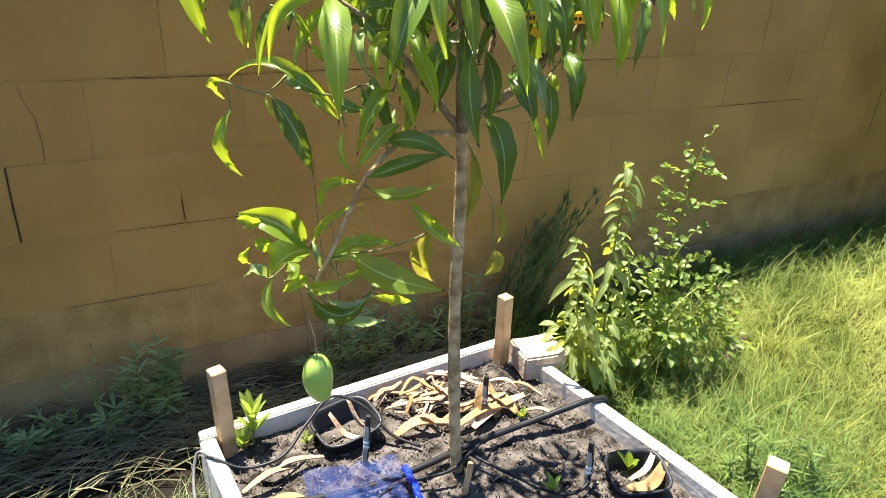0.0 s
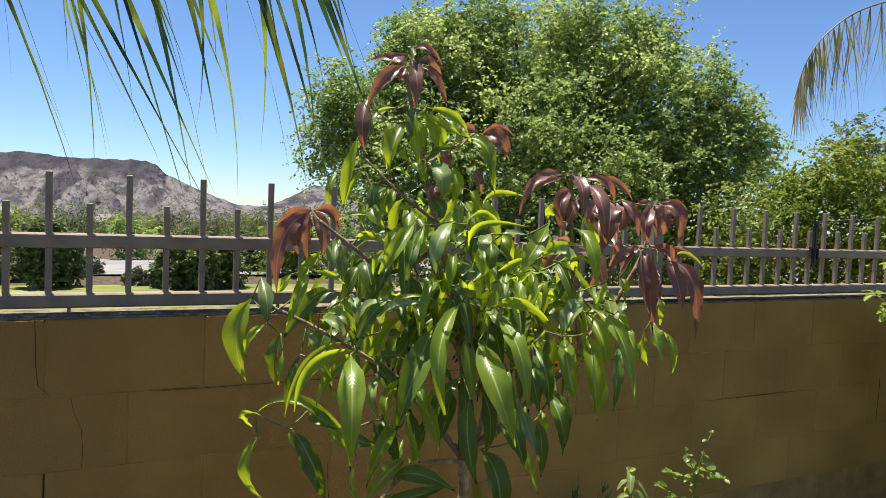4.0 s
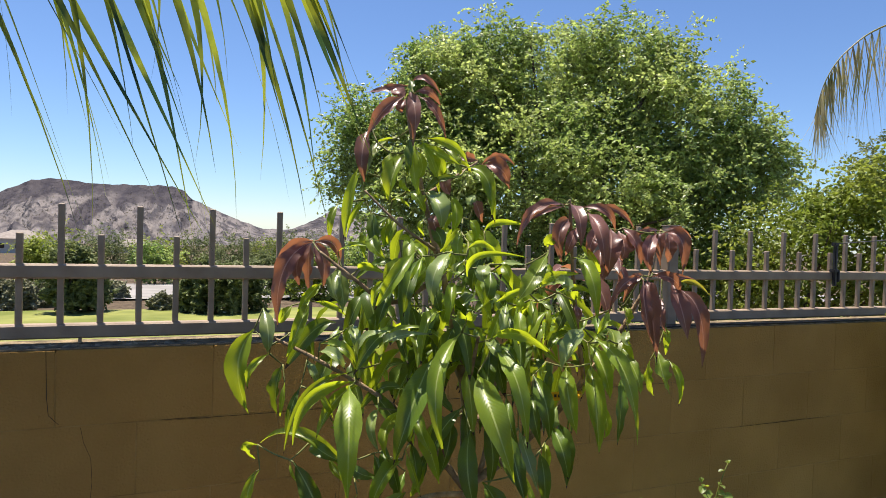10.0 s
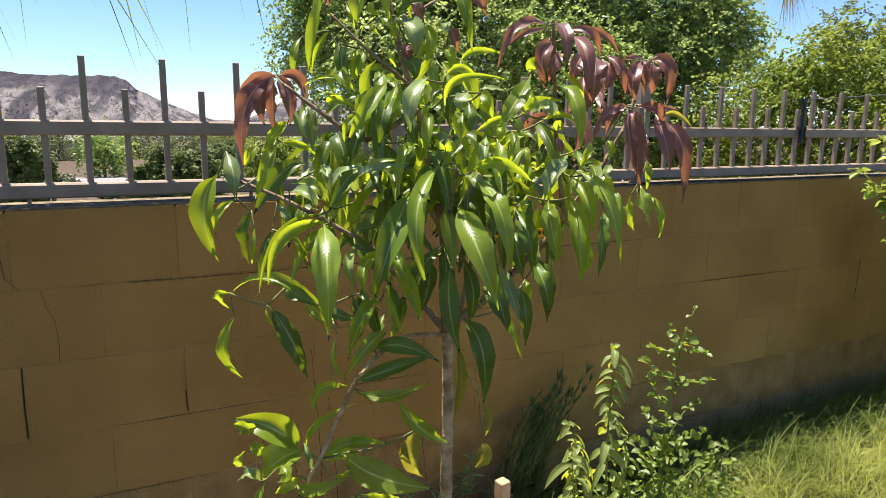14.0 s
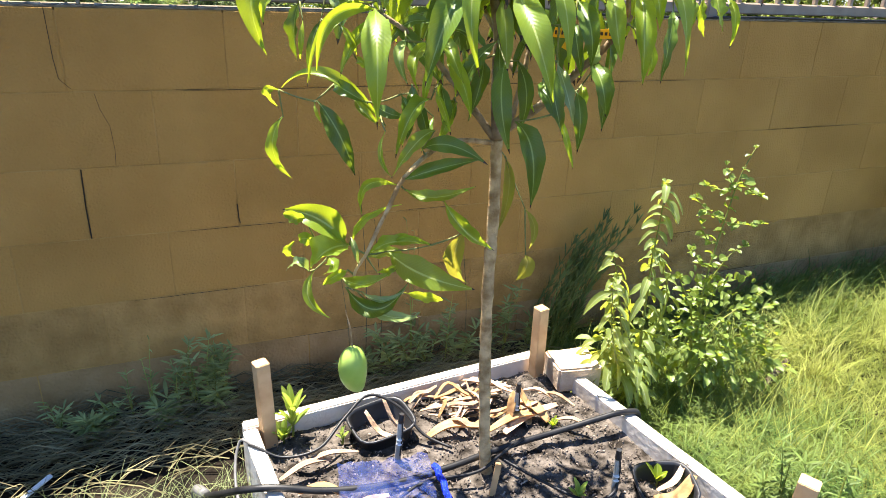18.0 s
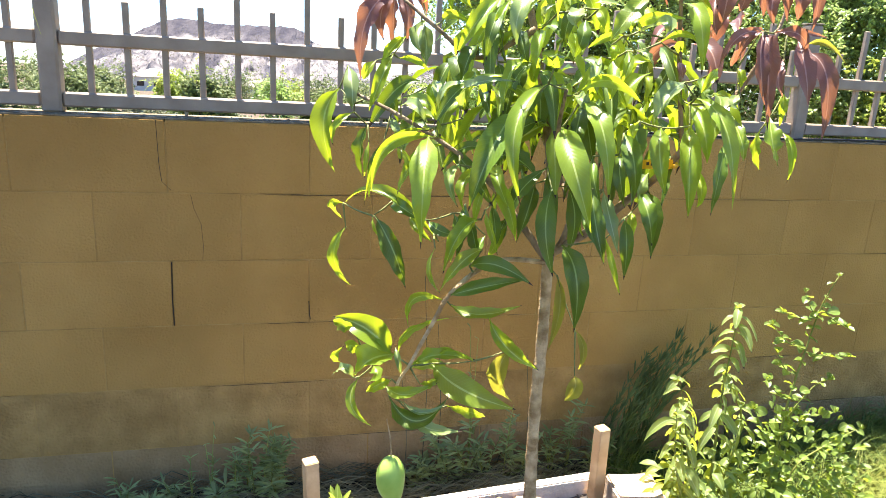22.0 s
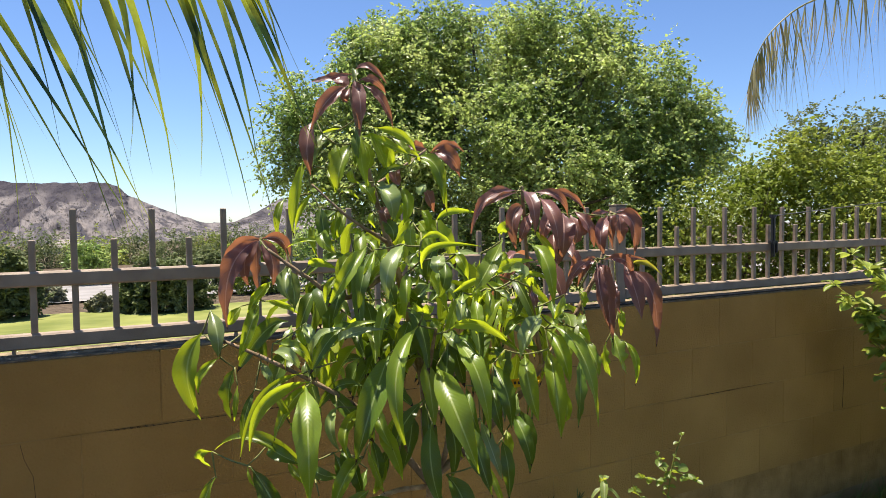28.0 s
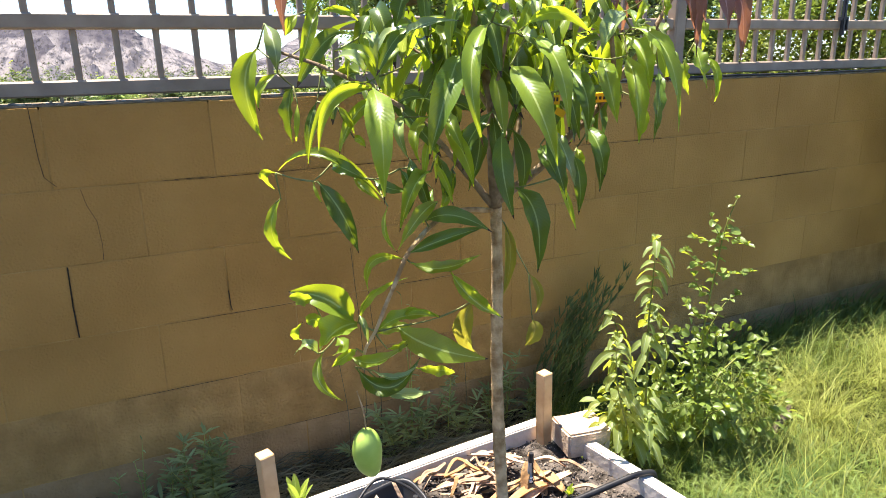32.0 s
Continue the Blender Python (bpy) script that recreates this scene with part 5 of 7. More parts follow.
shoot([
    ((0.592, -0.639, 1.523), (0.620, -0.688, 1.539), (0.680, -0.704, 1.537), 0.013, "g"),
    ((0.696, -0.733, 1.553), (0.698, -0.769, 1.558), (0.707, -0.761, 1.545), 0.017, "y"),
    ((0.752, -0.716, 1.595), (0.742, -0.728, 1.581), (0.757, -0.718, 1.561), 0.015, "y"),
    ((0.803, -0.740, 1.648), (0.803, -0.775, 1.608), (0.799, -0.760, 1.567), 0.025, "g"),
    ((0.841, -0.758, 1.599), (0.839, -0.792, 1.580), (0.843, -0.782, 1.555), 0.023, "y"),
    ((0.699, -0.668, 1.636), (0.704, -0.705, 1.637), (0.728, -0.704, 1.620), 0.010, "g"),
    ((0.647, -0.599, 1.636), (0.658, -0.639, 1.644), (0.684, -0.639, 1.637), 0.013, "g"),
    ((0.759, -0.741, 1.583), (0.760, -0.795, 1.560), (0.762, -0.787, 1.534), 0.029, "d"),
    ((0.808, -0.787, 1.574), (0.784, -0.828, 1.539), (0.797, -0.826, 1.506), 0.024, "g")])
shoot([
    ((0.701, -0.736, 1.517), (0.663, -0.771, 1.490), (0.661, -0.761, 1.456), 0.024, "g"),
    ((0.863, -0.791, 1.535), (0.831, -0.810, 1.495), (0.834, -0.799, 1.449), 0.027, "d")])
shoot([
    ((0.733, -0.662, 1.884), (0.682, -0.651, 1.873), (0.652, -0.601, 1.868), 0.018, "r"),
    ((0.728, -0.682, 1.885), (0.745, -0.725, 1.886), (0.783, -0.730, 1.852), 0.016, "r"),
    ((0.712, -0.719, 1.862), (0.707, -0.770, 1.807), (0.708, -0.761, 1.743), 0.028, "r"),
    ((0.708, -0.694, 1.852), (0.660, -0.706, 1.814), (0.633, -0.681, 1.757), 0.029, "r"),
    ((0.655, -0.647, 1.789), (0.625, -0.686, 1.730), (0.633, -0.681, 1.667), 0.031, "r"),
    ((0.738, -0.709, 1.853), (0.758, -0.754, 1.817), (0.783, -0.753, 1.762), 0.018, "r"),
    ((0.727, -0.704, 1.859), (0.751, -0.732, 1.860), (0.781, -0.730, 1.830), 0.018, "r"),
    ((0.712, -0.697, 1.847), (0.696, -0.715, 1.826), (0.705, -0.704, 1.817), 0.018, "r"),
    ((0.711, -0.718, 1.883), (0.707, -0.742, 1.862), (0.697, -0.723, 1.837), 0.014, "p")])
shoot([
    ((0.697, -0.645, 1.876), (0.702, -0.682, 1.860), (0.702, -0.669, 1.848), 0.029, "r"),
    ((0.878, -0.709, 1.730), (0.851, -0.713, 1.733), (0.848, -0.695, 1.739), 0.022, "r"),
    ((0.885, -0.713, 1.720), (0.913, -0.743, 1.737), (0.952, -0.745, 1.720), 0.016, "r"),
    ((0.889, -0.715, 1.720), (0.910, -0.760, 1.709), (0.933, -0.758, 1.666), 0.035, "r"),
    ((0.798, -0.738, 1.684), (0.781, -0.765, 1.665), (0.795, -0.758, 1.649), 0.023, "r"),
    ((0.849, -0.762, 1.640), (0.849, -0.779, 1.623), (0.865, -0.770, 1.593), 0.021, "r"),
    ((0.772, -0.736, 1.606), (0.758, -0.765, 1.587), (0.774, -0.759, 1.568), 0.025, "r")])
shoot([
    ((0.953, -0.945, 1.631), (0.866, -0.975, 1.616), (0.842, -0.958, 1.543), 0.019, "r"),
    ((0.973, -0.910, 1.630), (0.920, -0.920, 1.618), (0.898, -0.896, 1.596), 0.012, "r"),
    ((0.949, -0.965, 1.632), (0.929, -1.027, 1.606), (0.935, -1.025, 1.549), 0.025, "r"),
    ((0.985, -0.915, 1.606), (0.940, -0.947, 1.578), (0.951, -0.944, 1.518), 0.028, "r"),
    ((0.985, -0.938, 1.589), (0.958, -0.960, 1.562), (0.956, -0.946, 1.534), 0.021, "r"),
    ((1.014, -0.929, 1.619), (1.000, -0.994, 1.580), (1.011, -0.994, 1.515), 0.028, "r"),
    ((1.013, -0.907, 1.630), (1.040, -0.955, 1.623), (1.064, -0.953, 1.583), 0.017, "r"),
    ((1.036, -0.896, 1.626), (1.080, -0.933, 1.627), (1.123, -0.937, 1.589), 0.015, "r"),
    ((1.065, -0.909, 1.593), (1.020, -0.941, 1.564), (1.020, -0.933, 1.535), 0.027, "r")])
shoot([
    ((1.092, -0.901, 1.590), (1.065, -0.941, 1.550), (1.066, -0.932, 1.494), 0.043, "r"),
    ((1.127, -0.895, 1.592), (1.132, -0.932, 1.564), (1.151, -0.929, 1.514), 0.022, "r"),
    ((1.118, -0.891, 1.587), (1.112, -0.923, 1.552), (1.111, -0.909, 1.522), 0.039, "r"),
    ((1.076, -0.893, 1.550), (1.058, -0.919, 1.516), (1.073, -0.914, 1.482), 0.030, "r"),
    ((1.223, -0.896, 1.589), (1.175, -0.908, 1.589), (1.163, -0.890, 1.570), 0.012, "r"),
    ((1.191, -0.925, 1.583), (1.144, -0.956, 1.547), (1.157, -0.954, 1.501), 0.026, "r"),
    ((1.207, -0.911, 1.583), (1.199, -0.924, 1.567), (1.214, -0.914, 1.513), 0.024, "r"),
    ((1.220, -0.917, 1.586), (1.229, -0.957, 1.568), (1.241, -0.949, 1.498), 0.030, "r"),
    ((1.229, -0.899, 1.589), (1.238, -0.939, 1.594), (1.270, -0.941, 1.574), 0.011, "r")])
shoot([
    ((1.253, -0.889, 1.586), (1.246, -0.902, 1.556), (1.255, -0.890, 1.520), 0.028, "r")])
shoot([
    ((1.169, -0.915, 1.495), (1.129, -0.931, 1.484), (1.120, -0.914, 1.438), 0.018, "r"),
    ((1.151, -0.928, 1.493), (1.088, -0.952, 1.477), (1.072, -0.935, 1.424), 0.019, "r"),
    ((1.148, -0.949, 1.487), (1.137, -0.979, 1.441), (1.161, -0.978, 1.319), 0.033, "r"),
    ((1.206, -0.932, 1.449), (1.181, -0.956, 1.416), (1.202, -0.953, 1.380), 0.020, "r"),
    ((1.184, -0.922, 1.493), (1.213, -0.953, 1.491), (1.239, -0.948, 1.458), 0.021, "r"),
    ((1.235, -0.924, 1.485), (1.223, -0.972, 1.429), (1.241, -0.972, 1.368), 0.035, "r"),
    ((1.266, -0.917, 1.465), (1.283, -0.960, 1.416), (1.300, -0.955, 1.303), 0.033, "r"),
    ((1.199, -0.907, 1.500), (1.232, -0.939, 1.497), (1.280, -0.946, 1.489), 0.011, "r"),
    ((1.278, -0.900, 1.479), (1.295, -0.925, 1.481), (1.345, -0.932, 1.447), 0.013, "o")])
shoot([
    ((1.289, -0.906, 1.440), (1.287, -0.940, 1.414), (1.302, -0.934, 1.388), 0.025, "r"),
    ((1.022, -0.889, 1.434), (1.010, -0.918, 1.420), (1.020, -0.910, 1.401), 0.015, "r"),
    ((1.129, -0.962, 1.490), (1.115, -0.991, 1.431), (1.138, -0.989, 1.363), 0.023, "r"),
    ((0.537, -0.645, 1.542), (0.479, -0.647, 1.485), (0.468, -0.645, 1.367), 0.039, "r"),
    ((0.540, -0.635, 1.543), (0.508, -0.639, 1.502), (0.516, -0.634, 1.446), 0.033, "r"),
    ((0.542, -0.636, 1.543), (0.555, -0.666, 1.505), (0.556, -0.665, 1.446), 0.030, "r"),
    ((0.542, -0.625, 1.544), (0.501, -0.619, 1.529), (0.469, -0.590, 1.489), 0.026, "r"),
    ((0.550, -0.606, 1.543), (0.584, -0.630, 1.538), (0.601, -0.620, 1.494), 0.024, "r"),
    ((0.542, -0.603, 1.541), (0.537, -0.608, 1.496), (0.545, -0.593, 1.430), 0.031, "r"),
    ((0.584, -0.667, 1.487), (0.590, -0.694, 1.441), (0.591, -0.693, 1.400), 0.030, "p")])
shoot([
    ((0.633, -0.703, 1.049), (0.524, -0.660, 1.142), (0.446, -0.569, 1.105), 0.028, "g"),
    ((0.446, -0.569, 1.104), (0.422, -0.571, 1.101), (0.448, -0.548, 1.063), 0.023, "y"),
    ((0.452, -0.572, 1.050), (0.427, -0.577, 0.984), (0.462, -0.577, 0.916), 0.035, "y"),
    ((0.448, -0.548, 1.039), (0.429, -0.556, 1.004), (0.444, -0.546, 0.949), 0.014, "d"),
    ((0.501, -0.685, 1.099), (0.532, -0.734, 1.040), (0.560, -0.735, 0.959), 0.041, "d"),
    ((0.499, -0.662, 1.095), (0.501, -0.679, 1.074), (0.512, -0.668, 1.052), 0.010, "y"),
    ((0.570, -0.695, 1.106), (0.582, -0.736, 1.082), (0.612, -0.737, 1.056), 0.018, "g"),
    ((0.607, -0.713, 1.097), (0.622, -0.755, 1.085), (0.659, -0.760, 1.078), 0.024, "d"),
    ((0.686, -0.795, 1.118), (0.646, -0.811, 1.081), (0.638, -0.794, 1.026), 0.028, "g")])
shoot([
    ((0.693, -0.820, 1.063), (0.648, -0.834, 1.041), (0.614, -0.805, 0.972), 0.030, "g"),
    ((0.608, -0.780, 1.056), (0.596, -0.791, 1.008), (0.623, -0.787, 0.962), 0.011, "g"),
    ((0.672, -0.810, 1.026), (0.716, -0.848, 1.039), (0.787, -0.865, 1.001), 0.035, "d"),
    ((0.632, -0.813, 0.967), (0.694, -0.852, 0.998), (0.784, -0.842, 1.006), 0.030, "d"),
    ((0.636, -0.816, 0.950), (0.688, -0.849, 0.940), (0.777, -0.838, 0.952), 0.028, "g"),
    ((0.714, -0.830, 0.924), (0.749, -0.856, 0.868), (0.827, -0.840, 0.809), 0.026, "g"),
    ((0.630, -0.813, 0.956), (0.566, -0.799, 0.958), (0.562, -0.780, 0.888), 0.024, "y"),
    ((0.544, -0.772, 0.834), (0.568, -0.792, 0.894), (0.648, -0.777, 0.905), 0.017, "y"),
    ((0.527, -0.786, 0.835), (0.476, -0.796, 0.895), (0.412, -0.753, 0.911), 0.047, "g")])
shoot([
    ((0.452, -0.783, 0.892), (0.427, -0.788, 0.906), (0.411, -0.763, 0.903), 0.026, "y"),
    ((0.472, -0.781, 0.841), (0.447, -0.795, 0.862), (0.437, -0.776, 0.848), 0.028, "y"),
    ((0.534, -0.789, 0.836), (0.481, -0.817, 0.840), (0.454, -0.795, 0.795), 0.050, "g"),
    ((0.453, -0.784, 0.788), (0.431, -0.799, 0.817), (0.410, -0.774, 0.789), 0.018, "p"),
    ((0.465, -0.778, 0.787), (0.446, -0.804, 0.741), (0.488, -0.811, 0.691), 0.017, "g")])
shoot([
    ((0.530, -0.787, 0.782), (0.497, -0.806, 0.780), (0.478, -0.784, 0.754), 0.021, "y"),
    ((0.518, -0.781, 0.768), (0.553, -0.833, 0.768), (0.612, -0.848, 0.800), 0.023, "g"),
    ((0.609, -0.803, 0.820), (0.660, -0.862, 0.787), (0.760, -0.897, 0.757), 0.050, "g"),
    ((0.574, -0.786, 0.810), (0.618, -0.819, 0.845), (0.697, -0.823, 0.830), 0.023, "g"),
    ((0.569, -0.761, 0.791), (0.609, -0.797, 0.813), (0.656, -0.803, 0.785), 0.027, "g"),
    ((0.525, -0.784, 0.744), (0.573, -0.842, 0.714), (0.632, -0.858, 0.771), 0.032, "d"),
    ((0.550, -0.819, 0.745), (0.582, -0.860, 0.741), (0.625, -0.866, 0.763), 0.012, "p"),
    ((0.646, -0.798, 0.720), (0.688, -0.831, 0.719), (0.729, -0.816, 0.698), 0.025, "y"),
    ((0.579, -0.788, 0.697), (0.607, -0.815, 0.679), (0.681, -0.815, 0.667), 0.025, "p")])
shoot([
    ((0.531, -0.810, 0.860), (0.534, -0.828, 0.841), (0.544, -0.816, 0.803), 0.011, "p"),
    ((0.772, -0.814, 0.849), (0.749, -0.816, 0.792), (0.791, -0.801, 0.718), 0.035, "o"),
    ((0.928, -0.777, 0.871), (0.942, -0.801, 0.833), (0.942, -0.784, 0.777), 0.015, "o"),
    ((0.937, -0.782, 0.763), (0.933, -0.797, 0.740), (0.923, -0.775, 0.701), 0.030, "o"),
    ((0.899, -0.720, 0.976), (0.905, -0.739, 0.903), (0.896, -0.718, 0.800), 0.027, "o"),
    ((0.807, -0.831, 1.227), (0.745, -0.854, 1.179), (0.737, -0.841, 1.119), 0.032, "d"),
    ((0.783, -0.775, 1.193), (0.742, -0.809, 1.168), (0.741, -0.799, 1.117), 0.019, "y"),
    ((0.803, -0.873, 1.193), (0.780, -0.915, 1.126), (0.803, -0.917, 1.035), 0.040, "d"),
    ((0.836, -0.867, 1.083), (0.846, -0.925, 1.036), (0.855, -0.920, 0.925), 0.046, "d")])
shoot([
    ((0.849, -0.940, 1.206), (0.842, -0.989, 1.148), (0.864, -0.991, 1.078), 0.030, "d"),
    ((0.886, -0.913, 1.199), (0.881, -0.964, 1.153), (0.903, -0.965, 1.092), 0.027, "p"),
    ((0.945, -0.897, 1.143), (0.939, -0.929, 1.098), (0.947, -0.920, 1.029), 0.028, "d"),
    ((0.918, -0.884, 1.100), (0.921, -0.920, 1.055), (0.944, -0.918, 0.996), 0.016, "y"),
    ((0.976, -0.867, 1.149), (0.961, -0.895, 1.123), (0.963, -0.883, 1.074), 0.024, "y"),
    ((0.999, -0.878, 1.192), (0.996, -0.912, 1.146), (1.007, -0.904, 1.063), 0.037, "d"),
    ((0.985, -0.894, 1.229), (0.958, -0.915, 1.204), (0.968, -0.908, 1.161), 0.026, "p")])
shoot([
    ((0.890, -0.804, 1.171), (0.878, -0.833, 1.133), (0.899, -0.830, 1.090), 0.019, "y"),
    ((0.760, -0.764, 1.102), (0.729, -0.784, 1.060), (0.724, -0.769, 1.032), 0.022, "y"),
    ((0.707, -0.761, 1.178), (0.687, -0.786, 1.146), (0.686, -0.773, 1.095), 0.021, "y"),
    ((0.653, -0.735, 1.117), (0.658, -0.772, 1.080), (0.658, -0.759, 1.031), 0.024, "d"),
    ((0.728, -0.748, 1.141), (0.728, -0.784, 1.093), (0.729, -0.771, 1.053), 0.026, "d"),
    ((0.688, -0.729, 1.105), (0.692, -0.766, 1.068), (0.705, -0.760, 1.017), 0.024, "d"),
    ((0.428, -0.760, 0.812), (0.415, -0.771, 0.833), (0.434, -0.763, 0.848), 0.017, "y"),
    ((0.492, -0.780, 0.811), (0.496, -0.808, 0.802), (0.480, -0.785, 0.777), 0.024, "g"),
    ((0.583, -0.812, 0.781), (0.597, -0.845, 0.801), (0.613, -0.837, 0.802), 0.019, "y")])
shoot([
    ((0.728, -0.715, 1.749), (0.757, -0.759, 1.734), (0.808, -0.787, 1.706), 0.025, "y"),
    ((0.732, -0.717, 1.741), (0.736, -0.744, 1.704), (0.726, -0.736, 1.675), 0.028, "y"),
    ((0.746, -0.713, 1.751), (0.759, -0.749, 1.712), (0.769, -0.757, 1.677), 0.025, "g"),
    ((0.833, -0.754, 1.708), (0.859, -0.797, 1.681), (0.869, -0.805, 1.601), 0.029, "g"),
    ((0.623, -0.665, 1.699), (0.602, -0.685, 1.634), (0.591, -0.683, 1.550), 0.025, "y"),
    ((0.661, -0.672, 1.756), (0.639, -0.686, 1.724), (0.630, -0.680, 1.690), 0.025, "p"),
    ((0.683, -0.694, 1.733), (0.675, -0.714, 1.690), (0.677, -0.713, 1.635), 0.030, "g"),
    ((0.747, -0.736, 1.656), (0.764, -0.774, 1.625), (0.772, -0.781, 1.578), 0.032, "p"),
    ((0.695, -0.666, 1.600), (0.681, -0.684, 1.568), (0.678, -0.680, 1.535), 0.030, "y"),
    ((0.655, -0.670, 1.607), (0.653, -0.693, 1.567), (0.659, -0.693, 1.518), 0.028, "d"),
    ((0.808, -0.731, 1.724), (0.780, -0.737, 1.689), (0.783, -0.730, 1.651), 0.023, "y"),
    ((0.797, -0.715, 1.748), (0.810, -0.746, 1.722), (0.821, -0.748, 1.684), 0.022, "g")])
shoot([
    ((0.688, -0.829, 0.833), (0.639, -0.832, 0.858), (0.613, -0.804, 0.830), 0.012, "y")])
limb("branch", [(0.889, -0.755, 1.16), (0.87, -0.62, 1.28), (0.88, -0.46, 1.38)], 0.006, 0.003)
limb("branch", [(0.87, -0.64, 1.27), (0.77, -0.56, 1.34), (0.70, -0.50, 1.43)], 0.004, 0.0025)
limb("branch", [(0.88, -0.60, 1.29), (1.00, -0.56, 1.32), (1.10, -0.52, 1.40)], 0.004, 0.0025)
limb("branch", [(0.88, -0.50, 1.37), (0.90, -0.52, 1.46), (0.92, -0.52, 1.56)], 0.003, 0.002)
# mostly the d copy, so the crown's inner shade is painted in
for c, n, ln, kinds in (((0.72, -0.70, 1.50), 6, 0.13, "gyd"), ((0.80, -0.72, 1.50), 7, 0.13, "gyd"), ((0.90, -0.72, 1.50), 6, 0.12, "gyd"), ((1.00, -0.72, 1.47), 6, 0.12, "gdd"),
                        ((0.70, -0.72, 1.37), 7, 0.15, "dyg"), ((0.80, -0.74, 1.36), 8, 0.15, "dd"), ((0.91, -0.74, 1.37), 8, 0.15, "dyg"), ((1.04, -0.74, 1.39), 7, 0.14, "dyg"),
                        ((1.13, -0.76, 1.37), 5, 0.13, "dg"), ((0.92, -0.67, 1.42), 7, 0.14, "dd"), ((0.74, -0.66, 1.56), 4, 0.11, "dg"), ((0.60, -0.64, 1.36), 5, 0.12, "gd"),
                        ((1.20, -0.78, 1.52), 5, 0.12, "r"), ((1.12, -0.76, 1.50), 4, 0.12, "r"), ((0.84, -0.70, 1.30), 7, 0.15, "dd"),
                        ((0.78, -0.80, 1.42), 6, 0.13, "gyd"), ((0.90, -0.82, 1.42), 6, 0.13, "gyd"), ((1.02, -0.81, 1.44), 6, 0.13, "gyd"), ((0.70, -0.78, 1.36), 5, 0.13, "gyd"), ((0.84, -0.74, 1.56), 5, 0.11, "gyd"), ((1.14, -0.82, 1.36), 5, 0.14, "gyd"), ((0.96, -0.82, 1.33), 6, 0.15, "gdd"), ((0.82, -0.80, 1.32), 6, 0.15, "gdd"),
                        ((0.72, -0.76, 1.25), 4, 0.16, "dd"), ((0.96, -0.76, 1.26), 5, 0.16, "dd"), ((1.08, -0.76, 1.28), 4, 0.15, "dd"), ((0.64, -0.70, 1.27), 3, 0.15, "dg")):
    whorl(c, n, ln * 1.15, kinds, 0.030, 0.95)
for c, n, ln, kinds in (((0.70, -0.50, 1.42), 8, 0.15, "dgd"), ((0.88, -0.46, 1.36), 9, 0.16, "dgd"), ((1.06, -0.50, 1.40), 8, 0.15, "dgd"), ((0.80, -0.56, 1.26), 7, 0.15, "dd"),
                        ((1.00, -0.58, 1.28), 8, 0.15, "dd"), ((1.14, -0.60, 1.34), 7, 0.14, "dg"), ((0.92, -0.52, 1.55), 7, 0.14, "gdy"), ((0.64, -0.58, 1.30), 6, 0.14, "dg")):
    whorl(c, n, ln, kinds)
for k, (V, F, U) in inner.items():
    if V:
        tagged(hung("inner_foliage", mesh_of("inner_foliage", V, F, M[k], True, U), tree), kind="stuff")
# fine twigs that run from the limbs to every leaf stalk
nodes = [TREE + Vector(p) for p in limb_line]
twigs, left = ([], []), list(shoot_bases)
while left:
    gap, i, j = min((min((q - b).length_squared for q in nodes), i, 0) for i, b in enumerate(left))
    b = left.pop(i)
    a = min(nodes, key=lambda q: (q - b).length_squared)
    if gap > 1e-6 and gap < 0.04:
        bow = (a + b) / 2 + Vector((0, 0, -0.03 * math.sqrt(gap)))
        v, f = tube_data([p - TREE for p in glide([a, bow, b], 6)], 0.0023, 0.0013, 5)
        k = len(twigs[0])
        twigs[0].extend(v)
        twigs[1].extend(tuple(q + k for q in g) for g in f)
        nodes.append(bow)
    nodes.append(b)
tagged(hung("twig", mesh_of("twig", *twigs, M["twig_green"], True), tree, "thin green-brown twigs and leaf stalks"), kind="stuff")
# hanging fruit
fruit = bmesh.new()
bmesh.ops.create_uvsphere(fruit, u_segments=28, v_segments=20, radius=1)
for v in fruit.verts:
    z = v.co.z
    v.co.x = v.co.x * 0.0300 * (1 + 0.12 * z) + 0.012 * max(0.0, -z) ** 2
    v.co.y = v.co.y * 0.027 * (1 + 0.12 * z)
    v.co.z = z * 0.056 + 0.004 * v.co.x / 0.03 * max(0.0, -z)
bmesh.ops.translate(fruit, vec=Vector((0.530, -0.815, 0.566)) - TREE, verts=fruit.verts)
part("fruit", fruit, M["fruit"], tree, "single pale green mango hanging on a long stalk", True)
tube("fruit_stalk", [Vector(p) - TREE for p in ((0.520, -0.80, 0.700), (0.527, -0.813, 0.66), (0.530, -0.815, 0.612))], 0.0013, 0.0017, M["bark"], tree, n=24, sides=6, knots=0.9)

# yellow tape tags tied round the branch
TAG = Vector((0.990, -0.866, 1.243))
tag = thing("plant_tag", "yellow plastic tape tag tied round a branch", "tag", TAG)
for x, y, z, w, h, ry in ((0.930, -0.845, 1.243, 0.030, 0.018, 3), (1.014, -0.874, 1.244, 0.056, 0.018, -4), (0.946, -0.850, 1.218, 0.020, 0.014, 28)):
    part("band", box_bm((w, 0.0012, h), Vector((x, y, z)) - TAG, 0.0, (4, ry, -22)), M["tag"], tag)
tube("knot", [Vector(p) - TAG for p in ((1.038, -0.884, 1.243), (1.062, -0.862, 1.240), (1.072, -0.838, 1.245), (1.055, -0.826, 1.248), (1.044, -0.842, 1.246), (1.040, -0.870, 1.244))], 0.0045, 0.0045, M["tag"], tag, n=24, sides=6)
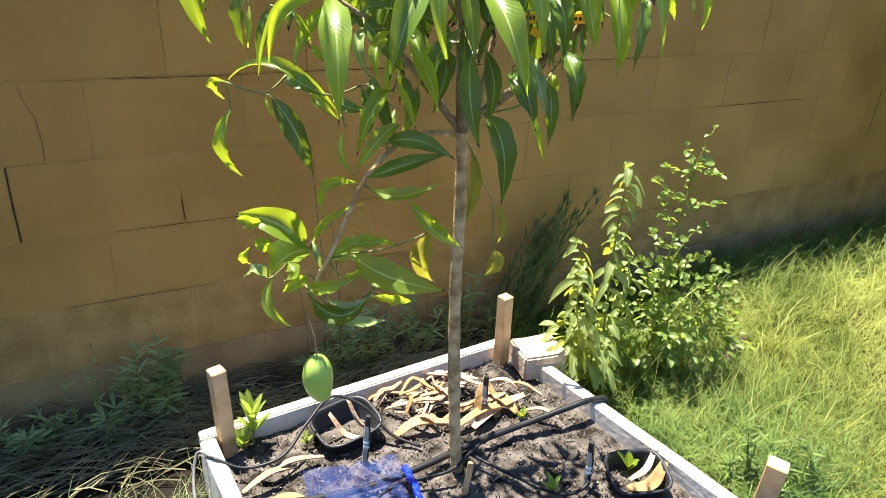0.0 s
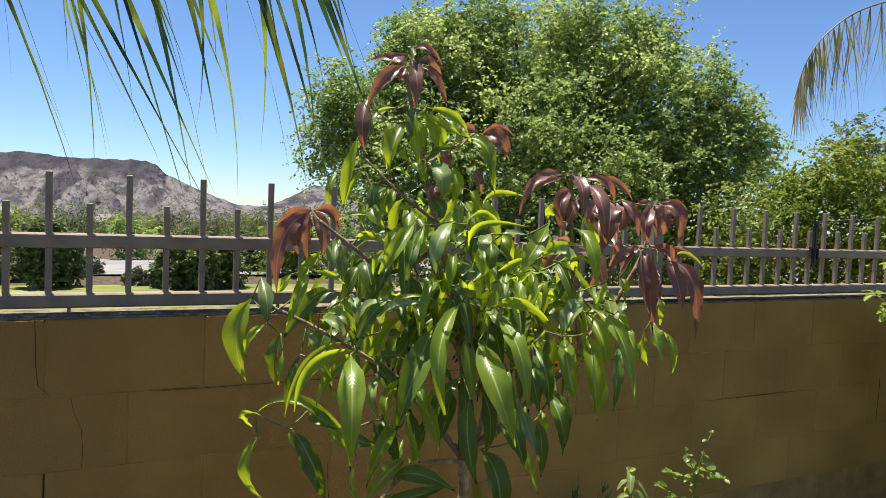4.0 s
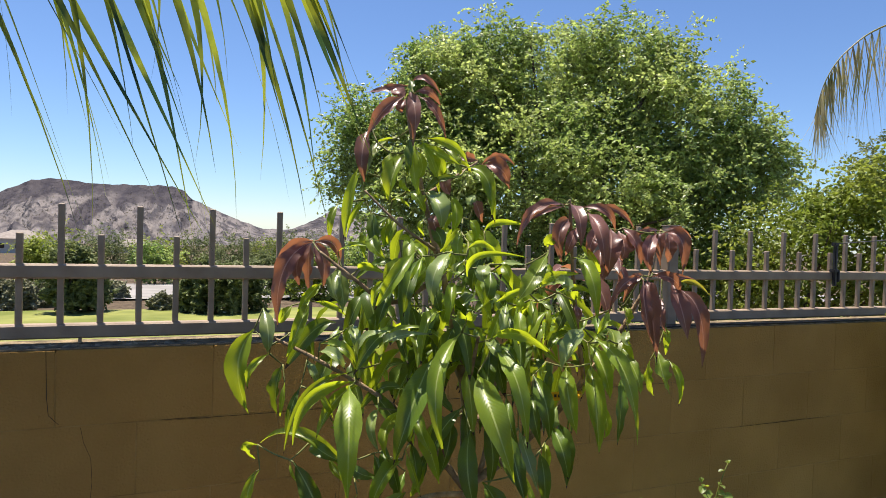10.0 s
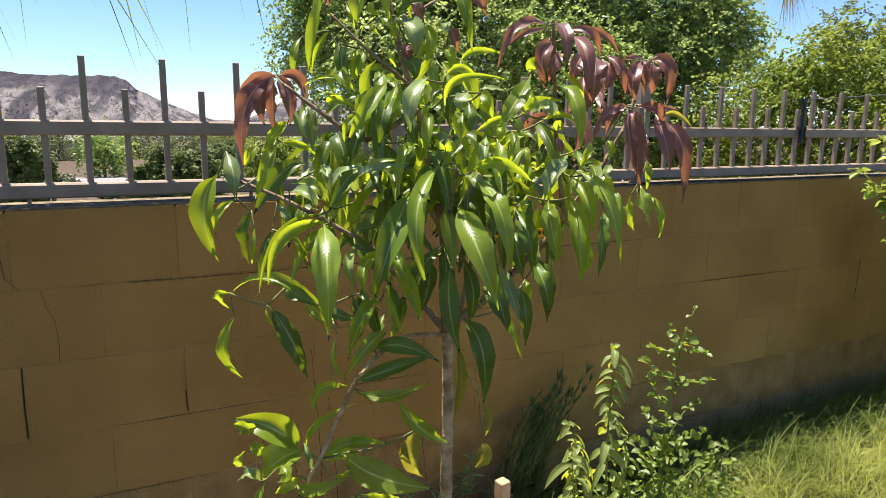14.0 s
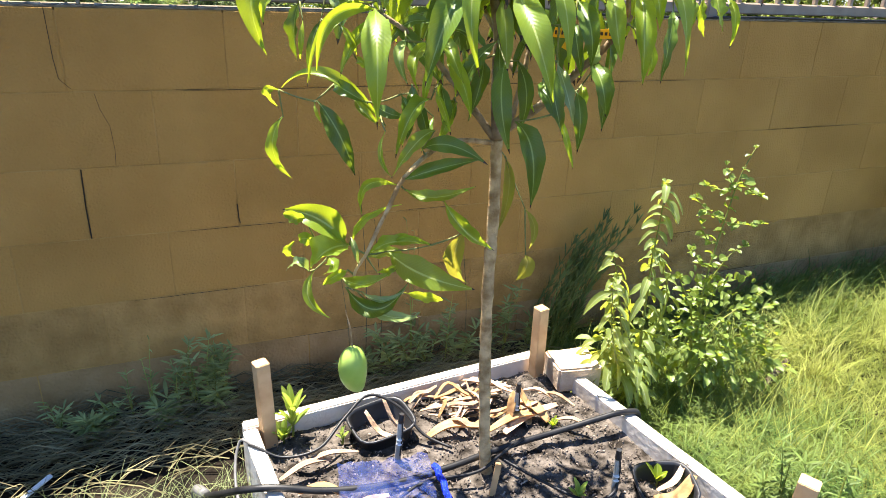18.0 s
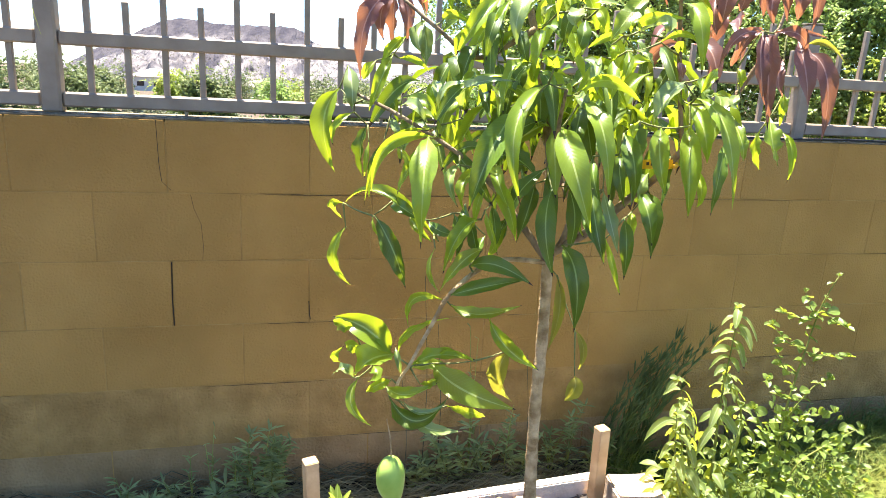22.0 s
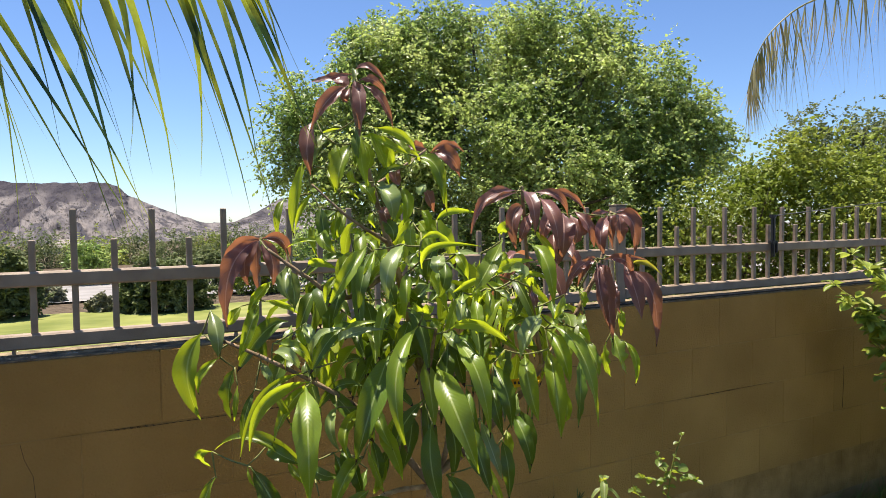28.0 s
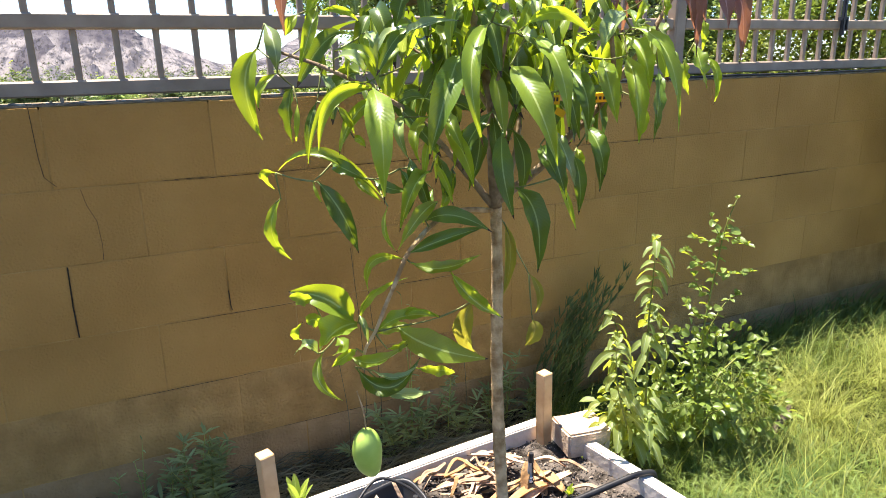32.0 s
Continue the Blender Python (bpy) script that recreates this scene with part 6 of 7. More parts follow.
for k in range(4):
    part("writing", box_bm((0.0038, 0.0006, 0.0075), Vector((0.921 + 0.0058 * k, -0.8433 - 0.0023 * k, 1.2435)) - TAG, 0.0, (4, 3, -22)), M["ink"], tag)
for k in range(5):
    part("writing", box_bm((0.0050, 0.0006, 0.0060), Vector((0.996 + 0.0078 * k, -0.8685 - 0.0031 * k, 1.2440)) - TAG, 0.0, (4, -4, -22)), M["ink"], tag)

# ---- palms overhead ----
near_palm = thing("palm_tree", "palm beside the yard with a long drooping frond overhead", "palm", (-2.3, -3.1, 0.02))
NP = Vector((-2.3, -3.1, 0.02))
tube("trunk", [(0, 0, -0.1), (0.05, 0, 1.5), (0.1, 0.05, 3.2)], 0.16, 0.13, M["bark"], near_palm, n=14, sides=14, knots=0.1)


def frond(parent, origin, pts, leaflets, length, width, material, seed, hang=Vector((0.25, 0, -1)), spread=0.35, t0=0.1, along=0.45):
    rng = random.Random(seed)
    line = [p - origin for p in glide(pts, 40)]
    hung("rachis", mesh_of("rachis", *tube_data(line, 0.011, 0.003, 7), M["palm_dry"], True), parent)
    v, f = [], []
    for i in range(leaflets):
        t = t0 + (1 - t0) * (i + rng.random()) / leaflets
        p = line[min(len(line) - 1, int(t * (len(line) - 1)))]
        tan = (line[min(len(line) - 1, int(t * (len(line) - 1)) + 1)] - line[max(0, int(t * (len(line) - 1)) - 1)]).normalized()
        side = tan.cross(Vector((0, 0, 1))).normalized() * (1 if i % 2 else -1)
        d = (hang + side * rng.uniform(0.05, spread) + tan * rng.uniform(0.0, along) + Vector((rng.gauss(0, 0.08), rng.gauss(0, 0.08), 0))).normalized()
        L = length * rng.uniform(0.55, 1.15) * (1 - 0.45 * max(0, t - 0.6) / 0.4)
        bend = Vector((rng.gauss(-0.02, 0.07), rng.gauss(0, 0.07), -0.20))
        curl = Vector((rng.gauss(0.0, 0.08), rng.gauss(0, 0.06), -0.08))
        wv = d.cross(Vector((rng.gauss(0, 0.6), rng.gauss(-0.8, 0.5), 0.3))).normalized()
        nv = d.cross(wv).normalized()
        wide = width * rng.uniform(0.7, 1.15)
        for i_, k in enumerate((0.50, 0.95, 1.0, 0.92, 0.74, 0.48, 0.24, 0.13)):
            s = i_ / 8
            q = p + d * L * s + bend * L * s * s + curl * L * s ** 3
            ang = s * 1.5 * math.sin(seed + i)
            w_ = (wv * math.cos(ang) + nv * math.sin(ang)) * wide * 0.5 * k
            v += [q + w_, q + nv * wide * 0.12 * k, q - w_]
        v.append(p + (d + bend + curl) * L)
        for a in range(7):
            for h in (0, 1):
                f.append((3 * a + h, 3 * a + h + 1, 3 * a + h + 4, 3 * a + h + 3))
        f += [(21, 22, 24), (22, 23, 24)]
        hung("leaflet", mesh_of("leaflet", v, f, material, True), parent)
        v, f = [], []


frond(near_palm, NP, [(-2.2, -3.05, 3.1), (-1.2, -2.0, 2.75), (-0.3, -1.0, 2.28), (0.12, -0.78, 2.14), (0.52, -0.74, 2.10)], 58, 0.64, 0.0160, M["palm_leaf"], 5, Vector((0.36, 0.0, -1)), 0.14, 0.40, 0.25)
frond(near_palm, NP, [(-2.2, -3.05, 3.1), (-0.8, -2.2, 3.2), (0.6, -1.4, 2.8), (1.35, -1.08, 2.36)], 46, 0.30, 0.012, M["palm_leaf"], 6, Vector((0.15, 0.0, -1)), 0.3, 0.72)
far_palm = thing("palm_tree", "palm behind the wall with a sun-yellowed arching frond", "palm", (9.4, 2.0, -0.05))
FP = Vector((9.4, 2.0, -0.05))
tube("trunk", [(0, 0, -0.2), (0, 0, 1.6), (-0.05, 0, 3.1)], 0.15, 0.12, M["bark"], far_palm, n=14, sides=14, knots=0.1)
A0, A1, A2, A3 = polar(68, 7.4, el(15.8, 7.4)), polar(61.5, 6.7, el(15.9, 6.7)), polar(56.5, 6.4, el(15.3, 6.4)), polar(54.0, 6.2, el(13.8, 6.2))
frond(far_palm, FP, [FP + Vector((0, 0, 3.0)), A0, A1, A2, A3, polar(52.7, 6.1, el(11.8, 6.1)), polar(52.1, 6.1, el(9.2, 6.1))], 230, 0.66, 0.010, M["palm_dry"], 8, Vector((0.12, -0.05, -1)), 0.32, 0.3, 0.15)

# ---- raised bed ----
bed = thing("raised_bed", "low square garden bed edged with white painted boards", "planter", (0.86, -0.8, 0.05))
BED = Vector((0.86, -0.8, 0.05))


def board(a, b, top, height, thick):
    a, b = Vector((*a, 0)), Vector((*b, 0))
    d = b - a
    bm = box_bm((d.length, thick, height), (0, 0, 0), 0.004)
    bmesh.ops.subdivide_edges(bm, edges=[e for e in bm.edges if e.calc_length() > 0.3], cuts=8)
    rough(bm, 0.0022, 5)
    m = a + d / 2 - BED
    bmesh.ops.transform(bm, matrix=pose(m.x, m.y, top - height / 2 - BED.z, 0, 0, math.degrees(math.atan2(d.y, d.x))), verts=bm.verts)
    part("board", bm, M["timber_white"], bed)


board((0.330, -0.430), (1.262, -0.345), 0.205, 0.16, 0.036)
board((1.322, -0.515), (1.415, -1.20), 0.203, 0.16, 0.038)
board((0.346, -0.452), (0.415, -1.32), 0.203, 0.16, 0.038)
board((0.40, -1.335), (1.44, -1.215), 0.200, 0.16, 0.036)
soil = bmesh.new()
n = 44
grid = [[None] * (n + 1) for _ in range(n + 1)]
for j in range(n + 1):
    for i in range(n + 1):
        u, w = i / n, j / n
        a = Vector((0.352, -0.447, 0)).lerp(Vector((1.283, -0.362, 0)), u)
        b = Vector((0.415, -1.315, 0)).lerp(Vector((1.40, -1.20, 0)), u)
        p = a.lerp(b, w)
        z = 0.150 + 0.018 * noise.noise(Vector((p.x * 7, p.y * 7, 0))) + 0.010 * noise.noise(Vector((p.x * 26, p.y * 26, 5)))
        grid[j][i] = soil.verts.new((p.x - BED.x, p.y - BED.y, z - BED.z))
for j in range(n):
    for i in range(n):
        soil.faces.new((grid[j][i], grid[j + 1][i], grid[j + 1][i + 1], grid[j][i + 1]))
part("soil", soil, M["soil"], bed, "dark crumbly bed soil with dusty pale patches", True)


chips = ([], [])
cr = random.Random(61)
for _ in range(4200):
    u, w = cr.random(), cr.random()
    p = Vector((0.36, -0.45, 0)).lerp(Vector((1.28, -0.37, 0)), u).lerp(Vector((0.42, -1.31, 0)).lerp(Vector((1.39, -1.19, 0)), u), w)
    z = 0.152 + 0.018 * noise.noise(Vector((p.x * 7, p.y * 7, 0))) + 0.010 * noise.noise(Vector((p.x * 26, p.y * 26, 5)))
    L, wd = 0.0015 + 0.008 * cr.random() ** 3, cr.uniform(0.001, 0.0026)
    m = pose(p.x, p.y, z + cr.uniform(0.0, 0.005), cr.gauss(0, 28), cr.gauss(0, 28), cr.uniform(0, 360))
    k = len(chips[0])
    chips[0].extend(m @ Vector(q) for q in ((-L, -wd, 0), (L, -wd * 0.7, 0.002), (L * 0.9, wd, 0), (-L, wd * 0.8, -0.001), (0, 0, 0.004)))
    chips[1].extend(((k, k + 1, k + 4), (k + 1, k + 2, k + 4), (k + 2, k + 3, k + 4), (k + 3, k, k + 4)))
M["chip"] = mat("mulch_chip", (0.045, 0.035, 0.027), (0.26, 0.21, 0.165), 60, 0.9, 0, spec=0.1, vary=0.7, island=True)
tagged(hung("mulch", mesh_of("mulch", *chips, M["chip"])), "dark bark mulch and pale crumbs on the soil", "mulch", kind="stuff")


def stake(x, y, top, w, label, tilt=(0, 0), turn=12, low=0.0):
    s = box_bm((w, w, top - low), (0, 0, (top - low) / 2), 0.002)
    ob = part("stake", s, M["timber"])
    ob.matrix_world = pose(x, y, low, tilt[0], tilt[1], turn)
    return tagged(ob, label, "stake", "bed corner stakes")


stake(0.394, -0.462, 0.408, 0.036, "square raw pine stake at the bed corner", (0, -2), 14, 0.08)
stake(1.246, -0.395, 0.396, 0.036, "square orange-toned pine stake beside a concrete block", (0, -1), 10, 0.08)
stake(1.508, -1.165, 0.278, 0.046, "short square pine stake standing in the grass", (3, 2), 30, 0.0)
cap = box_bm((0.142, 0.125, 0.080), (0, 0, 0.040), 0.006)
bmesh.ops.subdivide_edges(cap, edges=cap.edges[:], cuts=2)
rough(cap, 0.003, 14)
ob = part("concrete_block", cap, M["concrete"])
ob.matrix_world = pose(1.334, -0.462, 0.156, 0, 0, -8)
tagged(ob, "rough white-topped concrete block lying on the bed corner", "block")

# ---- drip line and hoses ----
hose = tube("drip_hose", [(0.215, -0.52, 0.075), (0.25, -0.60, 0.14), (0.305, -0.68, 0.205), (0.374, -0.712, 0.2165), (0.50, -0.735, 0.190), (0.66, -0.745, 0.176), (0.80, -0.738, 0.178), (0.95, -0.718, 0.180), (1.12, -0.712, 0.186), (1.25, -0.722, 0.205), (1.31, -0.728, 0.2145), (1.362, -0.732, 0.2120), (1.380, -0.735, 0.200), (1.387, -0.738, 0.15), (1.389, -0.742, 0.09), (1.390, -0.745, 0.05)], 0.0088, 0.0088, M["hose"], n=90, sides=10)
tagged(tube("old_pipe", [(1.98, -0.625, 0.055), (2.07, -0.59, 0.085), (2.20, -0.54, 0.10)], 0.012, 0.012, M["bark_dark"], n=12, sides=10), "weathered grey pipe end lying in the grass", "pipe")
tagged(hose, "dusty black irrigation hose across the bed and lawn", "hose")
tagged(tube("small_hose", [(0.335, -0.52, 0.2065), (0.355, -0.545, 0.2085), (0.41, -0.58, 0.192), (0.50, -0.585, 0.20), (0.58, -0.53, 0.235), (0.66, -0.49, 0.265), (0.735, -0.53, 0.235), (0.78, -0.60, 0.185), (0.84, -0.66, 0.168)], 0.0042, 0.0042, M["hose"], n=60, sides=7), "thin black drip tube looping over the bed edge", "hose")
tagged(tube("small_hose", [(0.56, -0.85, 0.17), (0.70, -0.78, 0.185), (0.85, -0.79, 0.19), (0.93, -0.765, 0.205), (1.02, -0.72, 0.20)], 0.0042, 0.0042, M["hose"], n=40, sides=7), "thin black drip tube round the trunk foot", "hose")
tagged(tube("small_hose", [(0.93, -0.76, 0.19), (1.0, -0.86, 0.175), (1.07, -0.95, 0.17), (1.14, -0.96, 0.18), (1.17, -0.93, 0.23), (1.165, -0.925, 0.28)], 0.0042, 0.0042, M["hose"], n=40, sides=7), "thin black drip tube up to an emitter", "hose")
tagged(tube("small_hose", [(0.345, -0.535, 0.209), (0.315, -0.49, 0.20), (0.292, -0.56, 0.15), (0.30, -0.68, 0.11), (0.36, -0.82, 0.05)], 0.004, 0.004, M["grey_plastic"], n=16, sides=7), "thin grey tube outside the bed", "hose")


def emitter(x, y, h, tilt):
    e = thing("drip_emitter", "grey plastic drip emitter stake with a black cap", "emitter", (x, y, 0.14), "drip emitters")
    e.rotation_euler = (0, radians(tilt), 0)
    part("spike", box_bm((0.016, 0.008, h), (0, 0, h / 2), 0.002), M["spike"], e)
    tube("tube_end", [(0.004, -0.006, 0.03), (0.004, -0.008, h * 0.7), (0.002, -0.004, h)], 0.002, 0.002, M["hose"], e, n=8, sides=6)
    cone = bmesh.new()
    bmesh.ops.create_cone(cone, segments=12, radius1=0.0085, radius2=0.0065, depth=0.026, cap_ends=True)
    bmesh.ops.translate(cone, vec=(0, 0, h + 0.008), verts=cone.verts)
    part("cap", cone, M["black_plastic"], e, smooth=False)
    for k in (0.45, 0.55):
        ring = bmesh.new()
        bmesh.ops.create_cone(ring, segments=10, radius1=0.0085, radius2=0.0085, depth=0.004, cap_ends=True)
        bmesh.ops.translate(ring, vec=(0, -0.002, h * k + 0.05 * h), verts=ring.verts)
        part("tie", ring, M["white_plastic"], e)


emitter(0.692, -0.640, 0.135, 4)
emitter(1.058, -0.600, 0.125, 2)
emitter(1.155, -0.945, 0.135, -2)


def pot(x, y, z, w, d, h, turn, label):
    """A rounded, tapered, open plastic tub sunk in the soil."""
    t = thing("plastic_tub", label, "tub", (x, y, z), "sunken tubs")
    t.rotation_euler = (radians(6), radians(-5), radians(turn))
    prof = [(0.80, 0.0), (0.86, 0.25), (0.97, 0.92), (1.06, 0.93), (1.06, 1.0), (0.98, 1.0), (0.93, 0.90), (0.80, 0.12), (0.0, 0.12)]
    v, f = [], []
    N = 32
    for s, k in prof:
        for i in range(N):
            a = 2 * math.pi * i / N
            c, sn = math.cos(a), math.sin(a)
            q = (abs(c) ** 4 + abs(sn) ** 4) ** -0.25
            v.append((c * q * w / 2 * s, sn * q * d / 2 * s, k * h))
    for r_ in range(len(prof) - 1):
        for i in range(N):
            a, b = r_ * N + i, r_ * N + (i + 1) % N
            f.append((a, b, b + N, a + N))
    hung("shell", mesh_of("shell", v, f, M["black_plastic"], True), t)
    return t


pot(0.690, -0.515, 0.122, 0.165, 0.140, 0.085, 8, "open black plastic tub with dry peels in the bed")
pot(1.280, -0.985, 0.122, 0.140, 0.130, 0.080, -20, "open black plastic tub with dry leaves by the board")


def husk(pts, w, kind="husk", name="dry_husk", label="curled dry banana-like peel strip", parent=None, z=0.0):
    line = glide(pts, 12)
    v, f = [], []
    for i, p in enumerate(line):
        t = i / (len(line) - 1)
        tan = (line[min(i + 1, len(line) - 1)] - line[max(i - 1, 0)]).normalized()
        s = tan.cross(Vector((0, 0, 1))).normalized()
        ww = w * 0.5 * (0.35 + 0.65 * math.sin(math.pi * (0.1 + 0.85 * t)))
        up = Vector((0, 0, 1))
        for u, zz in ((-0.95, 0.7), (-0.55, 0.18), (0.55, 0.18), (0.95, 0.7)):
            v.append(p + s * ww * u + up * ww * zz)
        for u, zz in ((0.95, 0.7), (0.55, 0.18), (-0.55, 0.18), (-0.95, 0.7)):
            v.append(p + s * ww * u * 0.9 + up * (ww * zz - 0.0025))
    for i in range(len(line) - 1):
        for k in range(8):
            a, b = i * 8 + k, i * 8 + (k + 1) % 8
            f.append((a, b, b + 8, a + 8))
    f += [tuple(range(8))[::-1], tuple(range(len(v) - 8, len(v)))]
    ob = hung(name, mesh_of(name, v, f, M[kind], True))
    return tagged(ob, label, "peel", "dry peels on the soil")


hr = random.Random(21)
for i in range(40):
    cx, cy = hr.gauss(0.93, 0.12), hr.gauss(-0.500, 0.050)
    if not (0.79 < cx < 1.18 and -0.62 < cy < -0.41):
        continue
    a = hr.gauss(0.35, 0.8)
    L = hr.uniform(0.045, 0.085)
    z = 0.160 + hr.uniform(0, 0.030)
    d = Vector((math.cos(a), math.sin(a), 0)) * L
    c = Vector((cx, cy, z))
    n_ = Vector((-d.y, d.x, 0))
    husk([c - d, c - d * 0.3 + n_ * hr.uniform(-0.35, 0.35) + Vector((0, 0, hr.uniform(0.004, 0.028))), c + d * 0.4 + n_ * hr.uniform(-0.3, 0.3) + Vector((0, 0, hr.uniform(0.0, 0.015))), c + d + Vector((0, 0, hr.uniform(-0.004, 0.03)))], hr.uniform(0.008, 0.019), "husk_orange" if hr.random() < 0.2 else "husk")
husk([(0.79, -0.60, 0.168), (0.86, -0.595, 0.186), (0.96, -0.615, 0.172)], 0.032, "husk_orange", label="broad curled orange-brown dry leaf")
husk([(1.00, -0.655, 0.170), (1.09, -0.62, 0.180), (1.20, -0.60, 0.182)], 0.034, label="broad pale dry leaf lying by the hose")
husk([(1.03, -0.62, 0.168), (1.045, -0.60, 0.215), (1.06, -0.585, 0.250)], 0.026, "husk_orange", label="curled yellow-brown dry leaf standing by the emitter")
husk([(1.12, -0.585, 0.170), (1.10, -0.565, 0.205), (1.085, -0.55, 0.245)], 0.032, "husk_orange", label="curled orange dry leaf standing by the emitter")
for x, y, a, L, w in ((0.46, -0.62, 0.2, 0.07, 0.02), (0.52, -0.60, 0.0, 0.08, 0.018), (0.48, -0.72, -0.5, 0.06, 0.03), (0.56, -0.80, 0.3, 0.07, 0.025), (1.10, -0.58, 1.3, 0.06, 0.035), (1.12, -0.60, 2.0, 0.05, 0.04),
                      (1.05, -0.62, 0.1, 0.09, 0.028), (1.18, -0.52, -0.9, 0.05, 0.016), (1.22, -0.56, -1.0, 0.06, 0.014), (1.20, -0.68, -0.8, 0.05, 0.016), (0.45, -0.80, 0.8, 0.05, 0.02), (0.50, -0.90, 0.4, 0.07, 0.02)):
    c, d = Vector((x, y, 0.168)), Vector((math.cos(a), math.sin(a), 0)) * L
    husk([c - d, c + Vector((0, 0, 0.02)), c + d + Vector((0, 0, 0.006))], w, "husk_orange" if w >= 0.028 else "husk")
husk([(0.640, -0.52, 0.235), (0.675, -0.55, 0.175), (0.735, -0.575, 0.160)], 0.022, label="long pale dry peel in the tub")
husk([(0.70, -0.49, 0.245), (0.72, -0.53, 0.185), (0.76, -0.565, 0.165)], 0.016, label="long pale dry peel in the tub")
husk([(1.215, -1.02, 0.185), (1.28, -1.03, 0.178), (1.35, -1.00, 0.205)], 0.036, "husk_orange", label="curled orange dry leaf in the tub")
husk([(1.24, -1.00, 0.19), (1.30, -0.99, 0.192), (1.365, -0.95, 0.212)], 0.018, label="long dry leaf leaning on the tub rim")
M["cord"] = mat("blue_cord", (0.008, 0.025, 0.40), (0.02, 0.06, 0.72), 60, 0.18, 1.0, 160, 0.6)
# crumpled blue net bag
bag = bmesh.new()
N = 26
gridb = {}
for j in range(N + 1):
    for i in range(N + 1):
        u, w = i / N, j / N
        p = Vector((0.535, -0.635, 0)).lerp(Vector((0.755, -0.690, 0)), u) + Vector((-0.06, -0.30, 0)) * w
        z = 0.185 + 0.020 * noise.noise(Vector((u * 3.5, w * 3.5, 1))) + 0.010 * noise.noise(Vector((u * 11, w * 9, 4))) + 0.02 * math.exp(-((p.y + 0.71) / 0.03) ** 2)
        gridb[i, j] = bag.verts.new((p.x + 0.006 * noise.noise(Vector((u * 9, w * 9, 8))), p.y, z))
for j in range(N):
    for i in range(N):
        bag.faces.new((gridb[i, j], gridb[i, j + 1], gridb[i + 1, j + 1], gridb[i + 1, j]))
mb_ = mat("blue_net", (0.012, 0.035, 0.24), (0.06, 0.12, 0.42), 24, 0.30, 0.3, 300, 0.5, trans=0.35, tcol=(0.04, 0.11, 0.62))
nt = mb_.node_tree
tp = nt.nodes.new("ShaderNodeBsdfTransparent")
mxs = nt.nodes.new("ShaderNodeMixShader")
mxs.inputs["Fac"].default_value = 0.72
last = nt.nodes["Material Output"].inputs["Surface"].links[0].from_socket
nt.links.new(last, mxs.inputs[1])
nt.links.new(tp.outputs[0], mxs.inputs[2])
nt.links.new(mxs.outputs[0], nt.nodes["Material Output"].inputs["Surface"])
M["net"] = mb_
netbag = tagged(part("net_bag", bag, M["net"], None, "", True), "crumpled blue see-through net bag lying on the hose", "bag")
tube("gathered_edge", [(0.754, -0.745, 0.200), (0.755, -0.765, 0.204), (0.752, -0.785, 0.20), (0.753, -0.81, 0.203), (0.748, -0.835, 0.196), (0.748, -0.87, 0.195)], 0.0095, 0.0085, M["cord"], netbag, "shiny bright blue gathered edge", n=40, sides=7)
# short white stick before the trunk
st = part("wood_label", box_bm((0.015, 0.007, 0.12), (0, 0, 0.06), 0.0015), M["timber"])
st.matrix_world = pose(0.872, -0.835, 0.135, 4, 5, -20)
tagged(st, "weathered pale wooden plant label at the trunk", "label")


strip = part("white_strip", box_bm((0.15, 0.014, 0.006), (0, 0, 0.003), 0.0015), M["white_plastic"])
strip.matrix_world = pose(-0.21, -0.345, 0.052, 8, -14, 36)
tagged(strip, "white plastic strip lying in the grass", "strip")
elbow = tube("pipe_fitting", [(0.195, -0.475, 0.045), (0.200, -0.485, 0.072), (0.218, -0.525, 0.085)], 0.014, 0.0135, M["grey_plastic"], n=12, sides=12)
tagged(elbow, "grey plastic pipe elbow at the hose end", "fitting")


# ---- small plants ----
def sprout(x, y, z, h, n, ln, w, kind, name, label, seed, tilt=0.9):
    rng = random.Random(seed)
    t = thing(name, label, "plant", (x, y, z))
    tube("stem", [(0, 0, -0.02), (0.004, 0, h * 0.6), (0.0, 0.004, h)], 0.0035, 0.002, M["bush"], t, n=8, sides=6)
    for i in range(n):
        a = i * 2.4 + rng.random() * 0.5
        zz = h * (0.35 + 0.65 * i / n)
        d = Vector((math.cos(a), math.sin(a), 0))
        k = tilt * (1 - 0.6 * i / n) * rng.uniform(0.7, 1.2)
        b = Vector((0, 0, zz))
        L = ln * rng.uniform(0.7, 1.15)
        v, f, u = ribbon(b, b + d * L * math.sin(k) + Vector((0, 0, L * math.cos(k))), w, 0.12, Vector((0, 0, 1)) - d * 0.3, 7, 0.3, 0.1, rng.random(), 0.04)
        hung("leaf", mesh_of("leaf", v, f, M[kind], True, u), t)
    return t


sprout(0.455, -0.455, 0.15, 0.10, 13, 0.085, 0.020, "s", "seedling", "bright green leafy seedling by the bed corner", 3)
sprout(0.425, -0.475, 0.15, 0.03, 9, 0.05, 0.022, "s", "seedling", "small bright green seedling by the bed corner", 4)
sprout(0.575, -0.52, 0.15, 0.03, 6, 0.03, 0.010, "s", "seedling", "tiny seedling in the soil", 5)
sprout(1.06, -0.93, 0.15, 0.03, 7, 0.04, 0.014, "s", "seedling", "tiny seedling in the soil", 6)
sprout(1.15, -0.66, 0.15, 0.02, 6, 0.03, 0.012, "g", "seedling", "tiny seedling in the soil", 7)
sprout(1.28, -0.95, 0.16, 0.02, 4, 0.05, 0.022, "y", "seedling", "yellow-green leaf shoot in the tub", 8)


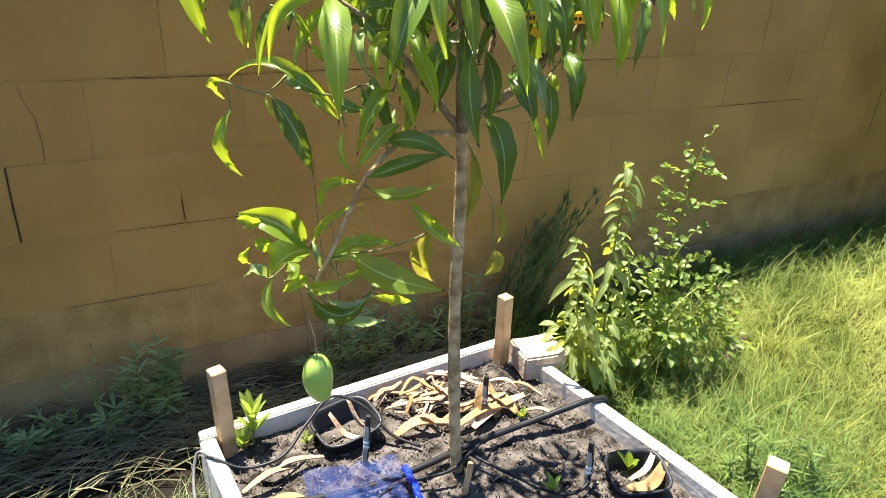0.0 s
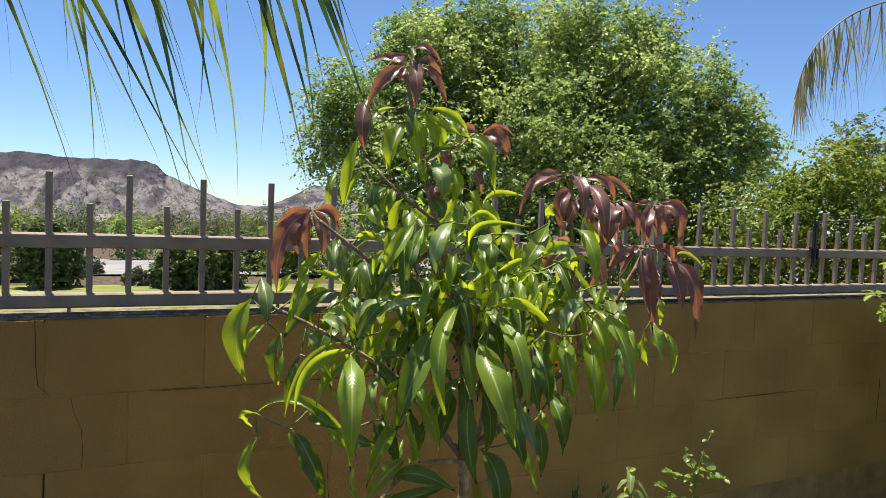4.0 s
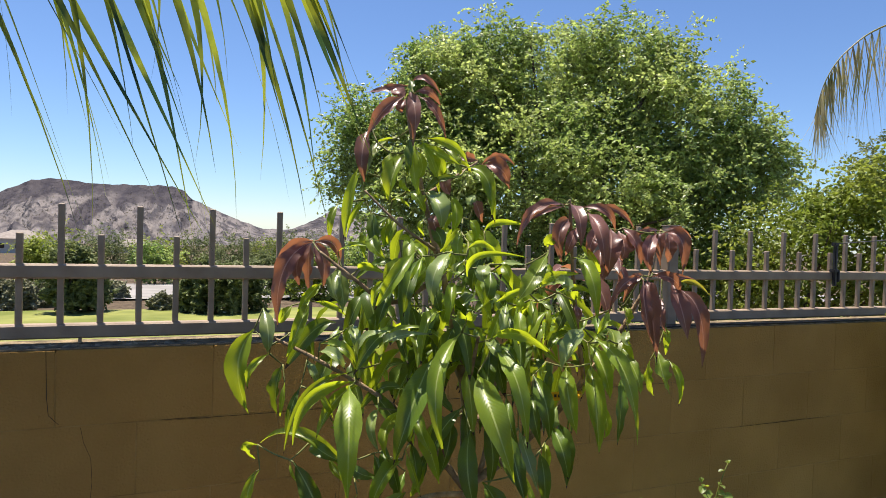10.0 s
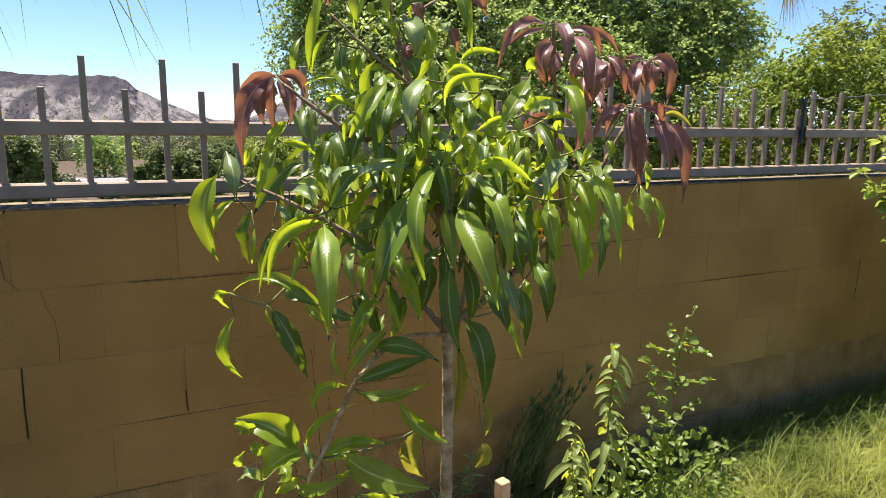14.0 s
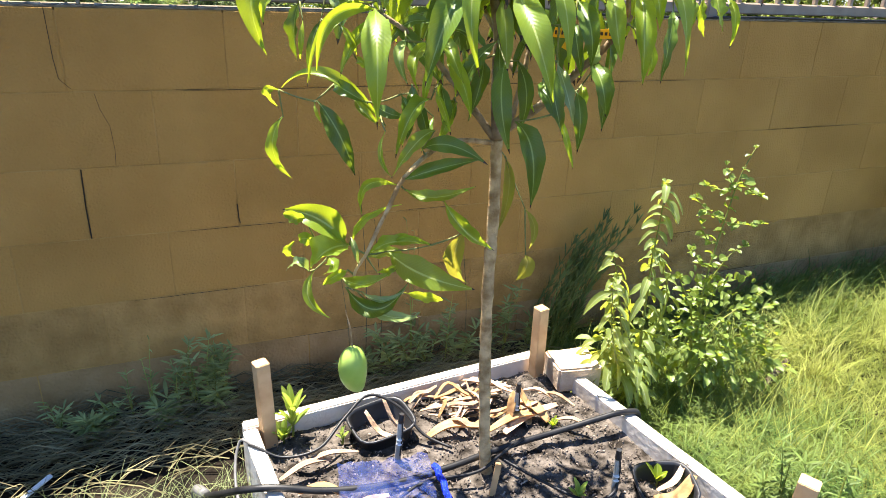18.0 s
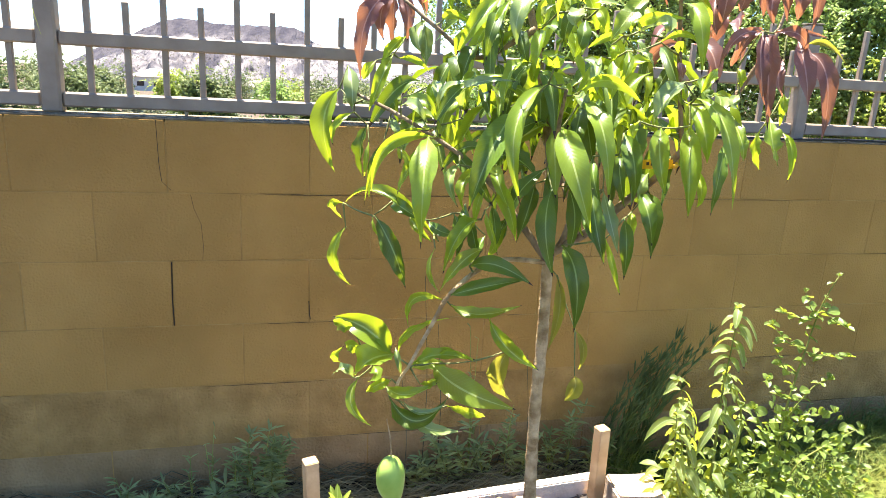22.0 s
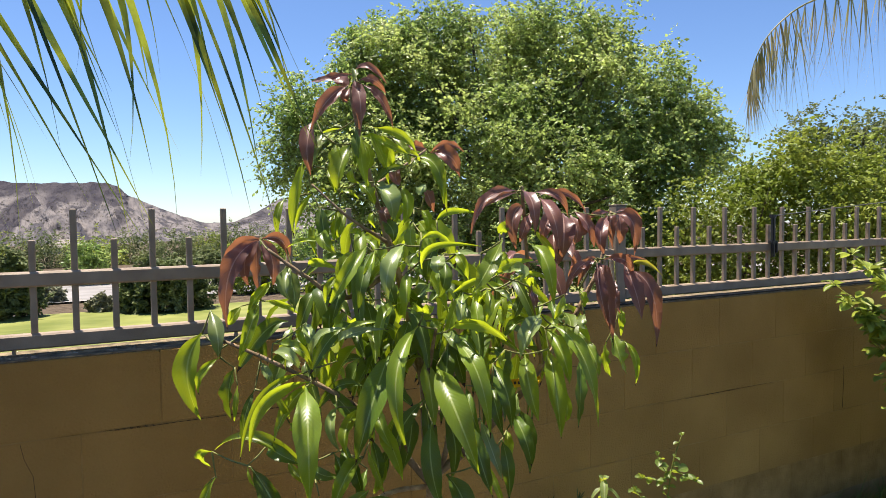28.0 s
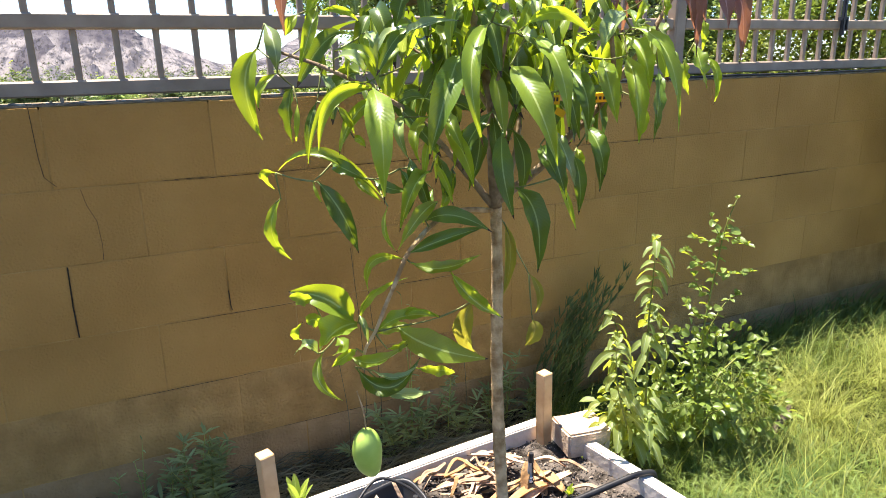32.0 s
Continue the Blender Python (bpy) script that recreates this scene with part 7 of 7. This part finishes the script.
def bush_plant(name, label, foot, stems, seed, material, leaf_l, leaf_w, per, grp="", whole=(2, 3)):
    """Stems with side twigs; each leaf a folded blade."""
    rng = random.Random(seed)
    t = thing(name, label, "shrub", foot, grp)
    f0 = Vector(foot)
    V, F, made = [], [], 0
    for pts, r0, dens in stems:
        line = glide([Vector(p) - f0 for p in pts], 14)
        hung("stem", mesh_of("stem", *tube_data(line, r0 * 0.7, r0 * 0.15, 6), M["weed"], True), t)
        for i in range(int(per * dens)):
            s = 1.0 if i < 7 else rng.uniform(0.08, 1.0) ** (0.5 if name == "citrus_shrub" else 1.0)
            p = line[min(len(line) - 1, int(s * (len(line) - 1)))]
            a = rng.uniform(0, 2 * math.pi)
            d = Vector((math.cos(a), math.sin(a), rng.uniform(-0.35, 0.7))).normalized()
            reach = rng.uniform(0.0, 0.075) * (1.25 - s)
            b = p + d * reach
            L = leaf_l * rng.uniform(0.5, 1.2) * (1.15 - 0.4 * s)
            e = b + (d + Vector((0, 0, rng.uniform(-0.8, 0.3)))).normalized() * L
            v, fc, _ = ribbon(b, e, leaf_w * L / leaf_l * rng.uniform(0.8, 1.2), 0.14, Vector((rng.gauss(0, 0.4), rng.gauss(-0.3, 0.4), 1)), 5, 0.3, 0.06, rng.random(), 0.06, 0.9)
            made += 1
            if made % whole[1] < whole[0]:
                hung("leaf", mesh_of("leaf", v, fc, material, True), t)
                continue
            n = len(V)
            V += v
            F += [tuple(q + n for q in face) for face in fc]
    tagged(hung("foliage", mesh_of("foliage", V, F, material, True), t), kind="stuff")
    return t


def stem_bush(name, label, foot, stems, seed, material, leaf_l, leaf_w, gap, droop, blunt, low_fill):
    """Upright stems with pairs of leaves, long at the foot and short at the tip, arching out and down."""
    rng = random.Random(seed)
    t = thing(name, label, "shrub", foot, "bushes beside the bed")
    f0 = Vector(foot)
    rest, made = ([], [], []), 0

    def leaf(p, d, size):
        nonlocal made
        L = leaf_l * size * rng.uniform(0.65, 1.2)
        fall = droop * rng.uniform(0.4, 1.3)
        e = p + d * L * 0.85 - Vector((0, 0, fall * L))
        v, fc, uv = ribbon(p, e, leaf_w * (L / leaf_l) ** 0.7 * rng.uniform(0.8, 1.2), 0.10 + 0.3 * fall, Vector((d.x * 0.5 + rng.gauss(0, 0.35), d.y * 0.5 - 0.35 + rng.gauss(0, 0.3), 0.9)), 6, 0.35, 0.1, rng.random(), 0.08, blunt, twist=rng.gauss(0, 0.4))
        made += 1
        if made <= 280:
            hung("leaf", mesh_of("leaf", v, fc, material, True, uv), t)
            return
        n = len(rest[0])
        rest[0].extend(v)
        rest[1].extend(tuple(q + n for q in g) for g in fc)
        rest[2].extend(uv)

    for pts, r0, top in stems:
        line = glide([Vector(p) - f0 for p in pts], 22)
        hung("stem", mesh_of("stem", *tube_data(line, r0, r0 * 0.3, 6), M["weed"], True), t)
        run, turn = 0.0, rng.uniform(0, 6.28)
        for p, q in zip(line, line[1:]):
            run += (q - p).length
            if run < gap:
                continue
            run = 0.0
            turn += 1.57 + rng.gauss(0, 0.4)
            s = 1 - (1 - top) * (line.index(q) / len(line))
            for k in (0, 1):
                if rng.random() < 0.9:
                    a = turn + 3.14 * k + rng.gauss(0, 0.3)
                    leaf(q, Vector((math.cos(a), math.sin(a), rng.uniform(0.0, 0.5))).normalized(), s)
        for k in range(3):
            a = turn + 2.1 * k
            leaf(line[-1], Vector((math.cos(a) * 0.5, math.sin(a) * 0.5, 0.8)).normalized(), top * 0.8)
    for c, r, n in low_fill:
        for _ in range(n):
            d = Vector((rng.gauss(0, 1), rng.gauss(0, 1), rng.gauss(0, 1))).normalized()
            leaf(Vector(c) - f0 + Vector((d.x * r[0], d.y * r[1], d.z * r[2])) * rng.uniform(0.5, 1), (d + Vector((0, -0.2, 0.3))).normalized(), rng.uniform(0.6, 1.0))
    if rest[0]:
        tagged(hung("foliage", mesh_of("foliage", rest[0], rest[1], material, True, rest[2]), t), kind="stuff")
    return t


stem_bush("butterfly_bush", "grey-green shrub with long drooping lance leaves beside the bed", (1.58, -0.46, 0.06),
          [([(1.60, -0.46, 0.05), (1.580, -0.47, 0.342), (1.573, -0.47, 0.519), (1.578, -0.47, 0.665), (1.580, -0.47, 0.790)], 0.005, 0.62),
           ([(1.58, -0.47, 0.05), (1.491, -0.52, 0.221), (1.446, -0.52, 0.387), (1.415, -0.52, 0.521), (1.385, -0.52, 0.60)], 0.0045, 0.6),
           ([(1.55, -0.50, 0.05), (1.41, -0.58, 0.271), (1.367, -0.58, 0.41), (1.353, -0.58, 0.53)], 0.0045, 0.75),
           ([(1.62, -0.44, 0.05), (1.68, -0.44, 0.395), (1.617, -0.44, 0.56)], 0.0045, 0.6),
           ([(1.56, -0.42, 0.05), (1.52, -0.40, 0.30), (1.50, -0.41, 0.47)], 0.004, 0.7), ([(1.58, -0.50, 0.05), (1.50, -0.58, 0.18), (1.45, -0.62, 0.31)], 0.004, 0.8)], 15, M["lance_leaf"], 0.100, 0.029, 0.020, 0.85, 0.85,
          [((1.50, -0.48, 0.24), (0.14, 0.12, 0.14), 60)])
stem_bush("rounded_leaf_bush", "airy shrub with small rounded green leaves beside the bed", (1.78, -0.49, 0.06),
          [([(1.775, -0.49, 0.05), (1.772, -0.50, 0.33), (1.783, -0.50, 0.508), (1.806, -0.50, 0.665), (1.830, -0.50, 0.798), (1.869, -0.50, 0.889)], 0.005, 0.45),
           ([(1.783, -0.50, 0.508), (1.735, -0.50, 0.53), (1.693, -0.50, 0.574)], 0.0025, 0.8), ([(1.795, -0.50, 0.583), (1.74, -0.51, 0.61), (1.692, -0.52, 0.669)], 0.0025, 0.7),
           ([(1.806, -0.50, 0.665), (1.74, -0.50, 0.69), (1.680, -0.49, 0.746)], 0.0025, 0.7), ([(1.824, -0.50, 0.763), (1.76, -0.50, 0.765), (1.702, -0.50, 0.785)], 0.002, 0.6),
           ([(1.824, -0.50, 0.763), (1.79, -0.50, 0.80), (1.766, -0.50, 0.843)], 0.002, 0.5), ([(1.830, -0.50, 0.794), (1.89, -0.50, 0.75), (1.933, -0.50, 0.728)], 0.002, 0.6),
           ([(1.809, -0.50, 0.656), (1.89, -0.50, 0.64), (1.955, -0.51, 0.639)], 0.0025, 0.6)], 16, M["round_leaf"], 0.052, 0.025, 0.026, 0.30, 0.95,
          [((1.82, -0.52, 0.30), (0.20, 0.18, 0.20), 190), ((1.68, -0.50, 0.22), (0.14, 0.14, 0.14), 60)])
stem_bush("rounded_leaf_bush", "low spreading shrub with small rounded green leaves in the grass", (1.80, -0.50, 0.06),
          [([(1.80, -0.50, 0.05), (1.787, -0.50, 0.40), (1.85, -0.50, 0.53), (1.916, -0.50, 0.567)], 0.004, 0.7), ([(1.80, -0.50, 0.05), (1.82, -0.50, 0.40), (1.955, -0.50, 0.452)], 0.004, 0.7),
           ([(1.80, -0.50, 0.05), (1.85, -0.50, 0.26), (1.96, -0.50, 0.34), (2.07, -0.50, 0.389)], 0.004, 0.7), ([(1.80, -0.50, 0.05), (1.75, -0.50, 0.33), (1.667, -0.50, 0.483)], 0.004, 0.8),
           ([(1.80, -0.50, 0.05), (1.92, -0.52, 0.22), (2.05, -0.52, 0.26)], 0.004, 0.8), ([(1.80, -0.50, 0.05), (1.86, -0.60, 0.22), (1.93, -0.68, 0.33)], 0.004, 0.8), ([(1.78, -0.5, 0.05), (1.72, -0.60, 0.22), (1.70, -0.68, 0.30)], 0.004, 0.8)], 19, M["round_leaf"], 0.050, 0.027, 0.028, 0.30, 0.95,
          [((1.93, -0.55, 0.20), (0.16, 0.16, 0.14), 90)])
bush_plant("citrus_shrub", "glossy green citrus shrub reaching into the yard", (4.05, -0.55, 0.08),
           [([(4.05, -0.55, 0.05), (3.75, -0.45, 0.9), (3.20, -0.22, 1.40)], 0.012, 0.8), ([(4.05, -0.55, 0.05), (3.75, -0.4, 0.8), (3.12, -0.20, 1.27)], 0.010, 1.0), ([(4.05, -0.55, 0.05), (3.70, -0.42, 0.75), (3.17, -0.24, 1.18)], 0.010, 1.0),
            ([(4.05, -0.55, 0.05), (3.75, -0.45, 0.65), (3.27, -0.26, 1.02)], 0.010, 1.0), ([(4.05, -0.55, 0.05), (3.75, -0.5, 0.6), (3.32, -0.30, 0.86)], 0.010, 0.9), ([(4.05, -0.55, 0.05), (3.75, -0.5, 0.45), (3.35, -0.34, 0.70)], 0.008, 0.8),
            ([(4.05, -0.55, 0.05), (3.75, -0.55, 0.35), (3.37, -0.38, 0.54)], 0.008, 0.7), ([(4.05, -0.55, 0.05), (3.95, -0.5, 0.8), (3.43, -0.28, 1.22)], 0.010, 1.2), ([(4.05, -0.55, 0.05), (4.00, -0.5, 0.9), (3.65, -0.40, 1.10)], 0.010, 1.2), ([(4.05, -0.55, 0.05), (3.90, -0.5, 0.5), (3.51, -0.38, 0.78)], 0.008, 1.1)], 17, M["citrus"], 0.090, 0.046, 230, "", (1, 5))


def weed(x, y, h, seed, n=26, kind="weed", lean=0.25, leaf_l=0.035):
    rng = random.Random(seed)
    z = ground_z(x, y)
    t = thing("weed", "grey-green weed growing at the foot of the wall", "weed", (x, y, z), "weeds along the wall")
    V, F = [], []
    for s in range(3):
        a = rng.uniform(0, 6.28)
        hh = h * rng.uniform(0.6, 1.0)
        line = glide([Vector((0, 0, -0.02)), Vector((math.cos(a) * lean * hh * 0.3, math.sin(a) * lean * hh * 0.2, hh * 0.55)), Vector((math.cos(a) * lean * hh, math.sin(a) * lean * hh * 0.5, hh))], 8)
        hung("stem", mesh_of("stem", *tube_data(line, 0.0022, 0.0008, 5), M["weed"], True), t)
        for i in range(n):
            p = line[rng.randrange(1, len(line))]
            b = rng.uniform(0, 6.28)
            d = Vector((math.cos(b), math.sin(b), rng.uniform(-0.1, 0.7))).normalized()
            L = leaf_l * rng.uniform(0.5, 1.3)
            v, fc, _ = ribbon(p, p + d * L, L * 0.17, 0.1, Vector((0, -0.4, 1)), 4, 0.2, 0.1, rng.random(), 0.05, 0.9)
            k = len(V)
            V += v
            F += [tuple(q + k for q in face) for face in fc]
    tagged(hung("foliage", mesh_of("foliage", V, F, M[kind], True), t), kind="stuff")


for i, (x, y, h, n, ll, lean) in enumerate((
        (0.205, -0.12, 0.36, 12, 0.022, 0.06), (0.255, -0.12, 0.28, 46, 0.034, 0.16), (0.28, -0.13, 0.22, 44, 0.040, 0.2), (0.10, -0.12, 0.31, 12, 0.026, 0.06), (0.045, -0.12, 0.22, 10, 0.022, 0.08),
        (-0.005, -0.12, 0.12, 30, 0.034, 0.3), (-0.15, -0.12, 0.17, 26, 0.034, 0.15), (-0.07, -0.14, 0.09, 34, 0.045, 0.5), (0.15, -0.15, 0.10, 34, 0.055, 0.5), (0.30, -0.14, 0.12, 34, 0.060, 0.5),
        (0.80, -0.12, 0.15, 30, 0.040, 0.4), (0.92, -0.12, 0.20, 40, 0.045, 0.4), (0.93, -0.10, 0.58, 10, 0.024, 0.05), (1.05, -0.12, 0.34, 26, 0.036, 0.15), (1.10, -0.13, 0.18, 40, 0.045, 0.4),
        (1.22, -0.12, 0.24, 34, 0.045, 0.3), (1.28, -0.12, 0.34, 30, 0.040, 0.2), (1.36, -0.14, 0.20, 36, 0.045, 0.4), (2.2, -0.12, 0.22, 24, 0.03, 0.25), (2.6, -0.1, 0.2, 24, 0.03, 0.25), (-0.6, -0.12, 0.2, 24, 0.035, 0.25), (3.1, -0.12, 0.2, 24, 0.03, 0.25),
        (0.17, -0.13, 0.27, 30, 0.036, 0.2), (0.23, -0.14, 0.24, 34, 0.040, 0.3), (0.31, -0.12, 0.32, 28, 0.034, 0.15), (-0.04, -0.15, 0.13, 40, 0.046, 0.5), (0.86, -0.12, 0.22, 46, 0.044, 0.35), (0.98, -0.13, 0.24, 44, 0.042, 0.3), (0.74, -0.12, 0.12, 36, 0.042, 0.5))):
    weed(x, y + 0.015, h, 200 + i, n, "wall_weed", lean, ll)
for i, (x, y, h) in enumerate(((1.585, -1.02, 0.17), (1.645, -1.03, 0.25), (1.70, -1.06, 0.20), (1.60, -1.14, 0.16), (1.74, -1.12, 0.22))):
    weed(x, y, h, 300 + i, 20, "tall_grass", 0.2, 0.035)


# dark leaning reeds at the wall
rr = random.Random(88)
reed = thing("reed_clump", "dark green feathery weed stalks leaning along the wall", "weed", (1.32, -0.12, 0.06))
V, F = [], []
for i in range(30):
    x0 = rr.uniform(0.04, 0.22)
    h = rr.uniform(0.25, 0.52)
    lean = rr.uniform(0.25, 0.55) * h
    line = glide([Vector((x0, rr.uniform(-0.04, 0.03), -0.03)), Vector((x0 + lean * 0.35, rr.uniform(-0.05, 0.02), h * 0.55)), Vector((x0 + lean, rr.uniform(-0.06, 0.03), h))], 10)
    hung("stalk", mesh_of("stalk", *tube_data(line, 0.0022, 0.0008, 5), M["reed"], True), reed)
    for k in range(60):
        p = line[rr.randrange(2, len(line))]
        d = Vector((rr.gauss(0.35, 0.25), rr.gauss(0, 0.25), rr.uniform(0.5, 1.0))).normalized()
        L = rr.uniform(0.02, 0.055)
        v, fc, _ = ribbon(p, p + d * L, L * 0.10, 0.1, Vector((0.2, -0.8, 0.5)), 3, 0.2, 0.0, 0, 0.02, 0.9)
        n = len(V)
        V += v
        F += [tuple(q + n for q in face) for face in fc]
tagged(hung("foliage", mesh_of("foliage", V, F, M["reed"], True), reed), kind="stuff")
for i, (x, h) in enumerate(((0.76, 0.78), (0.81, 0.62), (0.70, 0.44), (1.12, 0.50))):
    tagged(tube("dry_stalk", [(x, -0.10, 0.02), (x + 0.01, -0.09, h * 0.5), (x - 0.012, -0.085, h)], 0.0016, 0.0008, M["straw"], n=14, sides=5), "thin dry weed stalk standing at the wall", "stalk", "dry stalks")

# ---- grass ----
def lawn_spot(r):
    while True:
        x, y = 1.42 + 3.8 * r.random() ** 1.4, -0.03 - 1.7 * r.random()
        y *= 1 + 0.25 * noise.noise(Vector((x * 1.3, 0, 5)))
        if y < -0.5 - 0.0 * x and x < 1.50:
            continue
        dens = 0.65 + 0.9 * noise.noise(Vector((x * 2.3, y * 2.3, 11)))
        if r.random() < dens + (0.2 if y > -0.5 else 0):
            return x, y, ground_z(x, y) - 0.004


def arches(count, place, length, width, rng, th0=(0.0, 0.7), th1=(1.1, 2.5)):
    """Grass: each blade rises, bends over and hangs; neighbours lean alike."""
    verts, faces = [], []
    for _ in range(count):
        x, y, z = place(rng)
        L = length * rng.uniform(0.5, 1.3)
        swirl = 6.0 * noise.noise(Vector((x * 3.1, y * 3.1, 2))) + rng.gauss(0, 3.0)
        dx, dy = math.cos(swirl), math.sin(swirl)
        if y + dy * L > -0.03:
            dy = -abs(dy)
        a0, a1 = rng.uniform(*th0), rng.uniform(*th1)
        w = width * rng.uniform(0.6, 1.2) * 0.5
        n = len(verts)
        px, pz = 0.0, 0.0
        for i in range(5):
            k = (1, 1, 0.9, 0.65, 0.35)[i]
            verts.append((x + dx * px - dy * w * k, y + dy * px + dx * w * k, z + pz))
            verts.append((x + dx * px + dy * w * k, y + dy * px - dx * w * k, z + pz))
            th = a0 + (a1 - a0) * (i + 0.5) / 5
            px += math.sin(th) * L / 5
            pz += math.cos(th) * L / 5
        verts.append((x + dx * px, y + dy * px, z + pz))
        faces += [(n + 2 * i, n + 2 * i + 1, n + 2 * i + 3, n + 2 * i + 2) for i in range(4)]
        faces.append((n + 8, n + 9, n + 10))
    return verts, faces


r1 = random.Random(71)
tagged(hung("lawn_grass", mesh_of("lawn_grass", *arches(95000, lawn_spot, 0.092, 0.0023, r1, (0.0, 0.9), (1.2, 3.0)), M["grass"])), "long unmown yellow-green lawn grass", "grass", kind="stuff")
tagged(hung("seed_grass", mesh_of("seed_grass", *arches(3000, lawn_spot, 0.20, 0.0026, r1, (0.0, 0.4), (0.6, 1.6)), M["grass"])), "taller loose blades standing out of the lawn", "grass", kind="stuff")


def edge_spot(r):
    while True:
        x, y = 1.45 + 1.1 * r.random(), -0.10 - 1.1 * r.random()
        near = math.exp(-((x - 1.62) / 0.30) ** 2)
        if r.random() < near and (y > -0.5 or x > 1.50):
            return x, y, ground_z(x, y) - 0.004


tagged(hung("tall_grass", mesh_of("tall_grass", *arches(11000, edge_spot, 0.16, 0.0032, r1, (0.0, 0.8), (1.5, 3.2)), M["tall_grass"])), "fresh green arching grass beside the bed", "grass", kind="stuff")


def wall_spot(r):
    x = 1.9 + 3.0 * r.random()
    y = -0.05 - abs(r.gauss(0, 0.16))
    return x, y, ground_z(x, y) - 0.004


tagged(hung("wall_grass", mesh_of("wall_grass", *arches(5000, wall_spot, 0.26, 0.0036, r1, (0.0, 0.5), (0.9, 2.2)), M["tall_grass"])), "tall arching grass along the wall", "grass", kind="stuff")


TUFTS = [(r1.uniform(2.10, 4.3), -0.22 - 0.50 * r1.random() ** 1.2, r1.uniform(0.02, 0.06)) for _ in range(80)]


def tuft_spot(r):
    cx, cy, s = r.choice(TUFTS)
    x, y = cx + r.gauss(0, s), min(cy + r.gauss(0, s), -0.035)
    return x, y, ground_z(x, y) - 0.004


tagged(hung("grass_tufts", mesh_of("grass_tufts", *arches(4200, tuft_spot, 0.22, 0.0036, r1, (0.0, 0.5), (1.2, 2.6)), M["grass"])), "tall uneven grass tufts in front of the wall", "grass", kind="stuff")


def left_spot(r):
    x = r.uniform(-1.2, 0.33)
    y = -0.44 - abs(r.gauss(0, 0.24))
    if y < -1.4:
        y = -1.4
    return x, y, ground_z(x, y) - 0.004


tagged(hung("side_grass", mesh_of("side_grass", *arches(1900, left_spot, 0.150, 0.0023, r1, (0.0, 0.6), (0.9, 2.5)), M["side_grass"])), "sparse green grass outside the bed", "grass", kind="stuff")


def straw_spot(r):
    x, y = r.uniform(-1.3, 1.3), -0.06 - abs(r.gauss(0, 0.17))
    if y < -0.36 or (x > 0.3 and y < -0.27):
        y = -0.05 - 0.22 * r.random()
    return x, y, ground_z(x, y) + r.uniform(0, 0.03)


sv, sf = [], []
for _ in range(2800):
    x, y, z = straw_spot(r1)
    a = r1.gauss(0, 0.5) + (math.pi if r1.random() < 0.5 else 0)
    L = r1.uniform(0.06, 0.26)
    lift = r1.uniform(0.0, 0.07)
    n = len(sv)
    w = r1.uniform(0.0007, 0.0022)
    for t in (0, 0.35, 0.7, 1):
        px, py, pz = x + math.cos(a) * L * t, min(-0.02, y + math.sin(a) * L * t), z + lift * math.sin(math.pi * t * 0.8)
        sv += [(px, py - w, pz), (px, py + w, pz + 0.001)]
    sf += [(n + k, n + k + 1, n + k + 3, n + k + 2) for k in (0, 2, 4)]
tagged(hung("dead_straw", mesh_of("dead_straw", sv, sf, M["straw"])), "tangled pale dead grass stems at the wall foot", "straw", kind="stuff")
